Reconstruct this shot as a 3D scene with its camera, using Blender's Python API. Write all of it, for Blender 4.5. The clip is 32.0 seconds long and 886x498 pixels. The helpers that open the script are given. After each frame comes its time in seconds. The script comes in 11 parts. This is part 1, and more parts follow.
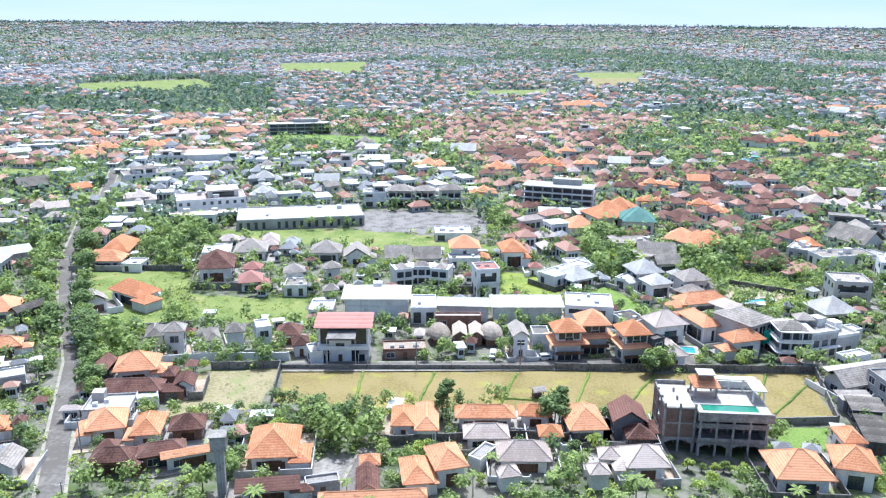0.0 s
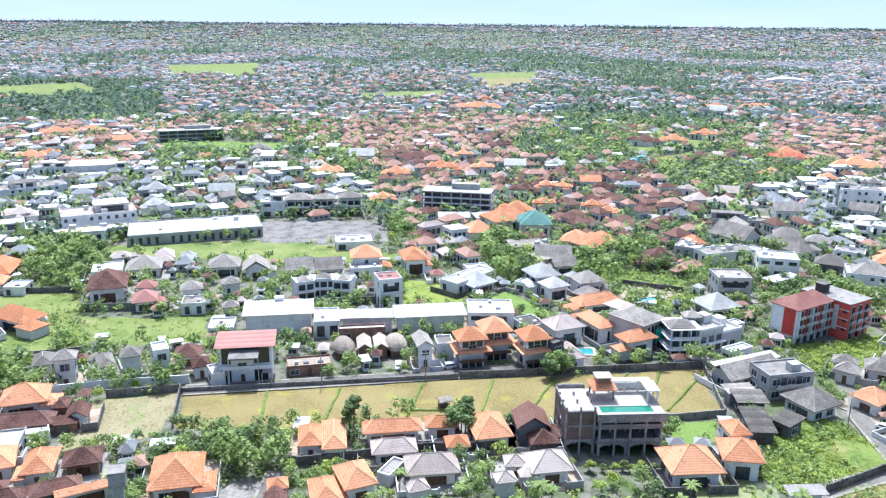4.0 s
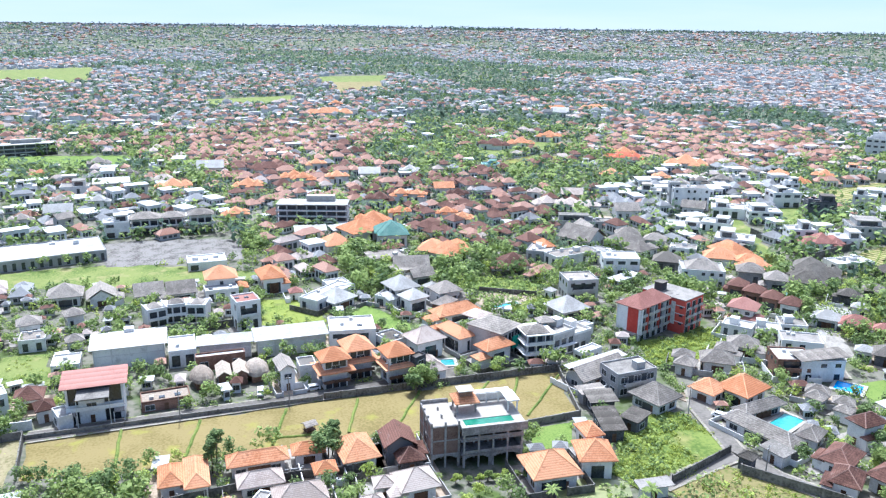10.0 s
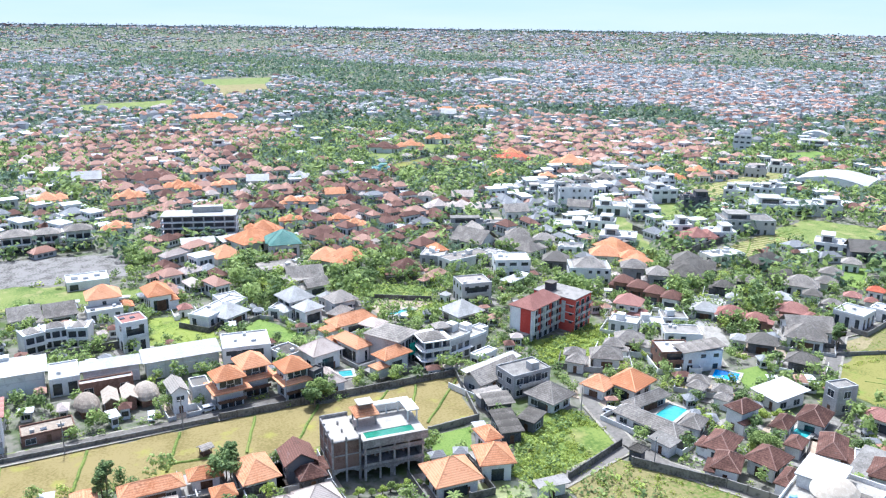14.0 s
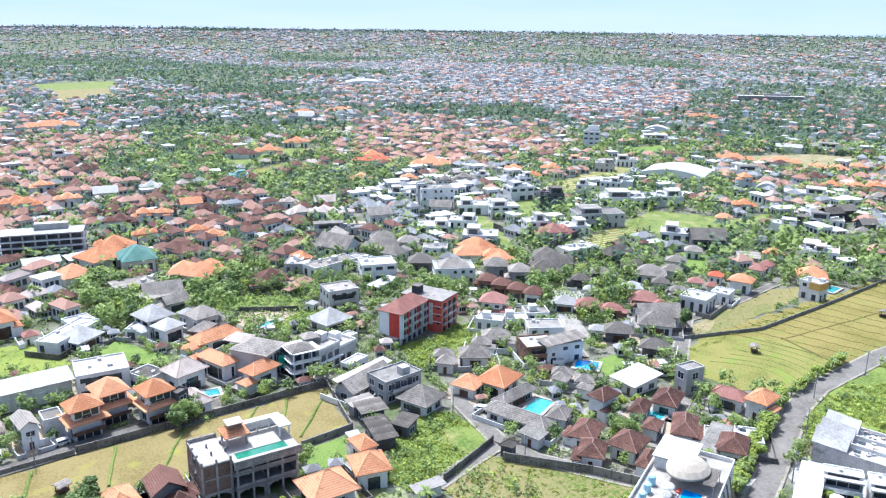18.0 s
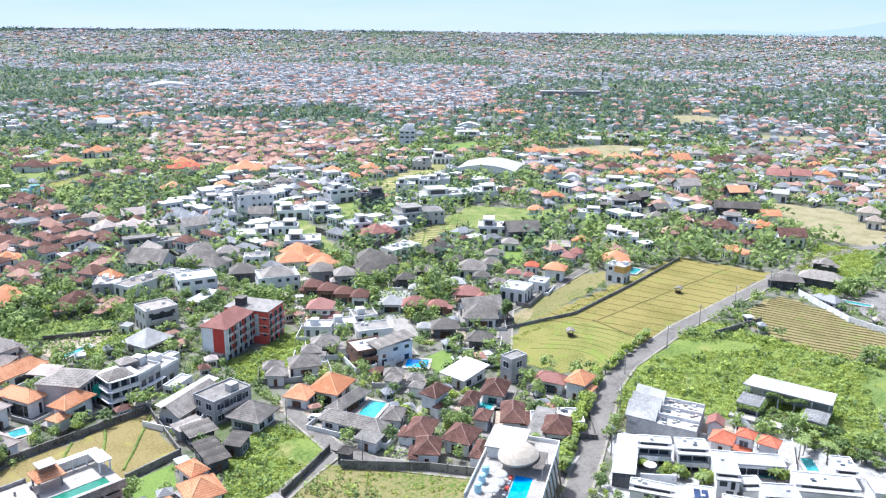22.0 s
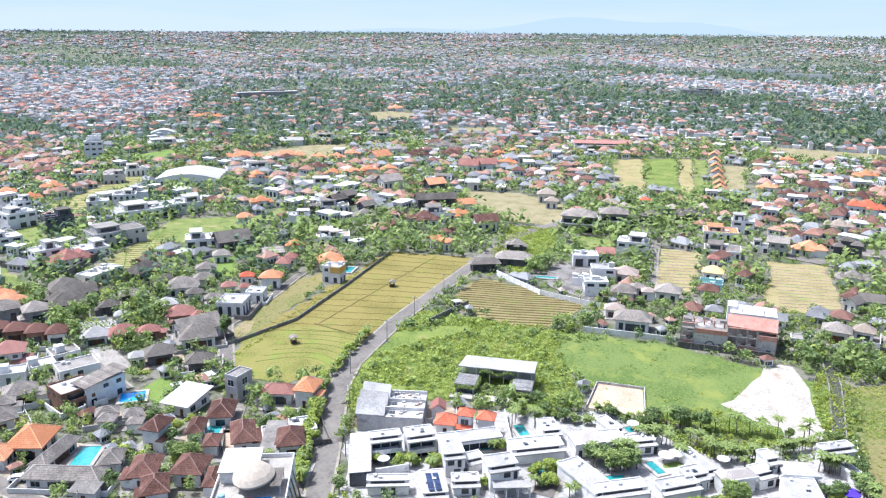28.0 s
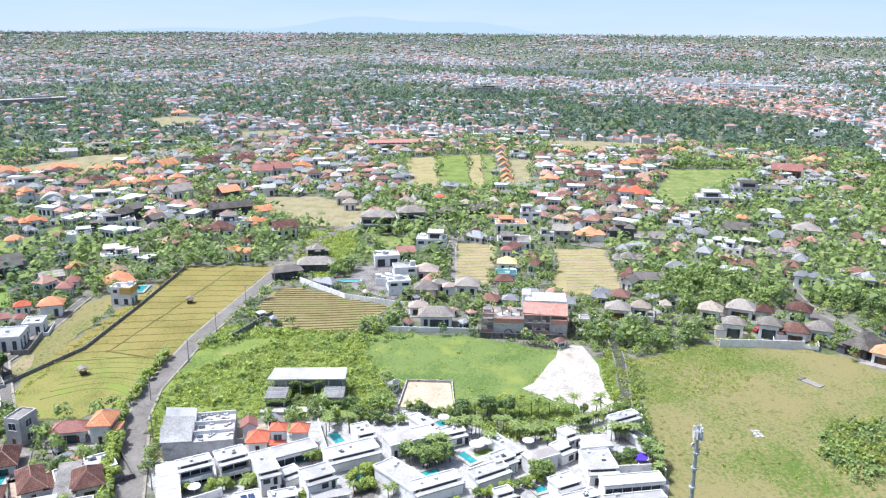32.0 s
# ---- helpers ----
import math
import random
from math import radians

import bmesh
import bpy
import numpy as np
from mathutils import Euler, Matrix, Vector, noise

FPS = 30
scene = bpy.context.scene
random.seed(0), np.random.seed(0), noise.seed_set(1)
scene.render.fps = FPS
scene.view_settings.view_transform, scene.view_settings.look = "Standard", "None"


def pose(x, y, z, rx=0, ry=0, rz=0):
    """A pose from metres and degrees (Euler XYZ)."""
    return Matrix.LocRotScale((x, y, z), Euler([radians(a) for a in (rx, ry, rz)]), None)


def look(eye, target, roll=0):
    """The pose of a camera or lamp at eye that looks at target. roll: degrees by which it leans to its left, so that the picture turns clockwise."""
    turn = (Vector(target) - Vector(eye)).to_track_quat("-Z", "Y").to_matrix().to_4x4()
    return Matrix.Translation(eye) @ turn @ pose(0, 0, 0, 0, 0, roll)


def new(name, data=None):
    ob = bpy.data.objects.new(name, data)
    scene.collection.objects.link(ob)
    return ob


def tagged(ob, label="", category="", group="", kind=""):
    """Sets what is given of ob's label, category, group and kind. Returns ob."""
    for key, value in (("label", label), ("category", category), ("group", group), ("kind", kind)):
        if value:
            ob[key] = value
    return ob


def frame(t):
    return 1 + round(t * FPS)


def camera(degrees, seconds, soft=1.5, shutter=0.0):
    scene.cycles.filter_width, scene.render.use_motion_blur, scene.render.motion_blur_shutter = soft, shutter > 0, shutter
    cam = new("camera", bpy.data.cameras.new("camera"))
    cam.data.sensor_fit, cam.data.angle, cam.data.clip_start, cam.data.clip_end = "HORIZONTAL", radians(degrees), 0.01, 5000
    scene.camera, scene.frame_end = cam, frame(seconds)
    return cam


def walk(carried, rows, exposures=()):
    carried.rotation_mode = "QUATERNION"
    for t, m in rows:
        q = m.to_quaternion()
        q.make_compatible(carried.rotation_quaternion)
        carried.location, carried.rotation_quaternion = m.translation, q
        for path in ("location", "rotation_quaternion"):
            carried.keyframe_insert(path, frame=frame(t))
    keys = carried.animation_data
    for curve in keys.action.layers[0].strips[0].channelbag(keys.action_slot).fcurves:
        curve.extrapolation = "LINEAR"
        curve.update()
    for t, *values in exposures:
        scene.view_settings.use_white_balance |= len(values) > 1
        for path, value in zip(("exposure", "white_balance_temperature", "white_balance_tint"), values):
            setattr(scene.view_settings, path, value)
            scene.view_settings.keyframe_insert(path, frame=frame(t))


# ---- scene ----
cam = camera(58.65, 32.0, soft=1.25)

PATH = [
    (0.0, pose(0, 0, 92.40, 73.901, -0.474, 0.000)),
    (0.5, pose(0, 0, 92.98, 73.877, -0.480, -1.390)),
    (1.0, pose(0, 0, 93.42, 73.869, -0.501, -2.619)),
    (1.5, pose(0, 0, 93.74, 73.874, -0.507, -3.756)),
    (2.0, pose(0, 0, 94.12, 73.879, -0.500, -4.512)),
    (2.5, pose(0, 0, 94.64, 73.872, -0.507, -5.062)),
    (3.0, pose(0, 0, 95.25, 73.862, -0.530, -5.765)),
    (3.5, pose(0, 0, 95.82, 73.871, -0.551, -6.588)),
    (5.5, pose(0, 0, 97.86, 73.913, -0.616, -9.784)),
    (6.0, pose(0, 0, 98.30, 73.930, -0.621, -10.598)),
    (6.5, pose(0, 0, 98.72, 73.950, -0.629, -11.387)),
    (7.0, pose(0, 0, 99.09, 73.979, -0.644, -12.271)),
    (7.5, pose(0, 0, 99.46, 74.004, -0.656, -13.197)),
    (8.0, pose(0, 0, 99.88, 74.020, -0.668, -14.128)),
    (8.5, pose(0, 0, 100.28, 74.030, -0.690, -15.039)),
    (9.0, pose(0, 0, 100.72, 74.033, -0.720, -15.999)),
    (9.5, pose(0, 0, 101.20, 74.027, -0.745, -17.015)),
    (10.0, pose(0, 0, 101.69, 74.021, -0.764, -18.028)),
    (10.5, pose(0, 0, 102.17, 74.021, -0.773, -19.023)),
    (11.0, pose(0, 0, 102.55, 74.034, -0.765, -20.175)),
    (11.5, pose(0, 0, 102.90, 74.049, -0.752, -21.331)),
    (12.0, pose(0, 0, 103.33, 74.053, -0.747, -21.977)),
    (12.5, pose(0, 0, 103.73, 74.055, -0.758, -22.880)),
    (13.0, pose(0, 0, 104.08, 74.066, -0.779, -23.940)),
    (13.5, pose(0, 0, 104.39, 74.081, -0.778, -25.034)),
    (14.0, pose(0, 0, 104.68, 74.097, -0.768, -26.038)),
    (14.5, pose(0, 0, 104.98, 74.111, -0.766, -27.575)),
    (15.0, pose(0, 0, 105.30, 74.120, -0.759, -29.040)),
    (15.5, pose(0, 0, 105.58, 74.136, -0.755, -30.568)),
    (17.5, pose(0, 0, 106.67, 74.169, -0.752, -35.069)),
    (18.0, pose(0, 0, 106.95, 74.182, -0.730, -36.190)),
    (18.5, pose(0, 0, 107.25, 74.183, -0.709, -37.262)),
    (19.0, pose(0, 0, 107.52, 74.190, -0.688, -38.358)),
    (19.5, pose(0, 0, 107.75, 74.202, -0.673, -39.386)),
    (20.0, pose(0, 0, 108.02, 74.209, -0.671, -40.849)),
    (20.5, pose(0, 0, 108.31, 74.212, -0.675, -42.359)),
    (21.0, pose(0, 0, 108.56, 74.213, -0.667, -44.231)),
    (21.5, pose(0, 0, 108.77, 74.216, -0.645, -46.716)),
    (22.0, pose(0, 0, 108.90, 74.227, -0.617, -49.445)),
    (22.5, pose(0, 0, 109.00, 74.239, -0.587, -52.074)),
    (23.0, pose(0, 0, 109.20, 74.244, -0.562, -54.283)),
    (23.5, pose(0, 0, 109.50, 74.246, -0.550, -55.940)),
    (24.0, pose(0, 0, 109.80, 74.247, -0.545, -57.741)),
    (24.5, pose(0, 0, 110.05, 74.250, -0.540, -59.531)),
    (25.0, pose(0, 0, 110.34, 74.253, -0.544, -61.332)),
    (25.5, pose(0, 0, 110.67, 74.253, -0.572, -63.157)),
    (27.5, pose(0, 0, 111.61, 74.275, -0.487, -69.512)),
    (28.0, pose(0, 0, 111.88, 74.287, -0.455, -70.828)),
    (28.5, pose(0, 0, 112.22, 74.291, -0.429, -72.377)),
    (29.0, pose(0, 0, 112.56, 74.288, -0.415, -74.040)),
    (29.5, pose(0, 0, 112.81, 74.293, -0.403, -76.196)),
    (30.0, pose(0, 0, 113.09, 74.297, -0.393, -78.468)),
    (30.5, pose(0, 0, 113.38, 74.295, -0.384, -80.517)),
    (31.0, pose(0, 0, 113.64, 74.300, -0.377, -82.330)),
    (31.5, pose(0, 0, 113.86, 74.309, -0.384, -83.991)),
    (32.0, pose(0, 0, 114.06, 74.319, -0.394, -85.730)),
]

# ---- world, sun, exposure ----
SUN_AZ, SUN_EL = 5.0, 63.0
world = bpy.data.worlds.new("sky")
scene.world = world
world.use_nodes = True
wn = world.node_tree.nodes
sky = wn.new("ShaderNodeTexSky")
sky.sky_type = "NISHITA"
sky.sun_disc = False
sky.sun_elevation = radians(SUN_EL)
sky.sun_rotation = radians(SUN_AZ)
sky.air_density = 0.9
sky.dust_density = 5.0
sky.ozone_density = 0.3
sky.altitude = 60
wn["Background"].inputs["Strength"].default_value = 0.128
world.node_tree.links.new(sky.outputs[0], wn["Background"].inputs["Color"])
sun = new("sun", bpy.data.lights.new("sun", "SUN"))
sun.data.energy, sun.data.angle, sun.data.color = 3.75, radians(0.6), (1.0, 0.955, 0.88)
sa, se = radians(SUN_AZ), radians(SUN_EL)
sun.matrix_world = look((200 * math.sin(sa) * math.cos(se), 200 * math.cos(sa) * math.cos(se), 200 * math.sin(se)), (0, 0, 0))
walk(cam, PATH, [(0.0, 1.07, 5200, 9), (19.0, 1.03, 5290, 10), (28.0, 0.93, 5450, 13), (32.0, 0.87, 5440, 12)])

# ---- materials ----
def material(name, a, b, rough=0.8, scale=1.0, fine=14.0, bump=0.2, courses=0.0, spots=None, metal=0.0, per="object", leaf=0.0, fine_amount=0.5):
    """Two colours mixed at a coarse and a fine scale, with relief; courses: height in metres of the rows of a tiled or boarded surface."""
    m = bpy.data.materials.new(name)
    m.use_nodes = True
    nt = m.node_tree
    n, l = nt.nodes, nt.links
    bs = n["Principled BSDF"]
    bs.inputs["Roughness"].default_value = rough
    bs.inputs["Metallic"].default_value = metal
    bs.inputs["Specular IOR Level"].default_value = 0.12 if rough > 0.55 else 0.5
    co = n.new("ShaderNodeTexCoord")
    big = n.new("ShaderNodeTexNoise")
    big.inputs["Scale"].default_value = scale
    big.inputs["Detail"].default_value = 5
    small = n.new("ShaderNodeTexNoise")
    small.inputs["Scale"].default_value = fine * (0.45 if per == "object" else 1.0)
    small.inputs["Detail"].default_value = 3
    for t in (big, small):
        l.new(co.outputs["Object"], t.inputs["Vector"])
    if per == "none":
        cst = n.new("ShaderNodeValue")
        cst.outputs[0].default_value = 0.5
        rnd = cst.outputs[0]
    elif per == "island":
        rnd = n.new("ShaderNodeNewGeometry").outputs["Random Per Island"]
    else:
        rnd = n.new("ShaderNodeObjectInfo").outputs["Random"]
    mix = n.new("ShaderNodeMath")
    mix.operation = "MULTIPLY_ADD"
    l.new(small.outputs["Fac"], mix.inputs[0])
    mix.inputs[1].default_value = {"none": 1.0, "object": 0.9, "island": fine_amount}[per]
    l.new(big.outputs["Fac"], mix.inputs[2])
    add = n.new("ShaderNodeMath")
    add.operation = "MULTIPLY_ADD"
    l.new(rnd, add.inputs[0])
    add.inputs[1].default_value = {"none": 0.55, "object": 0.4, "island": 0.9}[per]
    l.new(mix.outputs[0], add.inputs[2])
    ramp = n.new("ShaderNodeValToRGB")
    lo, span = (0.8, 0.26) if per == "none" else ((0.69, 0.36) if per == "object" else (0.45, 0.72))
    ramp.color_ramp.elements[0].position, ramp.color_ramp.elements[1].position = lo, lo + span
    ramp.color_ramp.elements[0].color, ramp.color_ramp.elements[1].color = (*a, 1), (*b, 1)
    sub = n.new("ShaderNodeMath")
    sub.operation = "MULTIPLY"
    sub.inputs[1].default_value = 0.75
    l.new(add.outputs[0], sub.inputs[0])
    l.new(sub.outputs[0], ramp.inputs[0])
    colour = ramp.outputs[0]
    if spots:
        sp = n.new("ShaderNodeTexNoise")
        sp.inputs["Scale"].default_value = scale * spots[3]
        sp.inputs["Detail"].default_value = 6
        l.new(co.outputs["Object"], sp.inputs["Vector"])
        sr = n.new("ShaderNodeValToRGB")
        sr.color_ramp.elements[0].position, sr.color_ramp.elements[1].position = spots[4], spots[4] + 0.14
        l.new(sp.outputs["Fac"], sr.inputs[0])
        mx = n.new("ShaderNodeMix")
        mx.data_type = "RGBA"
        l.new(sr.outputs[0], mx.inputs["Factor"])
        l.new(colour, mx.inputs["A"])
        mx.inputs["B"].default_value = (*spots[:3], 1)
        colour = mx.outputs["Result"]
    relief = small.outputs["Fac"]
    if courses:
        wv = n.new("ShaderNodeTexWave")
        wv.bands_direction = "Z"
        wv.wave_profile = "SAW"
        wv.inputs["Scale"].default_value = 0.314 / courses
        wv.inputs["Distortion"].default_value = 0.4
        l.new(co.outputs["Object"], wv.inputs["Vector"])
        relief = wv.outputs["Fac"]
        dk = n.new("ShaderNodeMapRange")
        dk.inputs[3].default_value, dk.inputs[4].default_value = 0.72, 1.12
        l.new(relief, dk.inputs[0])
        mc = n.new("ShaderNodeMix")
        mc.data_type, mc.blend_type = "RGBA", "MULTIPLY"
        mc.inputs["Factor"].default_value = 1.0
        l.new(colour, mc.inputs["A"])
        l.new(dk.outputs[0], mc.inputs["B"])
        colour = mc.outputs["Result"]
    l.new(colour, bs.inputs["Base Color"])
    if bump:
        bp = n.new("ShaderNodeBump")
        bp.inputs["Strength"].default_value = bump
        bp.inputs["Distance"].default_value = 0.08
        l.new(relief, bp.inputs["Height"])
        l.new(bp.outputs[0], bs.inputs["Normal"])
    if leaf:
        tr = n.new("ShaderNodeBsdfTranslucent")
        l.new(colour, tr.inputs["Color"])
        ms = n.new("ShaderNodeMixShader")
        ms.inputs[0].default_value = leaf
        l.new(bs.outputs[0], ms.inputs[1])
        l.new(tr.outputs[0], ms.inputs[2])
        l.new(ms.outputs[0], n["Material Output"].inputs["Surface"])
    return m


ROOFS = {
    "o": material("orange_tile", (0.44, 0.18, 0.083), (0.61, 0.305, 0.165), 0.85, 0.3, 5, 0.5, 0.3, (0.3, 0.13, 0.07, 2.2, 0.6)),
    "b": material("brown_tile", (0.075, 0.038, 0.029), (0.175, 0.092, 0.07), 0.85, 0.3, 5, 0.5, 0.3, (0.2, 0.16, 0.14, 2.2, 0.62)),
    "g": material("grey_tile", (0.155, 0.137, 0.117), (0.33, 0.292, 0.25), 0.85, 0.3, 5, 0.5, 0.3, (0.15, 0.14, 0.13, 2.2, 0.6)),
    "d": material("dark_grey_sheet", (0.078, 0.069, 0.058), (0.17, 0.152, 0.13), 0.9, 0.35, 6, 0.3, 0.3),
    "w": material("white_roof_paint", (0.27, 0.26, 0.241), (0.43, 0.417, 0.393), 0.7, 0.25, 5, 0.1, 0, (0.27, 0.258, 0.235, 1.6, 0.6)),
    "r": material("maroon_tile", (0.25, 0.115, 0.092), (0.36, 0.185, 0.15), 0.85, 0.35, 6, 0.4, 0.22),
    "k": material("pinkish_tile", (0.34, 0.275, 0.23), (0.5, 0.42, 0.36), 0.85, 0.35, 6, 0.4, 0.22),
    "t": material("thatch", (0.24, 0.195, 0.15), (0.4, 0.34, 0.275), 0.95, 1.2, 18, 0.6),
    "e": material("teal_tile", (0.06, 0.155, 0.13), (0.12, 0.22, 0.185), 0.7, 0.35, 6, 0.3, 0.22),
    "c": material("roof_concrete", (0.14, 0.129, 0.113), (0.27, 0.25, 0.223), 0.9, 0.3, 6, 0.2, 0, (0.11, 0.102, 0.09, 1.7, 0.58)),
    "a": material("red_orange_tile", (0.44, 0.115, 0.062), (0.58, 0.19, 0.11), 0.85, 0.3, 5, 0.5, 0.3),
    "y": material("yellow_canvas", (0.55, 0.38, 0.14), (0.66, 0.48, 0.22), 0.8, 0.4, 8, 0.1),
}
ROOF_WORD = {"a": "red-orange tiled", "o": "orange tiled", "b": "dark brown tiled", "g": "grey tiled", "d": "dark grey", "w": "white", "r": "red tiled", "k": "pale pinkish",
             "t": "thatched", "e": "teal", "c": "bare concrete", "y": "yellow"}
WALLS = {
    "w": material("white_plaster", (0.56, 0.545, 0.517), (0.76, 0.744, 0.713), 0.85, 0.3, 7, 0.1, 0, (0.45, 0.43, 0.4, 1.5, 0.62)),
    "c": material("grey_render", (0.3, 0.292, 0.28), (0.46, 0.45, 0.43), 0.9, 0.3, 7, 0.2, 0, (0.2, 0.2, 0.19, 1.5, 0.6)),
    "b": material("brown_masonry", (0.16, 0.09, 0.065), (0.32, 0.19, 0.14), 0.9, 0.5, 9, 0.3, 0.25),
    "d": material("dark_render", (0.05, 0.05, 0.055), (0.13, 0.13, 0.14), 0.8, 0.4, 7, 0.2),
    "e": material("pale_teal_render", (0.3, 0.5, 0.52), (0.45, 0.62, 0.63), 0.85, 0.3, 7, 0.1),
    "r": material("orange_red_render", (0.55, 0.22, 0.12), (0.7, 0.36, 0.22), 0.85, 0.3, 7, 0.1),
}
WALL_WORD = {"w": "white plastered", "c": "grey rendered", "b": "brown masonry", "d": "dark walled", "e": "pale teal", "r": "orange-red"}
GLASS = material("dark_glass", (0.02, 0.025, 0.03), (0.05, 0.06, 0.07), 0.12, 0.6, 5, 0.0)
FRAME = material("window_frame", (0.45, 0.44, 0.42), (0.7, 0.7, 0.68), 0.6, 1, 8, 0.0)
TIMBER = material("dark_timber", (0.06, 0.035, 0.022), (0.15, 0.09, 0.06), 0.7, 1, 12, 0.2)
RIDGE = {"o": material("orange_ridge", (0.55, 0.25, 0.12), (0.68, 0.36, 0.2), 0.85, 0.6, 9, 0.2),
         "b": material("brown_ridge", (0.17, 0.1, 0.08), (0.28, 0.18, 0.145), 0.85, 0.6, 9, 0.2),
         "g": material("grey_ridge", (0.24, 0.215, 0.185), (0.38, 0.345, 0.305), 0.85, 0.6, 9, 0.2)}
ASPHALT = material("asphalt", (0.105, 0.094, 0.081), (0.175, 0.16, 0.14), 0.9, 0.12, 3, 0.2, 0, (0.2, 0.183, 0.158, 2.5, 0.6))
PAVING = material("paving", (0.16, 0.145, 0.125), (0.29, 0.267, 0.235), 0.9, 0.2, 3, 0.2, 0, (0.2, 0.19, 0.17, 2, 0.58))
WALLSTONE = material("garden_wall_render", (0.08, 0.075, 0.068), (0.22, 0.208, 0.188), 0.95, 0.25, 4, 0.3, 0, (0.1, 0.1, 0.09, 2, 0.58))
BARK = material("bark", (0.09, 0.065, 0.045), (0.2, 0.16, 0.12), 0.95, 2, 15, 0.4)
LEAF = {
    "dark": material("leaves_dark", (0.035, 0.07, 0.024), (0.205, 0.275, 0.1), 0.6, 0.5, 4, 0, per="island", leaf=0.4),
    "mid": material("leaves_mid", (0.075, 0.125, 0.034), (0.34, 0.42, 0.14), 0.6, 0.5, 4, 0, per="island", leaf=0.5),
    "lime": material("leaves_lime", (0.12, 0.185, 0.032), (0.44, 0.51, 0.125), 0.6, 0.5, 4, 0, per="island", leaf=0.5),
    "bush": material("leaves_bush", (0.15, 0.195, 0.028), (0.38, 0.43, 0.09), 0.6, 0.5, 4, 0, per="island", leaf=0.6),
    # bluish green carries distance haze in the leaf colour itself
    "far": material("leaves_hazed", (0.055, 0.1, 0.07), (0.15, 0.207, 0.135), 0.6, 0.5, 4, 0, per="island", leaf=0.5),
    "palm": material("palm_leaves", (0.06, 0.1, 0.028), (0.26, 0.32, 0.1), 0.62, 0.5, 4, 0, per="island", leaf=0.3),
}
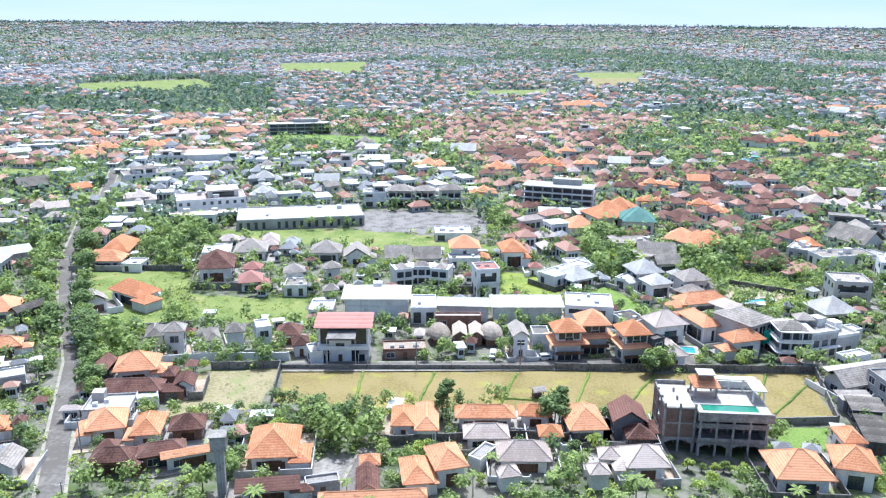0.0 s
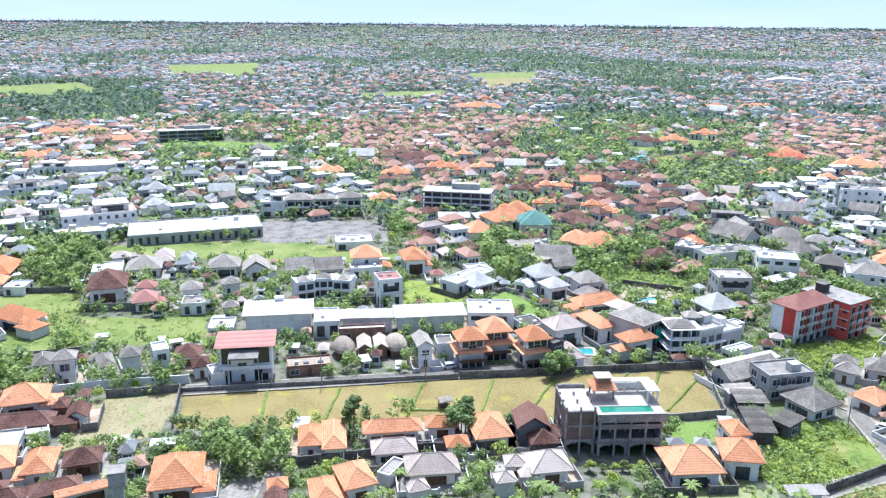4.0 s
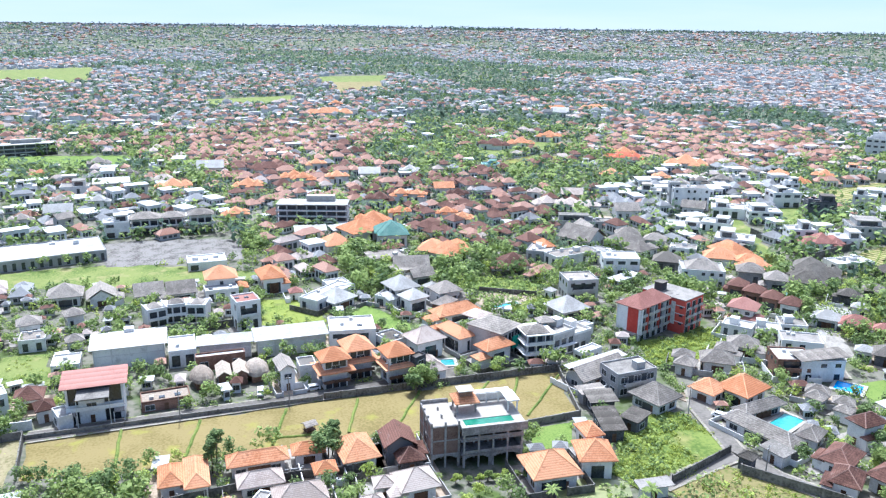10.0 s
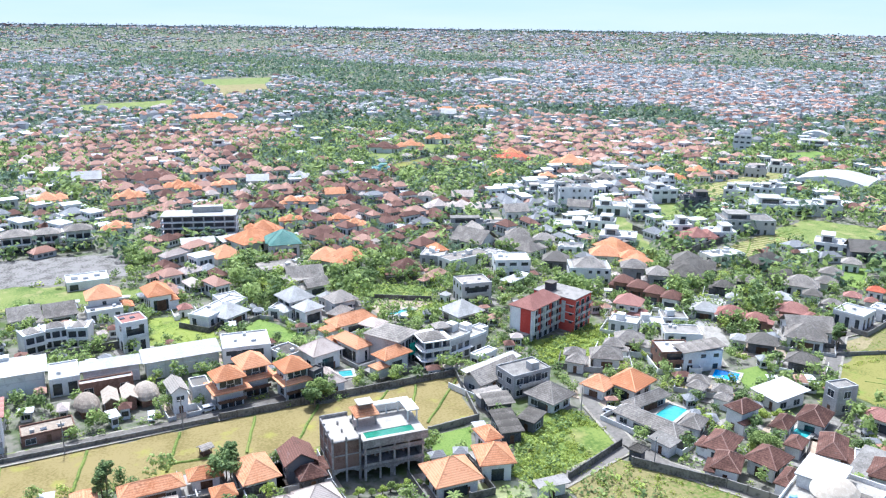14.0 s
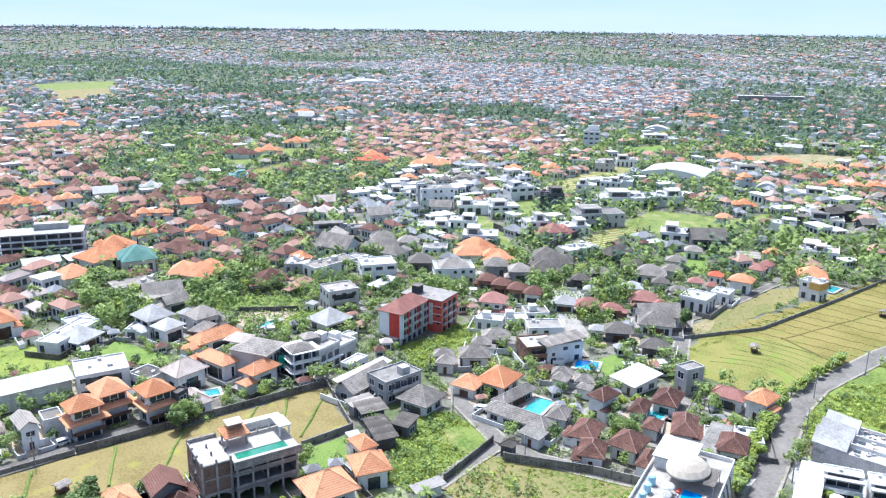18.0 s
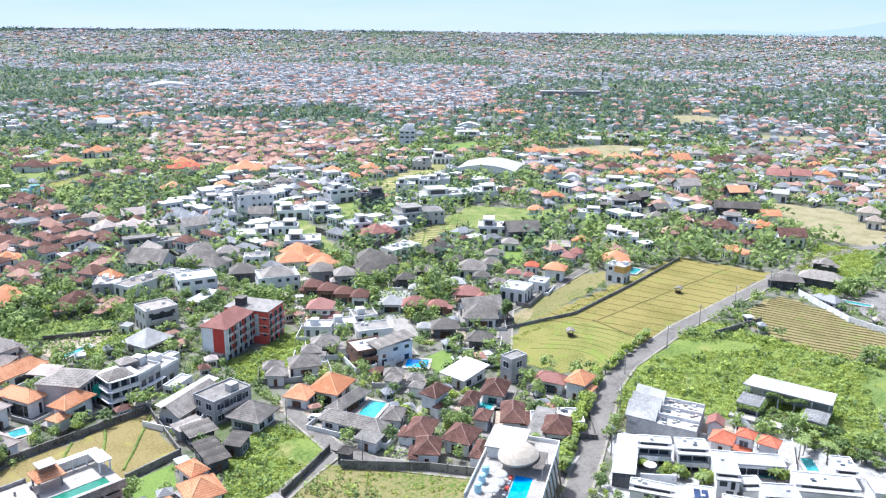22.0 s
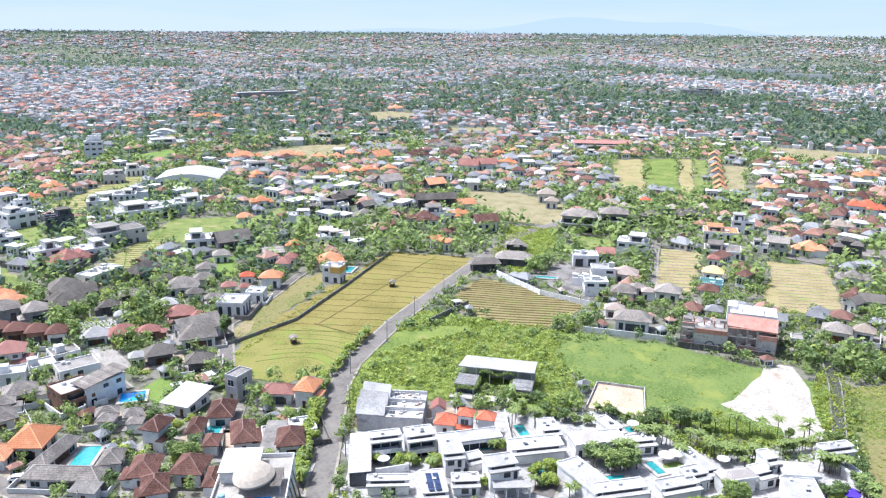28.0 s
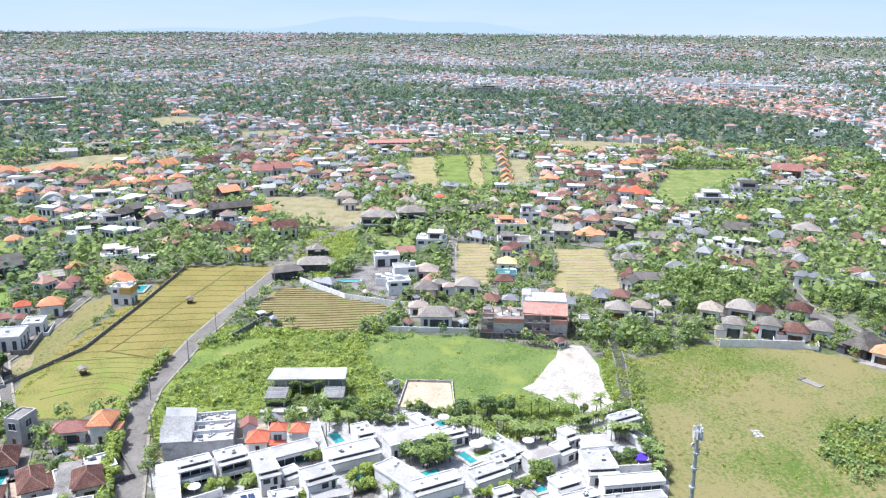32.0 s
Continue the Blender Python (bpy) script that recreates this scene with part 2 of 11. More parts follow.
GROUNDS = {
    "rice_ripe": material("ripe_rice", (0.152, 0.122, 0.043), (0.217, 0.172, 0.072), 0.95, 0.09, 1.6, 0.5, 0, (0.24, 0.23, 0.05, 1.8, 0.58), per="none"),
    "rice_gold": material("golden_rice", (0.14, 0.122, 0.033), (0.205, 0.17, 0.055), 0.95, 0.06, 1.2, 0.5, 0, (0.16, 0.17, 0.04, 1.8, 0.58), per="none"),
    "rice_green": material("green_rice", (0.12, 0.125, 0.03), (0.2, 0.185, 0.055), 0.95, 0.09, 1.6, 0.5, 0, (0.15, 0.2, 0.035, 1.8, 0.55), per="none"),
    "dry_grass": material("dry_grass", (0.155, 0.14, 0.066), (0.255, 0.218, 0.125), 0.95, 0.12, 1.4, 0.5, 0, (0.19, 0.195, 0.085, 1.3, 0.55), per="none"),
    "grass_bright": material("bright_grass", (0.08, 0.122, 0.028), (0.17, 0.195, 0.06), 0.95, 0.1, 1.4, 0.6, 0, (0.25, 0.225, 0.1, 1.4, 0.56), per="none"),
    "lawn": material("lawn", (0.09, 0.145, 0.03), (0.15, 0.205, 0.05), 0.95, 0.15, 2, 0.4, per="none"),
    "wild_green": material("wild_grass", (0.08, 0.12, 0.026), (0.155, 0.192, 0.046), 0.95, 0.1, 1.2, 0.6, 0, (0.22, 0.21, 0.075, 1.4, 0.58), per="none"),
    "weeds": material("low_weeds", (0.072, 0.113, 0.027), (0.13, 0.17, 0.048), 0.95, 0.07, 1.2, 0.6, 0, (0.18, 0.205, 0.05, 1.4, 0.54), per="none"),
    "meadow": material("patchy_meadow", (0.078, 0.118, 0.02), (0.19, 0.164, 0.07), 0.95, 0.035, 1.1, 0.6, 0, (0.085, 0.09, 0.035, 9, 0.6), per="none"),
    "sand": material("white_sand", (0.265, 0.238, 0.193), (0.385, 0.356, 0.308), 0.95, 0.15, 1.5, 0.5, 0, (0.27, 0.215, 0.155, 1.0, 0.57), per="none"),
    "tan": material("tan_earth", (0.34, 0.25, 0.17), (0.43, 0.34, 0.245), 0.95, 0.15, 1.5, 0.3, per="none"),
    "soil": material("pale_soil", (0.26, 0.2, 0.14), (0.36, 0.29, 0.22), 0.95, 0.15, 1.5, 0.3, per="none"),
    "rubble": material("rubble_ground", (0.085, 0.077, 0.067), (0.2, 0.186, 0.168), 0.95, 0.2, 1.2, 0.8, per="none"),
    "ploughed": material("ploughed_soil", (0.155, 0.13, 0.055), (0.225, 0.185, 0.088), 0.95, 0.1, 1.2, 0.6, 0, (0.18, 0.2, 0.06, 1.4, 0.55), per="none"),
    "paddy_dry": material("dry_paddy", (0.19, 0.165, 0.07), (0.28, 0.235, 0.115), 0.95, 0.1, 1.2, 0.6, 0, (0.2, 0.22, 0.07, 1.4, 0.55), per="none"),
    "paving": PAVING,
    "fresh": material("fresh_grass", (0.105, 0.15, 0.028), (0.195, 0.225, 0.05), 0.95, 0.08, 1.2, 0.6, 0, (0.13, 0.15, 0.045, 1.6, 0.58), per="none"),
    "withered": material("withered_grass", (0.17, 0.15, 0.07), (0.26, 0.21, 0.12), 0.95, 0.1, 1.2, 0.6, 0, (0.15, 0.165, 0.05, 1.5, 0.55), per="none"),
    "pond": material("pond_scum", (0.15, 0.17, 0.06), (0.21, 0.22, 0.09), 0.35, 0.2, 1.5, 0.1, per="none"),
    "white_paving": material("white_paving", (0.22, 0.21, 0.195), (0.36, 0.348, 0.327), 0.85, 0.15, 2, 0.1, 0, (0.22, 0.21, 0.19, 2, 0.56), per="none"),
    "bund": material("bund_earth", (0.105, 0.092, 0.029), (0.155, 0.132, 0.048), 0.95, 0.2, 2, 0.4, per="none"),
}
GROUND_LABEL = {"rice_ripe": "field of ripe ochre rice", "rice_gold": "wide field of golden-green rice", "rice_green": "field of green-gold rice", "dry_grass": "lot of dry straw-coloured grass",
                "grass_bright": "bright green grass meadow", "lawn": "green mown lawn", "wild_green": "lot overgrown with wild green grass",
                "weeds": "field of low green weeds", "meadow": "patchy green and brown meadow", "sand": "patch of bare white sand",
                "tan": "walled yard of tan earth", "soil": "lot of bare pale soil", "rubble": "grey building lot strewn with rubble",
                "ploughed": "ploughed brown field", "paddy_dry": "harvested terraced paddy field", "paving": "pale paved yard", "white_paving": "white paved court of a villa estate", "bund": "earthen bund", "fresh": "fresh bright meadow grass", "withered": "withered brownish meadow grass", "pond": "shallow pond with pale green scum"}
EARTH = material("town_ground", (0.07, 0.085, 0.045), (0.165, 0.155, 0.125), 0.95, 0.06, 0.5, 0.4, 0, (0.075, 0.105, 0.03, 1.6, 0.52), per="none")
CANAL = material("canal_water", (0.04, 0.043, 0.034), (0.075, 0.075, 0.06), 0.6, 0.3, 2, 0.1, per="none")
VERGE = material("road_verge", (0.19, 0.168, 0.135), (0.29, 0.262, 0.22), 0.95, 0.3, 3, 0.3, 0, (0.14, 0.17, 0.05, 2, 0.54), per="none")
WATER = material("pool_water", (0.03, 0.2, 0.2), (0.06, 0.3, 0.29), 0.2, 0.6, 3, 0.05)

# ---- mesh helpers ----
class Solid:
    def __init__(self):
        self.v, self.f = [], []

    def poly(self, pts, faces):
        o = len(self.v)
        self.v += [tuple(p) for p in pts]
        self.f += [tuple(o + i for i in f) for f in faces]
        return self

    def box(self, x0, y0, z0, x1, y1, z1):
        return self.poly([(x0, y0, z0), (x1, y0, z0), (x1, y1, z0), (x0, y1, z0), (x0, y0, z1), (x1, y0, z1), (x1, y1, z1), (x0, y1, z1)],
                         [(3, 2, 1, 0), (4, 5, 6, 7), (0, 1, 5, 4), (1, 2, 6, 5), (2, 3, 7, 6), (3, 0, 4, 7)])

    def hip(self, w, d, z, rise, t=0.18, x=0.0, y=0.0, run=None):
        """A hipped roof over the rectangle w by d; the ridge runs along the longer side."""
        a, b = w / 2, d / 2
        r = max(abs(w - d) / 2, 0.12) if run is None else run
        top = [(x - r, y, z + t + rise), (x + r, y, z + t + rise)] if w >= d else [(x, y - r, z + t + rise), (x, y + r, z + t + rise)]
        lo = [(x - a, y - b, z), (x + a, y - b, z), (x + a, y + b, z), (x - a, y + b, z)]
        up = [(p[0], p[1], z + t) for p in lo]
        sides = [(0, 1, 5, 4), (1, 2, 6, 5), (2, 3, 7, 6), (3, 0, 4, 7), (3, 2, 1, 0)]
        if w >= d:
            sl = [(4, 5, 9, 8), (5, 6, 9), (6, 7, 8, 9), (7, 4, 8)]
        else:
            sl = [(4, 5, 8), (5, 6, 9, 8), (6, 7, 9), (7, 4, 8, 9)]
        return self.poly(lo + up + top, sides + sl)

    def gable(self, w, d, z, rise, t=0.18):
        a, b = w / 2, d / 2
        if w >= d:
            prof = [(-b, 0), (0, rise), (b, 0)]
            pts = [(s * a, p, z + q + o) for s in (-1, 1) for o in (0, t) for p, q in prof]
        else:
            prof = [(-a, 0), (0, rise), (a, 0)]
            pts = [(p, s * b, z + q + o) for s in (1, -1) for o in (0, t) for p, q in prof]
        return self.poly(pts, [(0, 6, 7, 1), (1, 7, 8, 2), (4, 10, 9, 3), (5, 11, 10, 4), (0, 3, 9, 6), (2, 8, 11, 5), (0, 1, 4, 3), (1, 2, 5, 4), (7, 6, 9, 10), (8, 7, 10, 11)])

    def tube(self, pts, radii, n=6):
        """A tapered tube along the points."""
        o = len(self.v)
        for p, r in zip(pts, radii):
            for k in range(n):
                c = 2 * math.pi * k / n
                self.v.append((p[0] + r * math.cos(c), p[1] + r * math.sin(c), p[2]))
        for s in range(len(pts) - 1):
            for k in range(n):
                k2 = (k + 1) % n
                self.f.append((o + s * n + k, o + s * n + k2, o + s * n + n + k2, o + s * n + n + k))
        self.f.append(tuple(o + (len(pts) - 1) * n + k for k in range(n)))
        return self

    def mesh(self, name, mat):
        me = bpy.data.meshes.new(name)
        me.from_pydata(self.v, [], self.f)
        me.materials.append(mat)
        me.update()
        return me


def part(name, solid, mat, parent=None, label="", m=None):
    ob = new(name, solid if isinstance(solid, bpy.types.Mesh) else solid.mesh(name, mat))
    if parent:
        ob.parent = parent
    if m is not None:
        ob.matrix_basis = m
    if label:
        ob["label"] = label
    return ob


def thing(name, x, y, rot, label, category, group="", z=0.0):
    ob = new(name)
    ob.matrix_basis = pose(x, y, z, 0, 0, rot)
    return tagged(ob, label, category, group)


CELL, X0, Y0, NX, NY = 2.0, -900.0, -700.0, 1000, 900
taken = np.zeros((NX, NY), bool)
built = np.zeros((NX, NY), bool)
GX, GY = np.meshgrid(X0 + CELL * (np.arange(NX) + 0.5), Y0 + CELL * (np.arange(NY) + 0.5), indexing="ij")


def claim(x, y, w, d, rot, pad=1.0):
    c, s = math.cos(radians(rot)), math.sin(radians(rot))
    r = 0.5 * math.hypot(w, d) + 2 * pad + CELL
    i0, i1, j0, j1 = (max(0, int((q - o) / CELL)) for q, o in ((x - r, X0), (x + r, X0), (y - r, Y0), (y + r, Y0)))
    win = np.s_[i0:i1 + 1, j0:j1 + 1]
    u, v = (GX[win] - x) * c + (GY[win] - y) * s, -(GX[win] - x) * s + (GY[win] - y) * c
    hit = (abs(u) < w / 2 + pad) & (abs(v) < d / 2 + pad)
    taken[win] |= hit
    built[win] |= hit


def inside(px, py, pts):
    hit = np.zeros(np.shape(px), bool)
    for (xa, ya), (xb, yb) in zip(pts, pts[1:] + pts[:1]):
        cross = ((ya > py) != (yb > py))
        hit ^= cross & (px < (xb - xa) * (py - ya) / ((yb - ya) or 1e-9) + xa)
    return hit


# ---- ground ----
def rise_far(r):
    s = np.clip((r - 2200) / 2200, 0, 1)
    return 66 * s * s * (3 - 2 * s)


def build_ground():
    radii = [0] + [12 * 1.18 ** i for i in range(36)]
    radii = [r for r in radii if r < 4400] + [4430]
    n = 96
    v, f = [(0, 0, 0)], []
    for r in radii[1:]:
        for k in range(n):
            c = 2 * math.pi * k / n
            v.append((r * math.sin(c), r * math.cos(c), float(rise_far(r))))
    for k in range(n):
        f.append((0, 1 + (k + 1) % n, 1 + k))
    for s in range(len(radii) - 2):
        for k in range(n):
            a, b = 1 + s * n + k, 1 + s * n + (k + 1) % n
            f.append((a, b, b + n, a + n))
    so = Solid()
    so.v, so.f = v, f
    tagged(part("ground", so, EARTH), "mixed green and earthen ground of a low town", "ground", kind="structure")


build_ground()


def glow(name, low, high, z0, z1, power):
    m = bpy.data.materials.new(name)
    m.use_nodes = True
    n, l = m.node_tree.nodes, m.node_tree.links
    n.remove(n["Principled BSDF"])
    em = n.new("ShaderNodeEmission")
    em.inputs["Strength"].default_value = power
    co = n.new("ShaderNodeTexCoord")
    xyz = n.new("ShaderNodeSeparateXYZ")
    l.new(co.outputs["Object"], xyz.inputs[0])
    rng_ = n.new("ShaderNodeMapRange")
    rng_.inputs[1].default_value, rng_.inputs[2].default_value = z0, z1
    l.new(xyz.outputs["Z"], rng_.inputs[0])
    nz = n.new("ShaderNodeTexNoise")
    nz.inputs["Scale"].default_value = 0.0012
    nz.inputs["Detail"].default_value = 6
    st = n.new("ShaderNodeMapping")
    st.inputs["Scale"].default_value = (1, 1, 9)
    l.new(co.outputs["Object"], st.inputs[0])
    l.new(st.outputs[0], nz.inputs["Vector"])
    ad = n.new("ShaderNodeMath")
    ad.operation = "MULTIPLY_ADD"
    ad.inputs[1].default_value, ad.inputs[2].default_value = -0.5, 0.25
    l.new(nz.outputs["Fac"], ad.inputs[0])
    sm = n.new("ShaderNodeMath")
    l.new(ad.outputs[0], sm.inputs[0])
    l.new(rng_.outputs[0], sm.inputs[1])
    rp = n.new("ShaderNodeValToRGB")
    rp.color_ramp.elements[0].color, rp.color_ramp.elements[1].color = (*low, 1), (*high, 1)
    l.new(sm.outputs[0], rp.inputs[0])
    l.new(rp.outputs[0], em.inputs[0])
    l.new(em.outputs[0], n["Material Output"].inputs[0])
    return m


def build_backdrop():
    """Pale sky over the horizon and a faint far mountain, at the edge of the plain."""
    n, so, hill = 120, Solid(), Solid()
    for k in range(n):
        c = 2 * math.pi * k / n
        so.v += [(4480 * math.sin(c), 4480 * math.cos(c), 20), (4480 * math.sin(c), 4480 * math.cos(c), 900)]
    so.f = [(2 * k, 2 * ((k + 1) % n), 2 * ((k + 1) % n) + 1, 2 * k + 1) for k in range(n)]
    tagged(part("backdrop", so, glow("pale_sky", (0.86, 0.93, 0.95), (0.5, 0.75, 0.86), 60, 620, 0.5)), "pale hazy tropical sky over the horizon", "sky", kind="structure")
    m = 90
    for i in range(m + 1):
        az = radians(60 + 62 * i / m)
        u = math.degrees(az)
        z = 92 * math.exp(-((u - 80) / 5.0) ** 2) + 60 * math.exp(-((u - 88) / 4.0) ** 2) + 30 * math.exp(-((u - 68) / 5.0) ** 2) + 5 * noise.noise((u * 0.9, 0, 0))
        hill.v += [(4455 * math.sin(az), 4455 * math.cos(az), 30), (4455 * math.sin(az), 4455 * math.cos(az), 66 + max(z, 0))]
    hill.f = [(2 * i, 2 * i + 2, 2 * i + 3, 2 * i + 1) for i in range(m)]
    # the mountain is self-lit, with haze put into its pale glow
    tagged(part("mountain", hill, glow("hazed_mountain_glow", (0.74, 0.87, 0.92), (0.7, 0.85, 0.91), 40, 200, 0.49)), "faint blue mountain far beyond the town", "mountain", kind="structure")


build_backdrop()
area_count = 0
AREAS = {}


def area(name, kind, pts):
    """A flat field or lot laid a little above the ground."""
    global area_count
    area_count += 1
    bm = bmesh.new()
    z = 0.06 + 0.004 * area_count
    edge = []
    for (xa, ya), (xb, yb) in zip(pts, pts[1:] + pts[:1]):
        n = max(1, int(math.dist((xa, ya), (xb, yb)) / 3))
        for i in range(n):
            x, y = xa + (xb - xa) * i / n, ya + (yb - ya) * i / n
            k = min(3.0, n * 0.3) * (0.0 if kind in ("tan", "paving", "lawn") else 1.0)
            edge.append((x + k * noise.noise((x * 0.16, y * 0.16, 0.3)), y + k * noise.noise((x * 0.16, y * 0.16, 8.3))))
    vs = [bm.verts.new((x, y, z)) for x, y in edge]
    bm.faces.new(vs)
    bmesh.ops.triangulate(bm, faces=bm.faces[:])
    bmesh.ops.recalc_face_normals(bm, faces=bm.faces[:])
    if bm.faces[0].normal.z < 0:
        bmesh.ops.reverse_faces(bm, faces=bm.faces[:])
    me = bpy.data.meshes.new(name)
    bm.to_mesh(me)
    me.materials.append(GROUNDS[kind])
    ob = new(name, me)
    tagged(ob, GROUND_LABEL[kind], "field", kind="structure")
    AREAS[name] = (kind, pts)
    taken[inside(GX, GY, pts)] = True


def zone(name, pts):
    """A stretch of ground that only marks where wild plants grow."""
    AREAS[name] = ("zone", pts)


def lane(pts, width):
    """An asphalt lane along the points."""
    so = Solid()
    left, right = [], []
    for i, p in enumerate(pts):
        a, b = Vector(pts[max(i - 1, 0)]), Vector(pts[min(i + 1, len(pts) - 1)])
        n = (b - a).normalized()
        n = Vector((-n.y, n.x)) * width / 2
        left.append((p[0] + n.x, p[1] + n.y, 0.4))
        right.append((p[0] - n.x, p[1] - n.y, 0.4))
        if i:
            q = pts[i - 1]
            mx, my = (p[0] + q[0]) / 2, (p[1] + q[1]) / 2
            claim(mx, my, math.dist(p, q), width, math.degrees(math.atan2(p[1] - q[1], p[0] - q[0])), 0.6)
    k = len(pts)
    so.poly(left + right, [(i, k + i, k + i + 1, i + 1) for i in range(k - 1)])
    edge = Solid()
    for i in range(k - 1):
        for s in (left, right):
            o = right if s is left else left
            pts4 = []
            for j in (i, i + 1):
                n = Vector(s[j]) - Vector(o[j])
                n = n.normalized()
                v = Vector(s[j])
                pts4 += [(v.x - n.x * 0.1, v.y - n.y * 0.1, 0.36), (v.x + n.x * 0.7, v.y + n.y * 0.7, 0.34)]
            edge.poly(pts4, [(0, 1, 3, 2)] if s is right else [(0, 2, 3, 1)])
    tagged(part("road_verge", edge, VERGE), "dusty concrete verge along a lane", "verge", kind="structure")
    tagged(part("road", so, ASPHALT), "narrow grey asphalt lane with worn patches", "road", kind="structure")


def canal(pts, width):
    """A narrow channel of dark water between concrete banks."""
    rows = []
    for i, p in enumerate(pts):
        a, c = Vector(pts[max(i - 1, 0)]), Vector(pts[min(i + 1, len(pts) - 1)])
        n = (c - a).normalized()
        rows.append((Vector(p), Vector((-n.y, n.x))))
    so, bank = Solid(), Solid()
    hw = width / 2
    for (p, n), (q, m) in zip(rows, rows[1:]):
        so.poly([(*(p - n * hw), 0.42), (*(q - m * hw), 0.42), (*(q + m * hw), 0.42), (*(p + n * hw), 0.42)], [(0, 1, 2, 3)])
        for s in (-1, 1):
            ring = [(*(u + k * s * o), z) for u, k in ((p, n), (q, m)) for o, z in ((hw, 0.0), (hw, 0.62), (hw + 0.35, 0.62), (hw + 0.35, 0.0))]
            bank.poly(ring, [(0, 4, 5, 1), (1, 5, 6, 2), (2, 6, 7, 3)])
    tagged(part("canal_water", so, CANAL), "narrow canal of dark still water", "water", kind="structure")
    tagged(part("canal_bank", bank, WALLSTONE), "low grey concrete banks of a canal", "bank", kind="structure")
    for (p, n), (q, m) in zip(rows, rows[1:]):
        mid, u = (p + q) / 2, q - p
        claim(mid.x, mid.y, u.length, width, math.degrees(math.atan2(u.y, u.x)), 0.6)


def garden_wall(pts, t, h, stone=WALLSTONE):
    """A rendered boundary wall with a coping, one panel for each stretch."""
    (xa, ya) = pts[0]
    ob = thing("boundary_wall", xa, ya, 0, "weathered grey rendered boundary wall with coping" if stone is WALLSTONE else "white rendered boundary wall with piers", "wall")
    ob["kind"] = "structure"
    for (x0, y0), (x1, y1) in zip(pts, pts[1:]):
        ln = math.dist((x0, y0), (x1, y1))
        an = math.degrees(math.atan2(y1 - y0, x1 - x0))
        m = pose(x0 - xa, y0 - ya, 0, 0, 0, an)
        part("panel", Solid().box(0, -t / 2, 0, ln, t / 2, h), stone, ob, m=m)
        so = Solid()
        n = max(1, int(ln / 4))
        for i in range(n + 1):
            so.box(ln * i / n - 0.2, -t / 2 - 0.06, 0, ln * i / n + 0.2, t / 2 + 0.06, h + 0.12)
        part("pier", so, stone, ob, m=m)
        claim((x0 + x1) / 2, (y0 + y1) / 2, ln, t, an, 0.5)


# ---- houses ----
WINDOW_MESH, PANE_MESH = {}, {}


def window_meshes(w, h):
    key = (round(w, 1), round(h, 1))
    if key not in WINDOW_MESH:
        a = w / 2
        so = Solid().box(-a, -0.07, 0, -a + 0.09, 0.02, h).box(a - 0.09, -0.07, 0, a, 0.02, h).box(-a, -0.07, h - 0.09, a, 0.02, h).box(-a - 0.08, -0.12, -0.08, a + 0.08, 0.02, 0.02).box(-0.03, -0.06, 0, 0.03, 0.02, h)
        WINDOW_MESH[key] = so.mesh("window", FRAME)
        PANE_MESH[key] = Solid().box(-a + 0.05, -0.03, 0.03, a - 0.05, 0.015, h - 0.05).mesh("pane", GLASS)
    return WINDOW_MESH[key], PANE_MESH[key]


def add_windows(ob, w, d, h, storeys, near, seed):
    rg = random.Random(seed)
    fl = h / storeys
    faces = [(0, -d / 2, 0, w)]
    if near:
        faces += [(w / 2, 0, 90, d), (-w / 2, 0, -90, d)]
    for fx, fy, an, ln in faces:
        n = min(int(ln / 3.4), 5 if near else 4)
        ww, wh = min(2.3, max(0.9, ln / max(n, 1) * 0.6)), min(2.0, fl * 0.55)
        wm, pm = window_meshes(ww, wh)
        for s in range(storeys):
            for i in range(n):
                u = ln * ((i + 0.5) / n - 0.5)
                base = pose(fx, fy, 0, 0, 0, an) @ pose(u, 0, s * fl + fl * 0.2)
                if s == 0 and an == 0 and i == n // 2:
                    part("door", Solid().box(-0.5, -0.06, 0, 0.5, 0.03, min(2.1, fl * 0.75)), TIMBER, ob, m=pose(fx + u, fy, 0.02))
                    continue
                wi = part("window", wm, None, ob, m=base)
                part("pane", pm, None, wi)


def straw_dome(a, b, z, h):
    """A thick rounded thatch dome over an oval plan."""
    so, n = Solid(), 22
    rings = [(0.98, -0.08), (1.03, 0.0), (0.96, 0.26), (0.82, 0.52), (0.61, 0.76), (0.37, 0.93), (0.15, 1.03), (0.03, 1.08)]
    for f, q in rings:
        for k in range(n):
            c = 2 * math.pi * k / n
            g = f * (1 + 0.03 * math.sin(5 * c + 3 * q))
            so.v.append((a * g * math.cos(c), b * g * math.sin(c), z + h * q))
    for s in range(len(rings) - 1):
        for k in range(n):
            so.f.append((s * n + k, s * n + (k + 1) % n, s * n + n + (k + 1) % n, s * n + n + k))
    so.f.append(tuple((len(rings) - 1) * n + k for k in range(n)))
    so.f.append(tuple(range(n))[::-1])
    return so


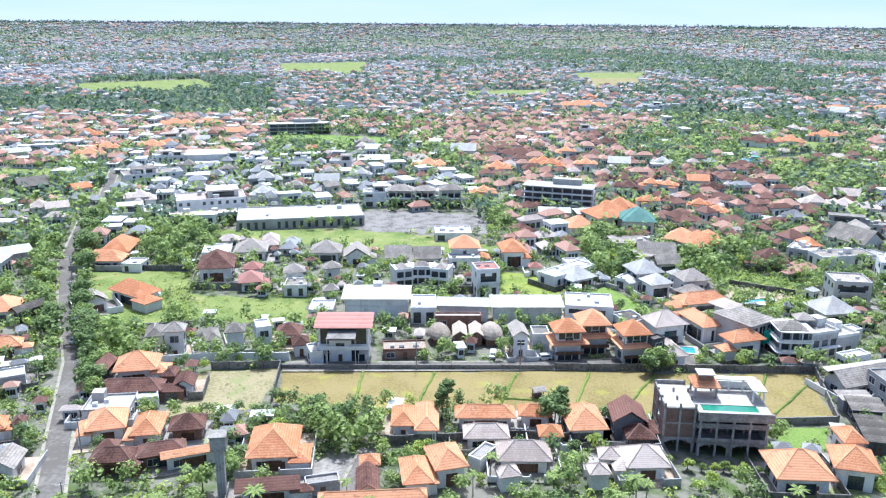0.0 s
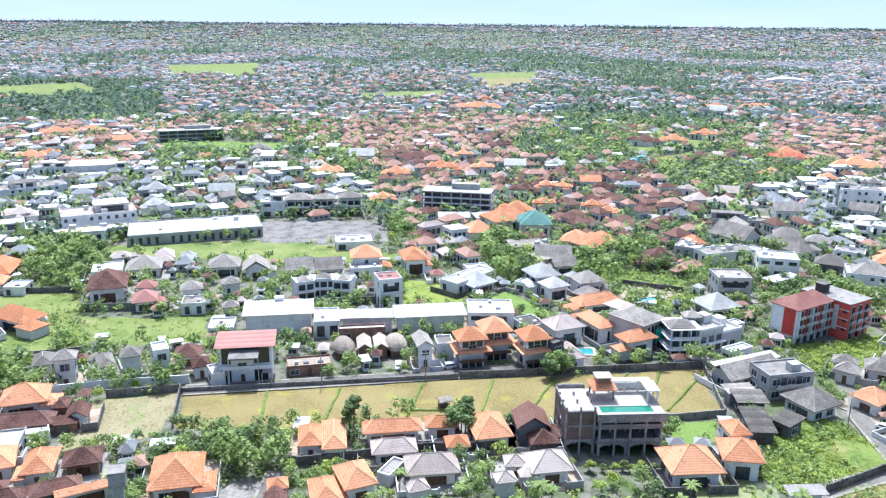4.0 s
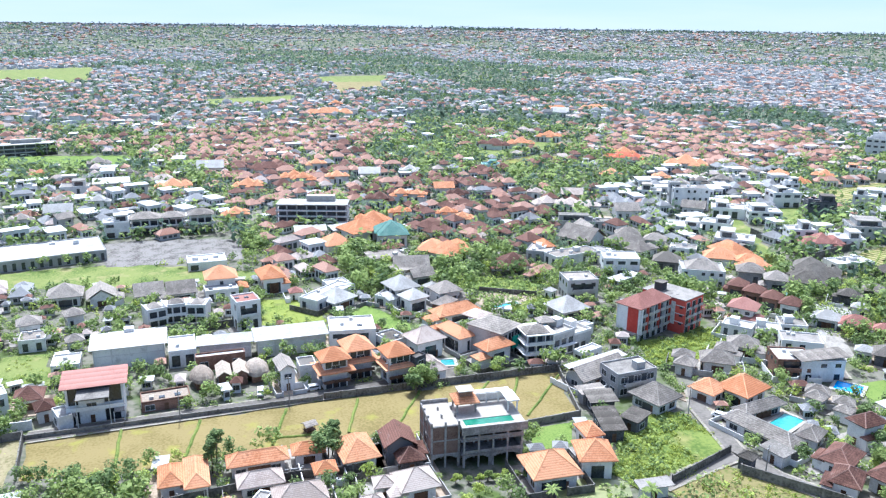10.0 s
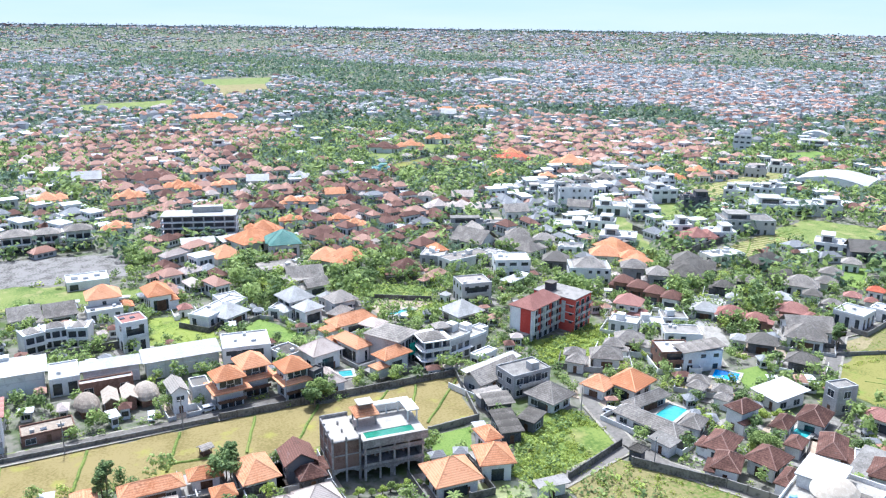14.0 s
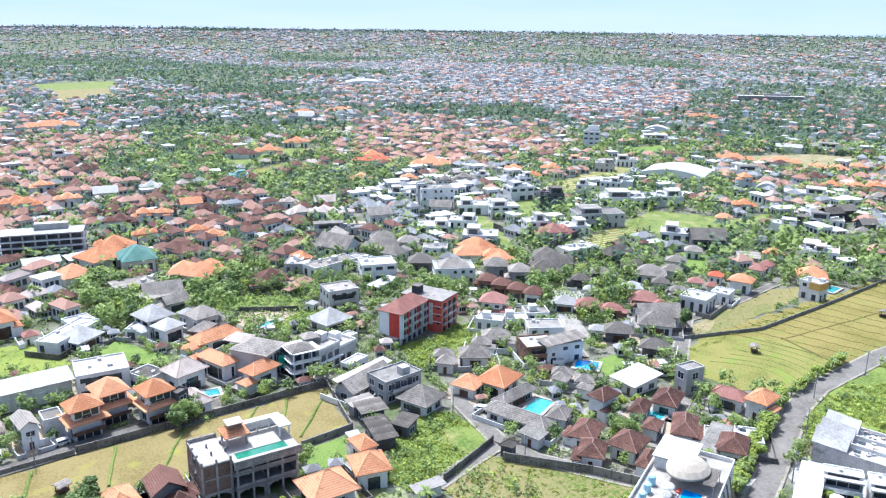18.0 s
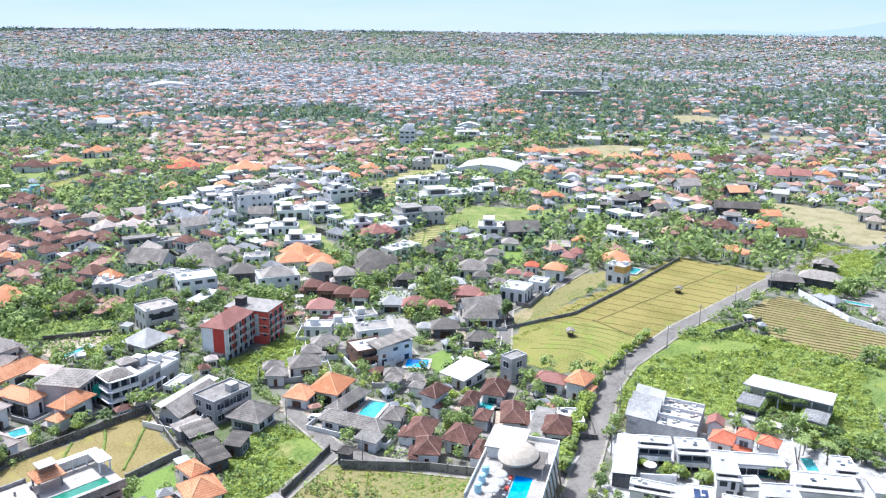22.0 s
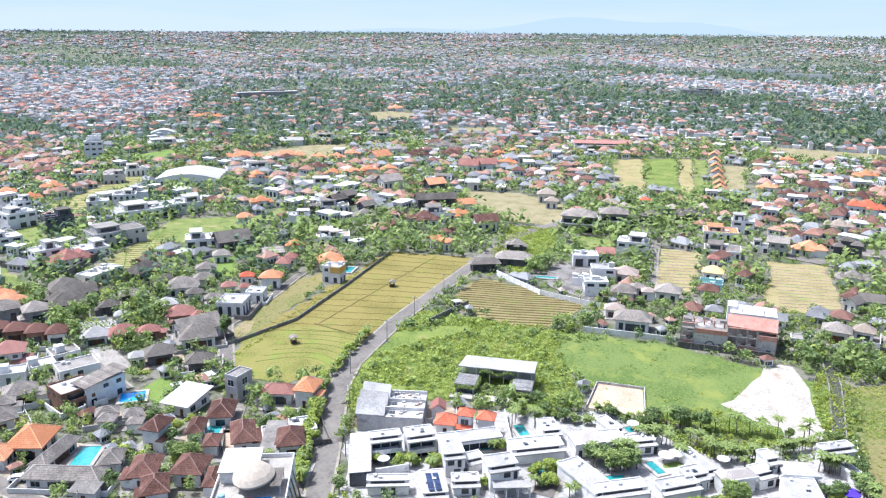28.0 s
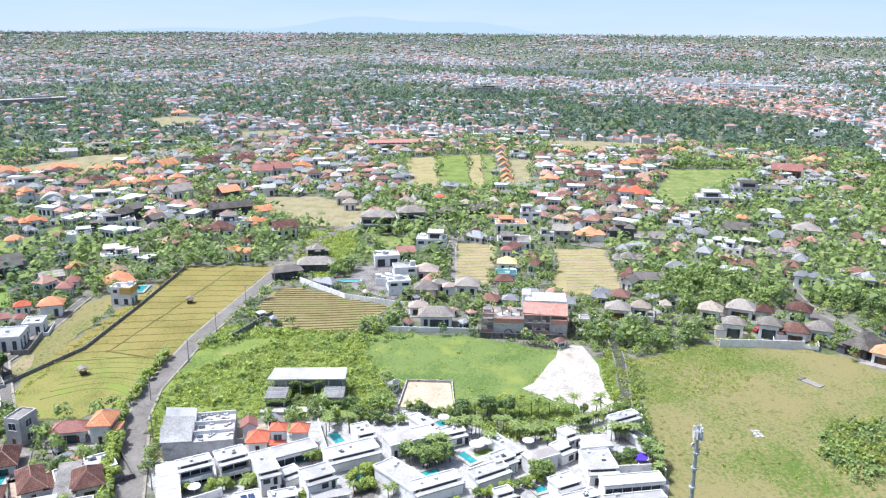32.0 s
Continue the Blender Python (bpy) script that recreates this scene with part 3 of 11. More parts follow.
def house(x, y, w, d, rot, h, code, storeys=0):
    """A house: shape, roof and wall letters; w and d are taken at the eaves, h is the eaves' height."""
    shape, rc, wc = code[0], code[1], (code[2] if len(code) > 2 else "w")
    dist = math.hypot(x, y)
    near = dist < 300
    st = storeys or max(1, round(h / 3.9))
    roof, wall = ROOFS[rc], WALLS[wc]
    kindword = {"h": "hipped", "p": "pyramid", "g": "gabled", "f": "flat", "s": "lean-to", "t": "two-tiered hipped", "v": "vaulted", "q": "flat", "c": "open canopy", "d": "domed", "b": "hipped", "m": "flat"}[shape]
    word = {1: "single-storey", 2: "two-storey", 3: "three-storey", 4: "four-storey"}.get(st, "tall")
    name = "house" if shape not in "svc" else ("warehouse" if w > 20 else "shed")
    if shape in "pd":
        name = "pavilion"
    elif shape in "fmqb" and st >= 2:
        name = "townhouse"
    elif name == "house" and st == 1:
        name = "cottage" if shape == "g" or dist > 352 else "bungalow"
    ob = thing(name, x, y, rot, f"{word} {WALL_WORD[wc]} {name} with {ROOF_WORD[rc]} {kindword} roof", name)
    claim(x, y, w, d, rot, 1.2)
    over = 0.0 if shape in "fqvm" else min(1.1, w * 0.12)
    a, b = w - 2 * over, d - 2 * over
    rise = 0.3 * min(w, d)
    body = Solid().box(-a / 2, -b / 2, -0.3, a / 2, b / 2, h)
    if shape in "hp":
        run = 0.1 if shape == "p" else None
        rise = min(rise * (1.15 if rc != "t" else 1.35), 4.5)
        if dist > 352 and shape == "h" and w > 8.5:
            # a main roof with lower wings at its ends and before it
            var = random.Random(int(x * 13 + y * 29))
            roofs, body = Solid(), Solid()
            lay = [(0.0, 0.0, 0.56 * w, d * var.uniform(0.72, 0.9), h)]
            for k in (-1, 1):
                ww, wd_ = w * var.uniform(0.3, 0.42), d * var.uniform(0.45, 0.85)
                lay.append((k * (w - ww) / 2, var.uniform(-0.5, 0.3) * (d - wd_), ww, wd_, h * var.uniform(0.72, 1.0)))
            lay.append((var.uniform(-0.3, 0.3) * w, -0.3 * d, w * var.uniform(0.22, 0.36), d * 0.4, h * 0.8))
            for cx, cy, ww, wd_, hh in lay:
                roofs.hip(ww, wd_, hh, 0.36 * min(ww, wd_), x=cx, y=cy)
                body.box(cx - ww / 2 + 0.6, cy - wd_ / 2 + 0.6, -0.3, cx + ww / 2 - 0.6, cy + wd_ / 2 - 0.6, hh)
            part("roof", roofs, roof, ob)
        else:
            part("roof", Solid().hip(w, d, h, rise, run=run), roof, ob)
        if dist < 240:
            r = max(abs(w - d) / 2, 0.12) if run is None else run
            top = [(-r, 0), (r, 0)] if w >= d else [(0, -r), (0, r)]
            cap = Solid()
            ends = [((-w / 2, -d / 2), top[0]), ((w / 2, -d / 2), top[1] if w >= d else top[0]), ((w / 2, d / 2), top[1]), ((-w / 2, d / 2), top[0] if w >= d else top[1]), (top[0], top[1])]
            for i, (p, q) in enumerate(ends):
                z0 = h + 0.16 if i < 4 else h + 0.18 + rise
                u = Vector((q[0] - p[0], q[1] - p[1], 0))
                if u.length < 0.3:
                    continue
                n = Vector((-u.y, u.x, 0)).normalized() * 0.13
                P0, P1 = Vector((p[0], p[1], z0)), Vector((q[0], q[1], h + 0.18 + rise))
                k = Vector((0, 0, 0.14))
                cap.poly([P0 - n, P0 + n, P0 + k, P1 - n, P1 + n, P1 + k], [(0, 3, 5, 2), (1, 2, 5, 4), (0, 2, 1), (3, 4, 5)])
            part("ridge_cap", cap, RIDGE.get(rc, roof), ob)
    elif shape == "d":
        part("roof", straw_dome(w / 2, d / 2, h - 1.3, min(w, d) * 0.5), roof, ob)
        body = Solid().box(-a * 0.42, -b * 0.42, -0.3, a * 0.42, b * 0.42, h - 0.9)
    elif shape == "b":
        part("roof", Solid().hip(w, d, h, rise * 0.8), roof, ob)
        fl = h / max(st, 2)
        body = Solid().box(-a / 2, -b / 2 + 1.6, -0.3, a / 2, b / 2, h)
        for i in range(1, max(st, 2)):
            part("floor_slab", Solid().box(-w / 2, -d / 2 - 0.6, i * fl - 0.25, w / 2, d / 2, i * fl), ROOFS["c"], ob)
            part("balustrade", Solid().box(-w / 2, -d / 2 - 0.6, i * fl, w / 2, -d / 2 - 0.45, i * fl + 0.8).box(-w / 2, -d / 2 - 0.45, i * fl, -w / 2 + 0.15, d / 2, i * fl + 0.8), WALLS["w"], ob)
        for i in range(4):
            part("column", Solid().box(-0.2, 0, -0.3, 0.2, 0.4, h), wall, ob, m=pose(-a / 2 + 0.2 + (a - 0.4) * i / 3, -b / 2, 0))
            for k in range(max(st, 2)):
                if i < 3:
                    # dark panel before the rear wall paints the balcony's inner shade
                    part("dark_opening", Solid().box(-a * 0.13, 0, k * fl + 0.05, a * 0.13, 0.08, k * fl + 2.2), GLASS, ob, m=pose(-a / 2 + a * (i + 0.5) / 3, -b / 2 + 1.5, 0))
    elif shape == "t":
        lo = h * 0.62
        for z in (0.1, lo + 1.0):
            for i in range(3):
                # dark panels on the front stand for shade in the open balconies
                part("dark_opening", Solid().box(-a * 0.13, -0.06, z, a * 0.13, -0.003, z + (2.3 if z < 1 else h - lo - 1.4)), GLASS, ob, m=pose(a * (i - 1) * 0.3, -b / 2, 0))
        part("balcony", Solid().box(-a * 0.56, -b / 2 - 1.5, lo * 0.5 - 0.2, a * 0.56, -b / 2, lo * 0.5).box(-a * 0.56, -b / 2 - 1.5, lo * 0.5, a * 0.56, -b / 2 - 1.42, lo * 0.5 + 0.7), TIMBER, ob, "dark timber balcony")
        part("upper_roof", Solid().hip(w, d, h, rise * 1.2), roof, ob)
        part("lower_roof", Solid().hip(w * 1.22, d * 1.22, lo, rise * 0.55, run=w * 0.25), roof, ob)
    elif shape == "g":
        rise *= 1.1
        part("roof", Solid().gable(w, d, h, rise), roof, ob)
        if w >= d:
            for s in (-1, 1):
                body.poly([(s * a / 2, -b / 2, h), (s * a / 2, b / 2, h), (s * a / 2, 0, h + rise * b / d)], [(0, 1, 2)])
        else:
            for s in (-1, 1):
                body.poly([(-a / 2, s * b / 2, h), (a / 2, s * b / 2, h), (0, s * b / 2, h + rise * a / w)], [(0, 1, 2)])
    elif shape == "s":
        u = 0.10 * d
        part("roof", Solid().poly([(-w / 2, -d / 2, h), (w / 2, -d / 2, h), (w / 2, d / 2, h + u), (-w / 2, d / 2, h + u),
                                   (-w / 2, -d / 2, h + 0.15), (w / 2, -d / 2, h + 0.15), (w / 2, d / 2, h + u + 0.15), (-w / 2, d / 2, h + u + 0.15)],
                                  [(3, 2, 1, 0), (4, 5, 6, 7), (0, 1, 5, 4), (1, 2, 6, 5), (2, 3, 7, 6), (3, 0, 4, 7)]), roof, ob)
    elif shape == "c":
        so = Solid().poly([(-w / 2, -d / 2, h), (w / 2, -d / 2, h), (w / 2, d / 2, h + 0.5), (-w / 2, d / 2, h + 0.5), (-w / 2, -d / 2, h + 0.2), (w / 2, -d / 2, h + 0.2), (w / 2, d / 2, h + 0.7), (-w / 2, d / 2, h + 0.7)],
                          [(3, 2, 1, 0), (4, 5, 6, 7), (0, 1, 5, 4), (1, 2, 6, 5), (2, 3, 7, 6), (3, 0, 4, 7)])
        part("roof", so, roof, ob)
        for i in range(7):
            for u in (-d / 2 + 0.3, d / 2 - 0.6):
                part("post", Solid().box(-0.12, 0, -0.2, 0.12, 0.24, h + 0.02), FRAME, ob, m=pose(-w / 2 + 0.4 + (w - 0.8) * i / 6, u, 0))
        body = Solid().box(-a / 2, b / 2 - 0.3, -0.3, a / 2, b / 2 - 0.1, h * 0.5)
    elif shape == "v":
        so = Solid()
        n = 14
        arc = [(-w / 2 + w * i / n, h + 3.2 * math.sin(math.pi * i / n)) for i in range(n + 1)]
        pts = [(p, s * d / 2, q + o) for s in (-1, 1) for o in (0, 0.15) for p, q in arc]
        k = n + 1
        so.poly(pts, [(i + k, i + k + 1, i + 3 * k + 1, i + 3 * k) for i in range(n)] + [(i + 1, i, i + 2 * k, i + 2 * k + 1) for i in range(n)])
        part("roof", so, roof, ob)
        for s in (-1, 1):
            body.poly([(p, s * (d / 2 - 0.1), q) for p, q in arc], [tuple(range(k))])
    elif shape == "q":
        nf = max(3, round(h / 2.9))
        fl = h / nf
        body = Solid()
        for i in range(1, nf + 1):
            part("floor_slab", Solid().box(-w / 2, -d / 2, i * fl - 0.5, w / 2, d / 2, i * fl), WALLS["c"] if i < nf and wc != "w" else (WALLS["w"] if i < nf else ROOFS["w"]), ob)
        for i in range(8):
            for s in (-1, 1):
                part("column", Solid().box(-0.3, -0.3, 0, 0.3, 0.3, h), WALLS["c"], ob, m=pose(-w / 2 + 0.5 + (w - 1) * i / 7, s * (d / 2 - 0.5), 0))
        body.box(-w / 2 + 1.2, -d / 2 + 1.6, 0, w / 2 - 1.2, d / 2 - 1.2, h - 0.6)
        # core painted dark to stand for the shade between open floors
        wall = WALLS["c" if wc == "e" else "d"]
        part("upper_roof", Solid().box(-w * 0.1, d * 0.1, h, w * 0.3, d * 0.4, h + 2.6), ROOFS["w"], ob)
    else:
        t = 0.22
        part("roof", Solid().box(-w / 2 + t, -d / 2 + t, h - 0.5, w / 2 - t, d / 2 - t, h - 0.42), roof, ob)
        pr = Solid()
        pr.box(-w / 2, -d / 2, h - 0.5, w / 2, -d / 2 + t, h).box(-w / 2, d / 2 - t, h - 0.5, w / 2, d / 2, h)
        pr.box(-w / 2, -d / 2 + t, h - 0.5, -w / 2 + t, d / 2 - t, h).box(w / 2 - t, -d / 2 + t, h - 0.5, w / 2, d / 2 - t, h)
        part("parapet", pr, wall, ob)
        body = Solid().box(-a / 2, -b / 2, -0.3, a / 2, b / 2, h - 0.5)
    part("wall", body, wall, ob)
    if code == "srw":
        # dark sheets on the closed wall stand for shade inside both floors
        part("upper_opening", Solid().box(-a * 0.46, -b / 2 - 0.06, 4.7, a * 0.46, -b / 2 - 0.003, h - 0.4), GLASS, ob, "dark sheet painted as shade of the upper floor")
        part("open_front", Solid().box(-a * 0.4, -b / 2 - 0.06, 0, a * 0.42, -b / 2 - 0.003, 3.1), GLASS, ob, "dark sheet painted as shade of the ground floor")
        for k, (xa, xb, z, e) in enumerate(((-0.3, 0.27, h - 1.1, 4.2), (-0.5, -0.34, 3.4, 2.6), (0.32, 0.5, 3.4, 2.6))):
            part("awning", Solid().poly([(a * xa, -b / 2 - e, z - 0.5), (a * xb, -b / 2 - e, z - 0.5), (a * xb, -b / 2, z + 0.2), (a * xa, -b / 2, z + 0.2),
                                         (a * xa, -b / 2 - e, z - 0.4), (a * xb, -b / 2 - e, z - 0.4), (a * xb, -b / 2, z + 0.3), (a * xa, -b / 2, z + 0.3)],
                                        [(3, 2, 1, 0), (4, 5, 6, 7), (0, 1, 5, 4), (1, 2, 6, 5), (2, 3, 7, 6), (3, 0, 4, 7)]), ROOFS["c"], ob, "grey sheet awning")
            for u in (xa, xb):
                part("awning_post", Solid().box(-0.08, 0, -0.2, 0.08, 0.16, z - 0.45), FRAME, ob, m=pose(a * u * 0.98, -b / 2 - e + 0.1, 0))
        part("balustrade", Solid().box(-a / 2, -b / 2 - 1.2, 3.6, a / 2, -b / 2 - 1.1, 4.5).box(-a / 2, -b / 2 - 1.2, 3.45, a / 2, -b / 2, 3.6), WALLS["w"], ob)
    if shape == "m":
        part("cap_roof", Solid().hip(w * 0.8, d * 0.8, h - 0.3, min(w, d) * 0.26), ROOFS["g"], ob, "small grey hipped cap roof")
    if shape == "s" and w > 15:
        n = int(w / 4.6)
        for i in range(n + 1):
            part("pier", Solid().box(-0.16, 0, -0.3, 0.16, 0.14, h - 0.05), wall, ob, m=pose(-a / 2 + a * i / n, -b / 2 - 0.15, 0))
        part("coping", Solid().box(-a / 2, -b / 2 - 0.2, h * 0.62, a / 2, -b / 2 - 0.003, h * 0.62 + 0.14), wall, ob)
    pick = random.Random(int(x * 31 + y * 17))
    if near and shape in "hpgf" and pick.random() < 0.7 and min(w, d) > 4:
        e0, e1, e2, e3 = (pick.uniform(1.2, 3.2) for _ in range(4))
        part("yard", Solid().box(-w / 2 - e0, -d / 2 - e1, -0.3, w / 2 + e2, d / 2 + e3, 0.16 + 0.01 * (int(x) % 9)), pick.choice([PAVING, PAVING, GROUNDS["soil"]]), ob, "pale paved yard")
        if pick.random() < 0.6:
            hw = pick.uniform(1.4, 2.1)
            ya, xa, xb = -d / 2 - e1, -w / 2 - e0, w / 2 + e2
            gate = pick.uniform(-0.2, 0.2) * w
            stone = pick.choice([WALLS["w"], WALLS["c"], WALLSTONE])
            for so, u in ((Solid().box(xa, ya, -0.2, gate - 1.4, ya + 0.18, hw).box(xa, ya + 0.18, -0.2, xa + 0.18, d / 2 + e3, hw), gate - 1.5),
                          (Solid().box(gate + 1.4, ya, -0.2, xb, ya + 0.18, hw).box(xb - 0.18, ya + 0.18, -0.2, xb, d / 2 + e3, hw), gate + 1.2)):
                part("yard_wall", so.box(u, ya - 0.06, -0.2, u + 0.3, ya + 0.24, hw + 0.35), stone, ob, "low rendered yard wall with a gate pier")
    if near and shape in "hg" and pick.random() < 0.45 and w > 5:
        k = pick.choice([-1, 1])
        aw, ad, ah = w * pick.uniform(0.35, 0.5), d * pick.uniform(0.55, 0.8), max(2.3, min(h * 0.78, 3.2))
        cx, cy = k * (a / 2 + aw * 0.32), -d * pick.uniform(0.05, 0.3)
        part("annex_wall", Solid().box(cx - aw / 2 + 0.4, cy - ad / 2 + 0.4, -0.3, cx + aw / 2 - 0.4, cy + ad / 2 - 0.4, ah), wall, ob)
        part("annex_roof", Solid().hip(aw, ad, ah, 0.3 * min(aw, ad), x=cx, y=cy), roof, ob)
    if shape in "hpg" and st >= 2 and near and pick.random() < 0.75:
        z = h / st
        so = Solid()
        e = 1.5
        so.poly([(-a / 2 - 0.4, -b / 2 - e, z - 0.3), (a / 2 + 0.4, -b / 2 - e, z - 0.3), (a / 2 + 0.4, -b / 2, z + 0.35), (-a / 2 - 0.4, -b / 2, z + 0.35),
                 (-a / 2 - 0.4, -b / 2 - e, z - 0.15), (a / 2 + 0.4, -b / 2 - e, z - 0.15), (a / 2 + 0.4, -b / 2, z + 0.5), (-a / 2 - 0.4, -b / 2, z + 0.5)],
                [(3, 2, 1, 0), (4, 5, 6, 7), (0, 1, 5, 4), (1, 2, 6, 5), (2, 3, 7, 6), (3, 0, 4, 7)])
        part("porch_roof", so, roof, ob)
        for u in (-a / 2, a / 2 - 0.25):
            part("porch_post", Solid().box(u, -b / 2 - e + 0.15, 0, u + 0.25, -b / 2 - e + 0.4, z - 0.3), wall, ob)
    elif shape in "hpg" and st == 1 and near and a > 5:
        # flat dark sheet stands for the shade of a porch under the eaves
        part("veranda", Solid().box(-a * 0.2, -b / 2 - 0.07, 0.1, a * 0.24, -b / 2 + 0.02, h * 0.68), TIMBER if pick.random() < 0.5 else GLASS, ob, "dark sheet painted as shade under the eaves")
    elif shape == "f" and near and w > 6 and d > 5:
        if st >= 2:
            part("balcony", Solid().box(-a * 0.36, -b / 2 - 1.2, h / st - 0.2, a * 0.36, -b / 2, h / st).box(-a * 0.36, -b / 2 - 1.2, h / st, a * 0.36, -b / 2 - 1.1, h / st + 0.9), wall, ob)
            # dark sheet on the flat wall stands for a shaded recess
            part("recess", Solid().box(-a * 0.34, -b / 2 - 0.05, h / st + 0.02, a * 0.34, -b / 2 + 0.02, h / st + 2.4), GLASS, ob)
        for _ in range(pick.choice([1, 2, 3])):
            u, v = pick.uniform(-0.36, 0.36) * w, pick.uniform(-0.3, 0.36) * d
            q = pick.random()
            if q < 0.5:
                part("roof_unit", Solid().box(u - 0.5, v - 0.4, h - 0.42, u + 0.5, v + 0.4, h + 0.35), FRAME, ob)
            elif q < 0.8:
                part("skylight", Solid().box(u - 0.7, v - 0.6, h - 0.42, u + 0.7, v + 0.6, h - 0.2), GLASS, ob)
            else:
                part("stair_head", Solid().box(u - 1.3, v - 1.2, h - 0.42, u + 1.3, v + 1.2, h + 1.7), wall, ob)
    if shape not in "qcbdn" and code != "srw" and (shape != "s" or w < 15) and dist < 215:
        add_windows(ob, a, b, h - 0.3, st, near, int(x * 7 + y * 13))
    elif shape not in "qcbdn" and code != "srw" and (shape != "s" or w < 15) and 215 <= dist < 1500:
        # small openings of a distant house, joined; broad ones where the walls are white
        so, fl = Solid(), h / st
        wide = rc == "w" and pick.random() < 0.6
        for fx, fy, an, ln in ((0, -b / 2, 0, a), (a / 2, 0, 90, b), (-a / 2, 0, -90, b)):
            n = max(2, int(ln / (4.2 if wide else 3.0)))
            hw = ln / n * (0.3 if wide else 0.2)
            turn = pose(fx, fy, 0, 0, 0, an)
            for k in range(st):
                for i in range(n):
                    if pick.random() < 0.15:
                        continue
                    u = ln * ((i + 0.5) / n - 0.5)
                    z0, z1 = k * fl + fl * (0.08 if k == 0 else 0.34), k * fl + fl * 0.7
                    so.poly([turn @ Vector((p, q, z)) for q in (-0.05, 0.02) for p, z in ((u - hw, z0), (u + hw, z0), (u + hw, z1), (u - hw, z1))],
                            [(0, 1, 2, 3), (0, 4, 5, 1), (3, 2, 6, 7), (0, 3, 7, 4), (1, 5, 6, 2)])
        part("glazing", so, GLASS, ob)["kind"] = "stuff"
        if shape == "f" and w > 8 and h < 11 and dist > 352:
            k, e = pick.choice([-1, 1]), pick.uniform(1.6, 2.7)
            ux, hw = k * w * pick.uniform(0.12, 0.24), w * pick.uniform(0.16, 0.26)
            part("upper_wall", Solid().box(ux - hw, -d * 0.22, h - 0.42, ux + hw, d * 0.44, h + e), wall, ob)
            part("upper_roof", Solid().box(ux - hw - 0.3, -d * 0.22 - 0.7, h + e, ux + hw + 0.3, d * 0.44 + 0.2, h + e + 0.2), roof, ob)
            part("terrace_opening", Solid().box(ux - hw * 0.7, -d * 0.22 - 0.05, h - 0.3, ux + hw * 0.7, -d * 0.22 - 0.003, h + e * 0.75), GLASS, ob)
        if shape == "f" and min(w, d) > 5 and dist > 300:
            so = Solid()
            for _ in range(pick.choice([2, 3, 4, 5])):
                u, v, q = pick.uniform(-0.38, 0.38) * w, pick.uniform(-0.32, 0.38) * d, pick.uniform(0.5, 1.3)
                so.box(u - q, v - q * 0.8, h - 0.42, u + q, v + q * 0.8, h + pick.uniform(0.1, 1.5))
            part("roof_clutter", so, wall if pick.random() < 0.6 else FRAME, ob)["kind"] = "stuff"
    return ob

# ---- fields, lanes and boundary walls ----
area("field_rice_west", "rice_ripe", [(-38.1, 163.5), (-39.2, 180.3), (-11.2, 181.4), (29.1, 181.4), (94.1, 180.3), (87.4, 155.7), (72.8, 154.6), (38.1, 157.9), (2.2, 161.3), (-20.2, 161.3)])
area("dry_lot", "dry_grass", [(-61.6, 155.7), (-60.5, 178.1), (-40.3, 182.6), (-40.3, 161.3), (-53.8, 156.8)])
area("meadow_a", "grass_bright", [(-123.2, 258.7), (-87.4, 261.0), (-79.5, 237.4), (-41.4, 233.0), (-37.0, 209.4), (-71.7, 217.3), (-85.1, 203.8), (-100.8, 206.1)])
area("meadow_b", "grass_bright", [(-95.2, 317.0), (-28.0, 320.3), (23.5, 294.6), (21.3, 283.4), (-39.2, 291.2), (-84.0, 299.0)])
area("meadow_c", "grass_bright", [(21.3, 253.1), (41.4, 254.2), (37.0, 234.1), (20.2, 238.6)])
area("soil_lot", "rubble", [(-37.0, 353.9), (17.9, 347.2), (22.4, 313.6), (-32.5, 315.8)])
area("garden_lawn", "lawn", [(72.8, 153.4), (84.0, 153.4), (79.5, 144.5), (69.4, 143.4)])
area("green_field", "lawn", [(-133.3, 609.3), (-39.2, 592.5), (-32.5, 547.7), (-70.6, 546.6), (-122.1, 565.6)])
area("sports_field", "grass_bright", [(226.2, 1397.8), (355.0, 1425.8), (312.5, 1249.9), (203.8, 1229.8)])
area("far_meadow_a", "grass_bright", [(25.8, 1005.8), (144.5, 1046.1), (115.4, 924.0), (26.9, 915.0)])
area("far_meadow_b", "grass_bright", [(-495.0, 1073.0), (-357.3, 1176.0), (-283.4, 1027.0), (-414.4, 924.0)])
area("far_meadow_c", "grass_bright", [(-330.4, 1616.2), (-160.2, 1723.7), (-128.8, 1289.1), (-264.3, 1335.0)])
area("left_meadow", "grass_bright", [(-264.3, 451.4), (-220.6, 452.5), (-207.2, 422.2), (-247.5, 421.1)])
area("paved_yard", "paving", [(-28.0, 132.2), (-24.6, 138.9), (-14.6, 140.0), (-14.6, 132.2), (-17.9, 126.6), (-26.9, 126.6)])
area("clay_lot", "soil", [(91.8, 247.5), (110.9, 240.8), (115.4, 235.2), (98.6, 230.7), (91.8, 234.1)])
area("rice_east_low", "rice_green", [(193.8, 137.8), (216.2, 144.5), (233.0, 127.7), (226.2, 101.9), (213.9, 105.3), (200.5, 103.0), (185.9, 113.1), (185.9, 127.7)])
area("rice_east_high", "rice_gold", [(216.2, 144.5), (328.2, 140.0), (330.4, 117.6), (332.6, 96.3), (317.0, 100.8), (226.2, 101.9), (233.0, 127.7)])
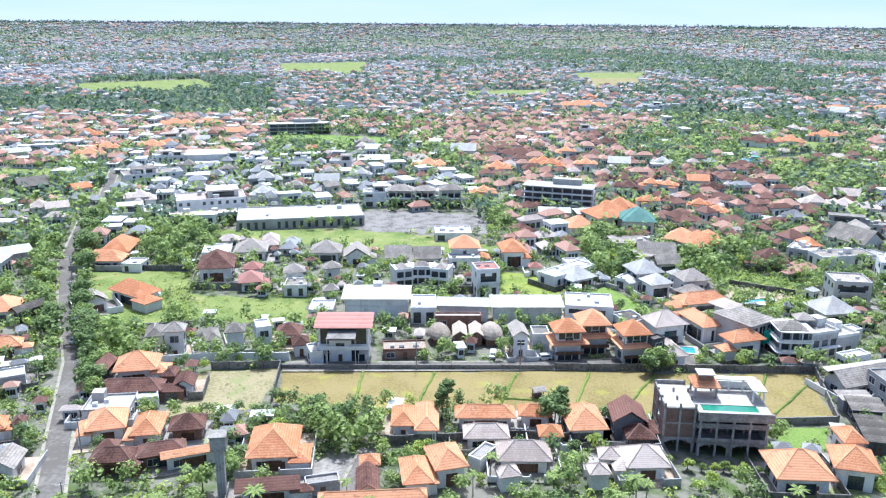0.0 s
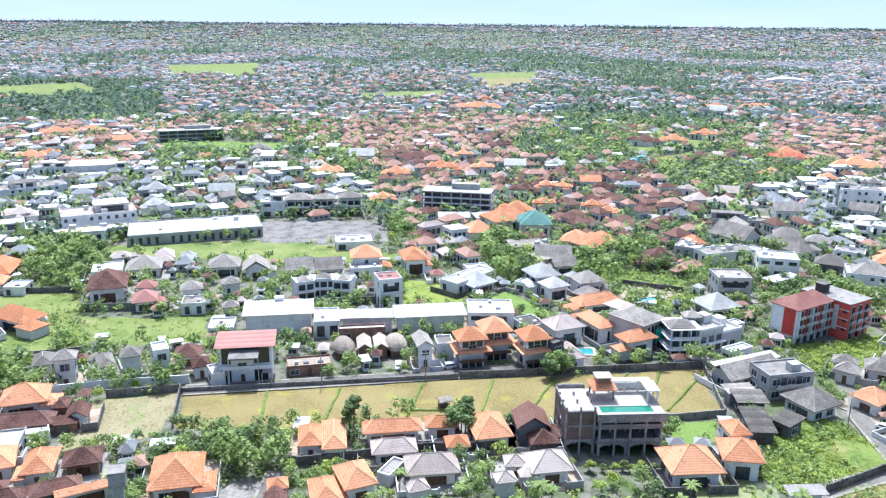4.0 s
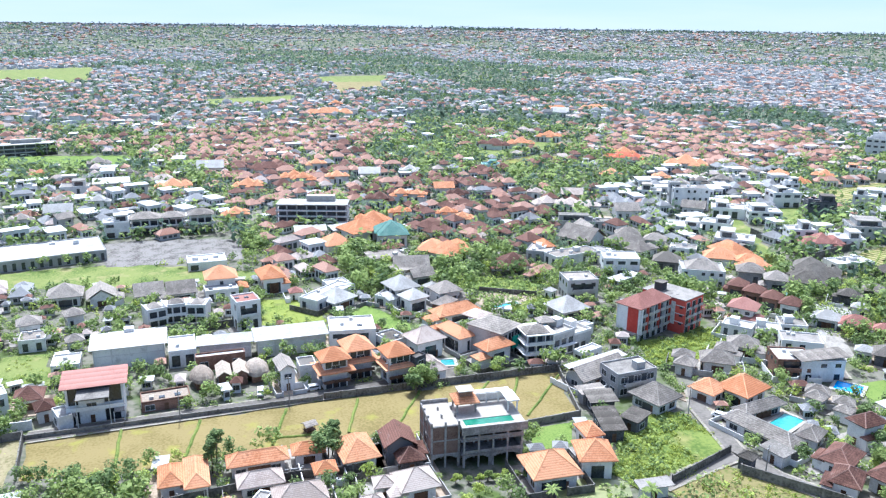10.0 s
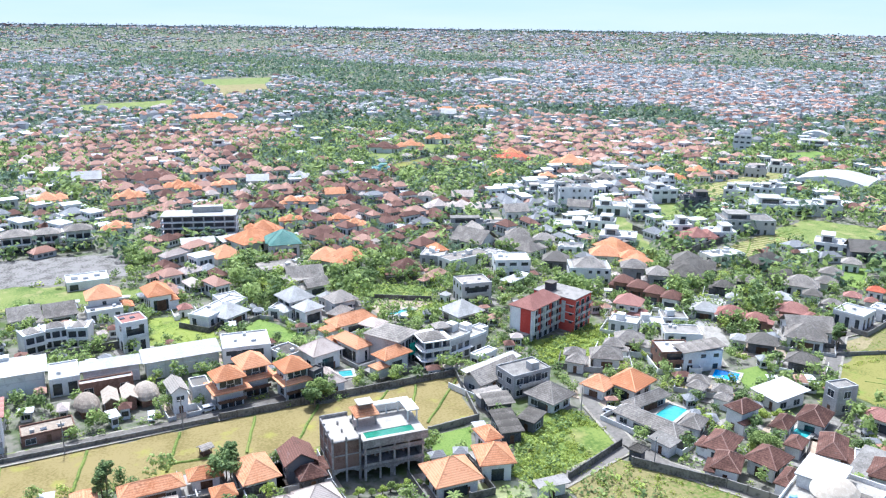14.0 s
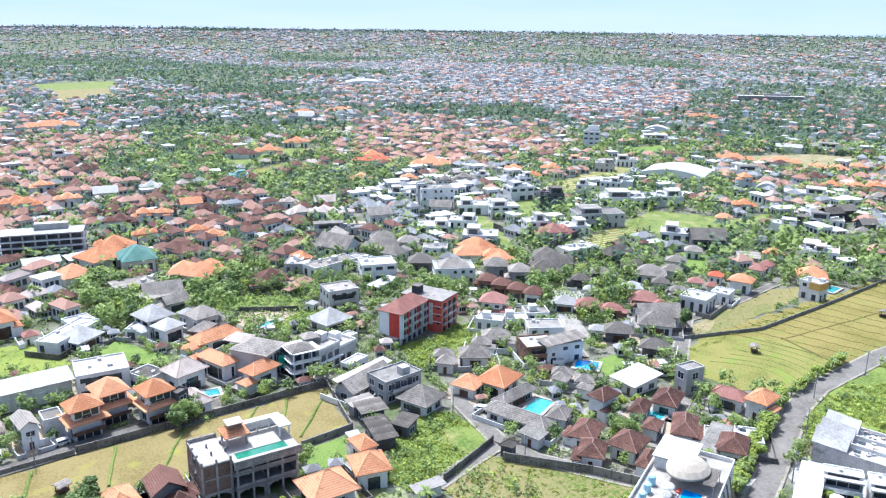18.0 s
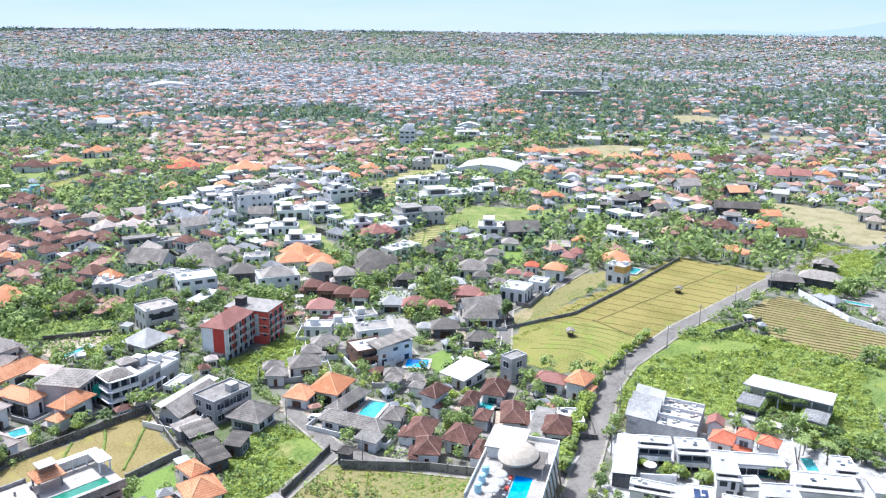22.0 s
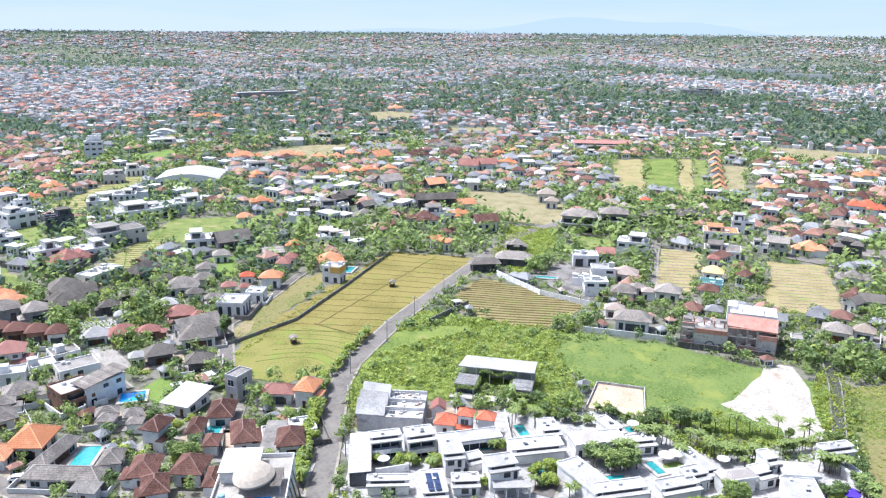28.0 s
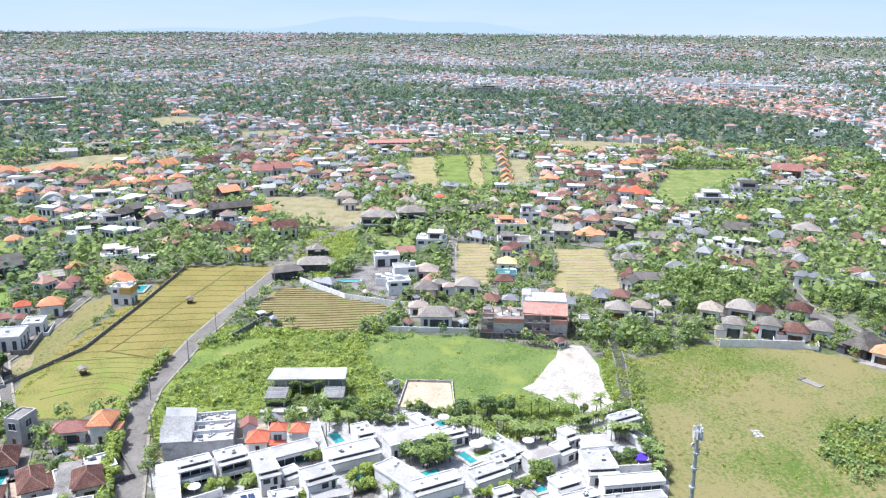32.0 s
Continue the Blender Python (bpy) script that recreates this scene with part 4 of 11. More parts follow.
area("fallow_strip", "meadow", [(215.7, 152.5), (207.9, 144.3), (227.8, 143.0), (262.0, 145.8), (281.6, 148.0), (287.2, 154.3), (275.5, 158.3), (252.9, 155.6), (234.8, 155.0)])
area("bare_strip", "withered", [(215.9, 152.1), (209.8, 145.3), (219.7, 145.6), (226.9, 149.3), (229.1, 153.7)])
area("bush_lot", "wild_green", [(176.0, 88.3), (189.5, 94.2), (206.6, 98.0), (246.0, 99.0), (258.0, 98.0), (262.0, 88.0), (258.7, 86.2), (256.5, 47.0), (233.0, 39.2), (202.7, 28.0), (196.0, 42.6), (193.8, 61.6), (186.5, 80.0)])
area("weedy_field", "weeds", [(256.5, 47.0), (255.4, 3.4), (239.7, -39.2), (208.3, -38.1), (194.9, -23.5), (201.6, 3.4), (217.3, 30.2), (233.0, 41.4)])
area("white_sand", "sand", [(249.8, -21.9), (251.8, -25.8), (251.4, -29.5), (244.1, -31.3), (236.2, -32.7), (227.8, -32.5), (218.9, -33.1), (212.8, -34.0), (206.4, -35.7), (202.3, -30.9), (201.0, -24.4), (207.7, -23.4), (208.9, -17.8), (212.0, -14.4), (214.1, -11.2), (216.7, -8.0), (220.7, -11.8), (230.2, -15.2), (235.7, -17.2), (240.5, -19.6)])
area("tan_yard", "tan", [(218.4, 26.9), (218.4, 13.4), (201.6, 11.2), (201.6, 26.9)])
area("ploughed_field", "ploughed", [(278.9, 91.8), (304.6, 88.5), (297.9, 63.8), (283.4, 40.3), (256.5, 50.4), (255.4, 62.7), (264.3, 84.0)])
area("wild_meadow", "meadow", [(240.8, -43.7), (256.5, -69.4), (255.4, -104.2), (237.4, -129.9), (200.5, -135.5), (141.1, -101.9), (146.7, -51.5), (162.4, -40.3), (194.9, -40.3)])
area("terrace_a", "paddy_dry", [(378.6, 20.2), (380.8, 1.1), (314.7, 3.4), (311.4, 17.9)])
area("terrace_b", "paddy_dry", [(373.3, -27.2), (375.0, -51.1), (309.8, -52.5), (302.6, -23.7)])
area("meadow_d", "grass_bright", [(389.8, 61.6), (388.6, 44.8), (362.9, 39.2), (361.8, 54.9), (356.2, 63.8)])
area("meadow_e", "dry_grass", [(476.0, 149.0), (482.7, 115.4), (458.1, 78.4), (404.3, 72.8), (406.6, 104.2), (437.9, 134.4)])
area("far_field_b", "dry_grass", [(642.9, -5.6), (645.1, -23.5), (526.4, -20.2), (525.3, -7.8)])
area("meadow_f", "grass_bright", [(609.3, -126.6), (619.4, -193.8), (569.0, -170.2), (505.1, -124.3), (470.4, -106.4), (501.8, -98.6)])
area("far_dry", "dry_grass", [(782.9, 43.7), (750.4, -153.4), (704.5, -144.5), (691.0, -54.9), (752.6, -38.1)])
area("far_dry_b", "dry_grass", [(557.8, 365.1), (627.2, 334.9), (639.5, 301.3), (569.0, 291.2), (536.5, 336.0)])
area("green_lot", "wild_green", [(97.4, 151.2), (109.8, 151.2), (113.1, 147.8), (114.2, 133.3), (112.0, 129.9), (93.0, 125.4), (84.0, 123.2), (81.8, 131.0)])
area("lot_south", "meadow", [(90.7, 126.6), (105.3, 127.7), (110.9, 122.1), (113.1, 117.6), (124.3, 100.8), (132.2, 91.8), (113.1, 86.2), (86.2, 104.2)])
area("terrace_c", "paddy_dry", [(221.8, 234.1), (255.4, 247.5), (301.3, 261.0), (328.2, 264.3), (318.1, 252.0), (265.4, 235.2), (236.3, 228.5)])
area("terrace_d", "paddy_dry", [(338.2, 359.5), (449.1, 386.4), (440.2, 362.9), (343.8, 334.9)])
area("meadow_g", "grass_bright", [(221.8, 317.0), (261.0, 320.3), (252.0, 295.7), (225.1, 252.0), (222.9, 265.4), (230.7, 291.2)])
area("meadow_h", "grass_bright", [(301.3, 261.0), (347.2, 275.5), (368.5, 236.3), (396.5, 233.0), (375.2, 222.9), (309.1, 227.4), (305.8, 257.6)])
area("meadow_i", "grass_bright", [(291.2, 332.6), (314.7, 333.8), (285.6, 302.4), (271.0, 304.6)])
area("school_field", "lawn", [(505.1, 442.4), (552.2, 439.0), (552.2, 420.0), (491.7, 395.4), (486.1, 418.9)])
area("far_green_d", "grass_bright", [(205.0, 554.4), (269.9, 589.1), (308.0, 574.6), (290.1, 551.0), (228.5, 537.6), (202.7, 515.2)])
area("far_green_e", "rice_green", [(211.7, 508.5), (245.3, 526.4), (261.0, 514.1), (211.7, 482.7), (202.7, 482.7)])
area("white_yard", "paving", [(200.5, 203.8), (196.0, 188.2), (180.3, 162.4), (171.4, 163.5), (184.8, 185.9)])
area("wild_green_b", "wild_green", [(125.4, 192.6), (149.0, 192.6), (162.4, 189.3), (145.6, 178.1), (122.1, 174.7)])
area("park_lawn", "lawn", [(168.0, 150.1), (178.1, 150.1), (175.8, 144.5), (185.9, 147.8), (168.0, 140.0), (162.4, 140.0)])
area("garden_b", "lawn", [(289.0, 211.7), (295.7, 201.6), (268.8, 184.8), (268.8, 193.8)])
area("villa_court", "white_paving", [(139.6, 72.2), (164.5, 82.8), (169.2, 82.7), (180.8, 63.5), (191.7, 47.7), (193.5, 35.4), (200.9, 22.2), (195.0, 12.2), (190.3, 1.3), (184.4, -7.6), (195.3, -18.2), (202.6, -32.4), (208.2, -41.2), (185.7, -39.4), (165.7, -41.4), (155.7, -39.5)])
area("estate_lawn", "lawn", [(175.9, 4.8), (178.1, 1.0), (179.9, -0.1), (180.5, 1.7), (178.4, 4.5)])
area("green_plot", "fresh", [(21.2, 261.9), (35.8, 260.7), (39.2, 236.2), (36.7, 232.2), (18.6, 238.1)])
area("pond", "pond", [(67.2, 127.9), (77.2, 130.5), (83.3, 126.8), (81.5, 121.3), (71.7, 120.5), (65.2, 122.7)])
zone("meadow_fresh", [(240.8, -43.7), (255.4, -69.4), (255.4, -82.9), (221.8, -77.3), (215.0, -61.6), (209.4, -44.8)])
area("bare_lot", "soil", [(96.3, 248.6), (113.1, 241.9), (113.1, 237.4), (107.5, 233.0), (100.8, 235.2), (94.1, 233.0), (91.8, 236.3)])
area("weedy_lot", "weeds", [(90.7, 262.1), (103.0, 265.4), (117.6, 256.5), (119.8, 249.8), (113.1, 241.9), (98.6, 248.6), (93.0, 257.6)])
area("small_lawn", "grass_bright", [(128.8, 274.4), (141.1, 275.5), (143.4, 268.8), (138.9, 262.1), (129.9, 265.4)])
area("bush_lot_b", "wild_green", [(114.2, 238.6), (129.9, 235.2), (126.6, 227.4), (113.1, 225.1), (105.3, 227.4), (99.7, 227.4), (99.7, 233.0)])
area("villa_lawn", "lawn", [(47.0, 239.7), (53.8, 246.4), (58.2, 239.7), (63.8, 226.2), (62.7, 220.6), (54.9, 225.1)])
area("white_plaza", "white_paving", [(203.8, 209.4), (211.7, 203.8), (209.4, 188.2), (202.7, 183.7), (187.0, 181.4), (178.1, 172.5), (174.7, 173.6), (189.3, 191.5)])
area("hotel_bushes", "wild_green", [(121.0, 180.3), (129.9, 190.4), (151.2, 197.1), (160.2, 196.0), (154.6, 190.4), (135.5, 183.7), (123.2, 177.0)])
area("dirt_lot_c", "soil", [(194.9, 345.0), (203.8, 337.1), (201.6, 324.8), (190.4, 330.4)])
zone("estate_hedge", [(203.7, 8.0), (212.3, -1.4), (209.8, -14.3), (200.4, -24.6), (205.7, -35.9), (207.6, -39.2), (201.5, -33.8), (194.0, -19.6), (184.7, -7.6), (189.7, 2.8)])
taken[inside(GX, GY, AREAS["estate_hedge"][1])] = True
zone("canal_side", [(239.7, -33.6), (254.2, -40.3), (240.8, -44.8), (208.3, -42.6), (201.6, -38.1), (208.3, -33.6), (226.2, -33.6)])
taken[inside(GX, GY, AREAS["canal_side"][1])] = True
zone("meadow_dark", [(201.6, -44.8), (219.5, -87.4), (199.4, -105.3), (170.2, -84.0), (168.0, -50.4), (183.7, -43.7)])
zone("sand_edge", [(217.3, -9.0), (238.6, -17.9), (229.6, -19.0), (213.9, -13.4), (207.2, -20.2), (202.7, -32.5), (199.4, -30.2), (205.0, -13.4)])
zone("hedge_line", [(200.5, 141.1), (267.7, 140.0), (331.5, 140.0), (327.0, 136.6), (263.2, 136.6), (197.1, 137.8)])
zone("meadow_clump", [(185.9, -82.9), (198.2, -89.6), (203.8, -97.4), (206.1, -109.8), (190.4, -110.9), (175.8, -100.8), (178.1, -91.8), (179.2, -85.1)])
area("banana_lot", "wild_green", [(340.5, 94.1), (396.5, 99.7), (398.7, 73.9), (360.6, 68.3), (331.5, 70.6), (310.2, 72.8)])
area("rubble_yard", "rubble", [(332.6, 65.0), (349.4, 44.8), (301.3, 35.8), (290.1, 41.4), (303.5, 59.4)])
area("fallow_far", "ploughed", [(227.7, 1263.2), (309.9, 1273.3), (279.3, 1111.7), (200.3, 1065.3)])
area("meadow_west", "grass_bright", [(-252.6, 445.7), (-220.2, 445.4), (-207.1, 424.0), (-237.7, 417.9)])
area("strip_a", "paddy_dry", [(639.4, 76.5), (652.2, 54.8), (518.4, 40.1), (520.8, 61.0)])
area("strip_b", "wild_green", [(652.4, 53.9), (663.0, 29.0), (518.0, 19.4), (516.6, 39.2)])
area("strip_c", "paddy_dry", [(663.1, 28.1), (665.1, 16.8), (517.7, 10.0), (516.2, 18.5)])
area("strip_d", "grass_bright", [(665.3, 15.8), (664.1, 5.4), (515.2, 1.8), (515.9, 9.2)])
area("field_east", "dry_grass", [(883.6, 407.9), (919.1, 388.0), (896.8, 340.6), (821.3, 321.9), (813.4, 363.3)])
area("field_mid", "dry_grass", [(782.4, 267.8), (810.2, 221.7), (759.0, 202.2), (726.4, 243.4)])
area("tan_west", "dry_grass", [(556.2, 360.0), (614.5, 335.7), (593.9, 317.5), (551.0, 302.1), (537.8, 335.1)])
lane([(-65.1, 106.0), (-70.6, 124.5), (-78.6, 145.3), (-93.0, 184.8), (-113.7, 226.1), (-132.8, 266.2), (-152.8, 326.8), (-164.9, 377.0), (-189.4, 452.5)], 4.6)
lane([(126.9, 72.7), (151.4, 82.0), (171.4, 90.0), (188.9, 97.2), (206.3, 101.1), (246.2, 102.1), (317.4, 96.7), (378.8, 91.2), (416.2, 74.8), (408.7, 25.0), (377.8, -57.0)], 5.4)
lane([(123.1, 159.7), (118.0, 150.8), (113.7, 131.5), (115.1, 118.8), (124.3, 102.6), (131.7, 90.9), (138.8, 81.2)], 4)
lane([(-39.4, 182.3), (-11.2, 183.0), (30.1, 184.4), (67.3, 188.2)], 4.5)
lane([(188.3, 134.6), (217.3, 154.6), (229.8, 162.8)], 4)
lane([(322.4, -120.2), (288.5, -119.5), (266.6, -129.4), (259.3, -135.9)], 5)
canal([(259.5, -40.3), (240.1, -40.2), (206.3, -37.5)], 3.0)
lane([(317.1, 19.2), (369.8, 22.5), (415.1, 23.0)], 3)
lane([(177.1, 33.2), (166.9, 28.7), (154.9, 29.3)], 5)
lane([(-38.1, 122.5), (-16.5, 128.5), (-13.4, 142.7)], 5)
garden_wall([(-38.5, 164.0), (-39.9, 181.3)], 0.25, 2.2)
garden_wall([(29.0, 182.0), (94.1, 181.3)], 0.25, 2)
garden_wall([(-56.9, 180.9), (-40.2, 182.3)], 0.25, 2)
garden_wall([(-39.6, 181.3), (28.3, 182.0)], 0.25, 1.4)
garden_wall([(-70.7, 183.8), (-58.9, 185.6), (-38.9, 186.5)], 0.25, 2.4, WALLS["w"])
garden_wall([(-10.2, 144.9), (16.7, 147.6), (32.9, 146.0)], 0.25, 2.2)
garden_wall([(-70.3, 208.9), (-100.6, 203.6)], 0.25, 2)
garden_wall([(-88.1, 261.0), (-124.1, 261.2)], 0.25, 2)
garden_wall([(73.1, 154.6), (87.2, 155.5)], 0.3, 1.8)
garden_wall([(87.2, 155.5), (93.7, 180.7)], 0.3, 1.8)
garden_wall([(92.0, 123.1), (111.4, 129.9)], 0.25, 2.2)
garden_wall([(108.5, 122.3), (121.1, 106.5), (129.8, 91.1)], 0.25, 2.4)
garden_wall([(202.4, 146.6), (233.1, 135.9), (275.4, 136.3), (325.1, 138.2)], 0.25, 1.3)
garden_wall([(247.4, 90.2), (270.4, 83.2)], 0.3, 2)
garden_wall([(258.8, 37.3), (259.6, 6.6)], 0.25, 2, WALLS["w"])
garden_wall([(310.9, 82.8), (291.6, 59.8), (284.1, 35.4)], 0.25, 2.2, WALLS["w"])
garden_wall([(254.8, -75.9), (255.5, -103.6)], 0.25, 3.0, WALLS["w"])
garden_wall([(218.3, 26.5), (218.7, 12.9), (201.3, 11.0)], 0.2, 0.9, WALLS["c"])
garden_wall([(218.3, 26.5), (201.9, 27.0)], 0.2, 0.9, WALLS["c"])
garden_wall([(274.5, -57.6), (270.7, -79.0)], 0.25, 1.8)
garden_wall([(255.5, -23.5), (255.5, 5.5)], 0.25, 2.2)
garden_wall([(-14.4, 239.3), (10.8, 239.9)], 0.25, 2.5)
garden_wall([(-80.4, 242.0), (-54.4, 241.0)], 0.25, 2.5)
garden_wall([(246.8, 292.3), (242.8, 249.8), (283.2, 261.5)], 0.3, 3)
garden_wall([(96.4, 249.8), (113.9, 239.7)], 0.25, 2)
lane([(217.5, 156.2), (229.1, 156.2), (242.7, 157.0), (256.4, 158.0), (272.5, 160.4), (285.0, 161.5)], 2.6)
lane([(183.6, 184.9), (175.8, 171.7), (166.7, 154.0)], 3.6)
lane([(89.2, 123.0), (100.5, 126.0), (112.6, 128.9)], 3.4)

# ---- houses ----
# houses seen from the west side
house(-69.6, 148.8, 8.1, 8.8, 16, 3.1, "ho")
house(-60.3, 147.1, 6.3, 9.5, 8, 3.1, "ho")
house(-52.6, 148.1, 7.5, 6.3, 11, 2.9, "hbb")
house(-62.9, 135.0, 8.5, 5.5, 5, 3.0, "hbb")
house(-54.4, 137.5, 9.2, 5.0, 18, 3.0, "hbb")
house(-48.4, 136.5, 11.3, 2.8, 21, 3.1, "go")
house(-32.7, 139.7, 10.0, 12.2, 5, 3.5, "ho")
house(-31.1, 125.8, 11.6, 4.7, 8, 2.8, "gb")
house(-72.4, 157.0, 9.9, 7.5, 7, 3.4, "fwc")
house(-71.1, 164.9, 15.2, 6.0, 6, 2.9, "hbb")
house(-65.9, 161.6, 4.5, 4.3, 20, 3.1, "fw")
house(-73.0, 175.3, 10.4, 9.2, 11, 4.0, "ho")
house(-64.2, 172.3, 3.7, 5.0, 2, 3.1, "hbb")
house(-59.5, 168.2, 5.0, 6.2, 8, 2.8, "gb")
house(-81.3, 174.8, 4.7, 7.6, 2, 3.8, "gbd")
house(-101.4, 170.7, 6.0, 5.5, 27, 3.8, "fwc")
house(-82.5, 133.1, 5.5, 7.1, 7, 2.9, "gg")
house(-92.8, 146.6, 6.2, 5.9, 20, 3.0, "ho")
house(-87.9, 148.5, 2.8, 3.5, 12, 3.0, "hb")
house(-112.2, 187.7, 9.3, 5.7, 21, 3.4, "ho")
house(-126.7, 215.5, 8.7, 11.3, 11, 3.5, "ho")
house(-118.9, 213.6, 9.7, 4.3, 62, 3.8, "gdd")
house(-152.5, 266.2, 15.6, 8.8, 37, 4.8, "swc")
house(-76.7, 197.6, 5.0, 7.6, 15, 3.2, "hg")
house(-68.5, 189.7, 5.7, 5.3, 9, 7.3, "pg")
house(-60.7, 194.8, 4.3, 8.5, 22, 3.4, "hg")
house(-54.2, 194.2, 5.4, 4.9, 10, 5.3, "pg")
house(-47.0, 194.5, 3.8, 5.8, 20, 7.3, "fw")
house(-41.0, 199.1, 7.1, 6.8, 2, 3.1, "hb")
house(-36.6, 191.5, 4.7, 5.7, 15, 3.2, "hb")
house(-24.8, 190.2, 14.9, 9.1, 1, 9.3, "srw")
house(-25.6, 189.7, 7.4, 9.2, 1, 6.3, "sgw")
house(-32.1, 186.3, 3.1, 6.0, 21, 3.9, "fw")
house(-9.3, 191.0, 11.5, 5.9, 5, 2.9, "ftb")
house(-0.3, 200.3, 6.0, 9.3, 9, 3.4, "dtb")
house(13.8, 200.3, 6.5, 8.7, 11, 3.5, "dtb")
house(5.2, 200.6, 4.0, 8.2, 1, 2.9, "gtb")
house(9.6, 200.5, 3.8, 8.2, 1, 3.0, "gtb")
house(4.9, 209.7, 13.1, 2.8, 1, 4.4, "fwb")
house(20.5, 193.5, 4.7, 8.5, 6, 5.9, "gg")
house(26.4, 195.2, 4.5, 5.9, 1, 5.6, "fcw")
house(32.7, 190.4, 8.3, 7.4, 6, 8.1, "to")
house(40.1, 195.8, 8.3, 9.1, 6, 8.2, "to")
house(49.3, 188.9, 8.0, 8.1, 9, 8.2, "to")
house(54.7, 186.6, 3.8, 2.8, 29, 7.5, "fdd")
house(59.0, 188.3, 6.4, 10.1, 10, 3.2, "hkw")
house(-18.9, 220.9, 20.3, 10.0, 1, 6.2, "sww")
house(-18.4, 224.2, 12.5, 8.7, 1, 6.5, "fww")
house(-5.0, 218.2, 7.3, 11.1, 1, 5.2, "fww")
house(6.7, 217.2, 15.9, 6.2, -2, 4.9, "sww")
house(25.0, 216.8, 21.3, 8.6, 1, 5.3, "sww")
house(42.7, 214.9, 13.3, 11.4, -7, 7.2, "fww")
house(-35.1, 220.1, 7.1, 8.2, 1, 3.1, "fww")
house(14.2, 239.3, 7.4, 7.7, 11, 9.7, "frw")
house(8.3, 273.4, 11.3, 10.4, 2, 6.8, "how")
house(25.4, 273.1, 9.1, 12.3, 6, 5.8, "ho")
house(32.4, 260.1, 4.8, 4.5, 1, 3.0, "pr")
house(-42.0, 277.4, 11.5, 10.5, 2, 3.5, "pg")
house(-30.5, 274.0, 9.7, 10.1, 6, 3.1, "gg")
house(-15.5, 272.7, 10.0, 10.0, 6, 3.1, "gg")
house(-5.2, 272.3, 10.0, 10.0, 6, 3.0, "gg")
house(-48.2, 247.3, 7.2, 6.6, 11, 5.0, "pg")
house(-36.5, 251.6, 6.2, 5.7, 19, 5.0, "pg")
house(-34.6, 234.6, 5.3, 4.8, 13, 3.0, "pg")
house(-75.3, 253.7, 12.2, 15.2, 10, 5.5, "hb")
house(-63.5, 254.0, 6.6, 6.0, 2, 3.8, "pr")
house(-61.8, 243.7, 8.0, 9.1, 14, 3.1, "hr")
house(-81.6, 276.4, 9.9, 11.4, 10, 4.1, "fww")
house(-69.8, 278.9, 12.3, 11.4, 8, 3.2, "pg")
house(-46.1, 239.1, 7.1, 7.4, 2, 3.9, "fg")
house(-94.3, 230.2, 15.1, 9.1, -34, 3.7, "ho")
house(-103.6, 222.3, 7.3, 7.4, 35, 3.4, "gg")
house(-118.4, 279.8, 11.0, 17.1, 5, 3.4, "ho")
house(-118.3, 265.6, 14.8, 9.0, 2, 3.1, "ho")
house(-106.3, 262.4, 6.7, 7.2, -4, 3.2, "fw")
house(-7.7, 151.2, 5.3, 8.7, 1, 3.2, "ho")
house(-2.8, 151.1, 5.2, 12.2, 1, 3.2, "ho")
house(9.7, 153.4, 13.1, 5.4, 1, 3.1, "ho")
house(20.6, 154.6, 7.4, 5.0, -3, 2.8, "ho")
house(22.8, 145.9, 5.2, 4.7, 0, 2.8, "po")
house(30.4, 151.1, 8.5, 10.9, 5, 3.2, "ho")
house(9.5, 145.3, 9.6, 5.8, 1, 2.9, "hk")
house(1.2, 133.6, 6.7, 9.0, 16, 4.1, "ho")
house(-4.4, 130.5, 5.9, 9.3, 8, 3.0, "ho")
house(-13.3, 133.3, 4.1, 3.8, 7, 3.4, "po")
house(-13.2, 127.6, 4.4, 8.1, 6, 2.8, "gb")
house(-11.8, 122.1, 19.4, 3.0, 5, 3.1, "ho")
house(16.4, 137.3, 10.8, 7.4, 0, 3.1, "hk")
house(12.8, 130.0, 4.4, 4.0, 13, 3.2, "pk")
house(33.2, 136.5, 4.8, 4.5, -5, 3.2, "pk")
house(39.5, 135.5, 8.7, 8.0, 3, 3.2, "hk")
house(29.8, 130.6, 4.3, 3.9, 5, 3.4, "pk")
house(8.5, 138.3, 6.4, 2.8, 56, 2.9, "fc")
house(39.5, 149.9, 7.5, 8.1, -3, 4.9, "gbd")
house(40.9, 145.2, 6.3, 5.8, 0, 3.1, "pbd")
house(67.6, 131.8, 11.1, 10.2, -3, 3.8, "ho")
house(78.6, 132.9, 8.3, 8.8, -15, 4.6, "ho")
house(80.1, 138.2, 4.7, 6.3, -1, 6.7, "ho")
house(-21.6, 127.7, 6.2, 2.8, 15, 3.2, "fcc")
house(105.2, 185.6, 8.0, 3.6, 21, 3.8, "fww")
house(97.4, 289.2, 13.7, 13.3, -58, 4.3, "ho")
house(102.4, 291.3, 8.6, 14.0, -9, 4.9, "ho")
house(66.9, 248.6, 10.5, 10.6, 14, 5.9, "hww")
house(68.7, 239.3, 8.5, 7.8, 20, 4.8, "pw")
house(77.4, 247.1, 5.2, 4.7, 21, 4.9, "pw")
house(80.4, 240.8, 9.7, 8.6, 11, 5.7, "hgw")
house(79.1, 226.5, 16.1, 7.5, 13, 3.2, "ho")
house(82.2, 321.4, 13.7, 16.9, -6, 5.6, "hew")
house(135.1, 282.1, 9.6, 11.2, -37, 4.9, "fgc")
house(144.9, 273.6, 21.3, 8.5, 11, 5.0, "fgw")
house(138.7, 286.5, 6.6, 9.5, 2, 4.7, "ho")
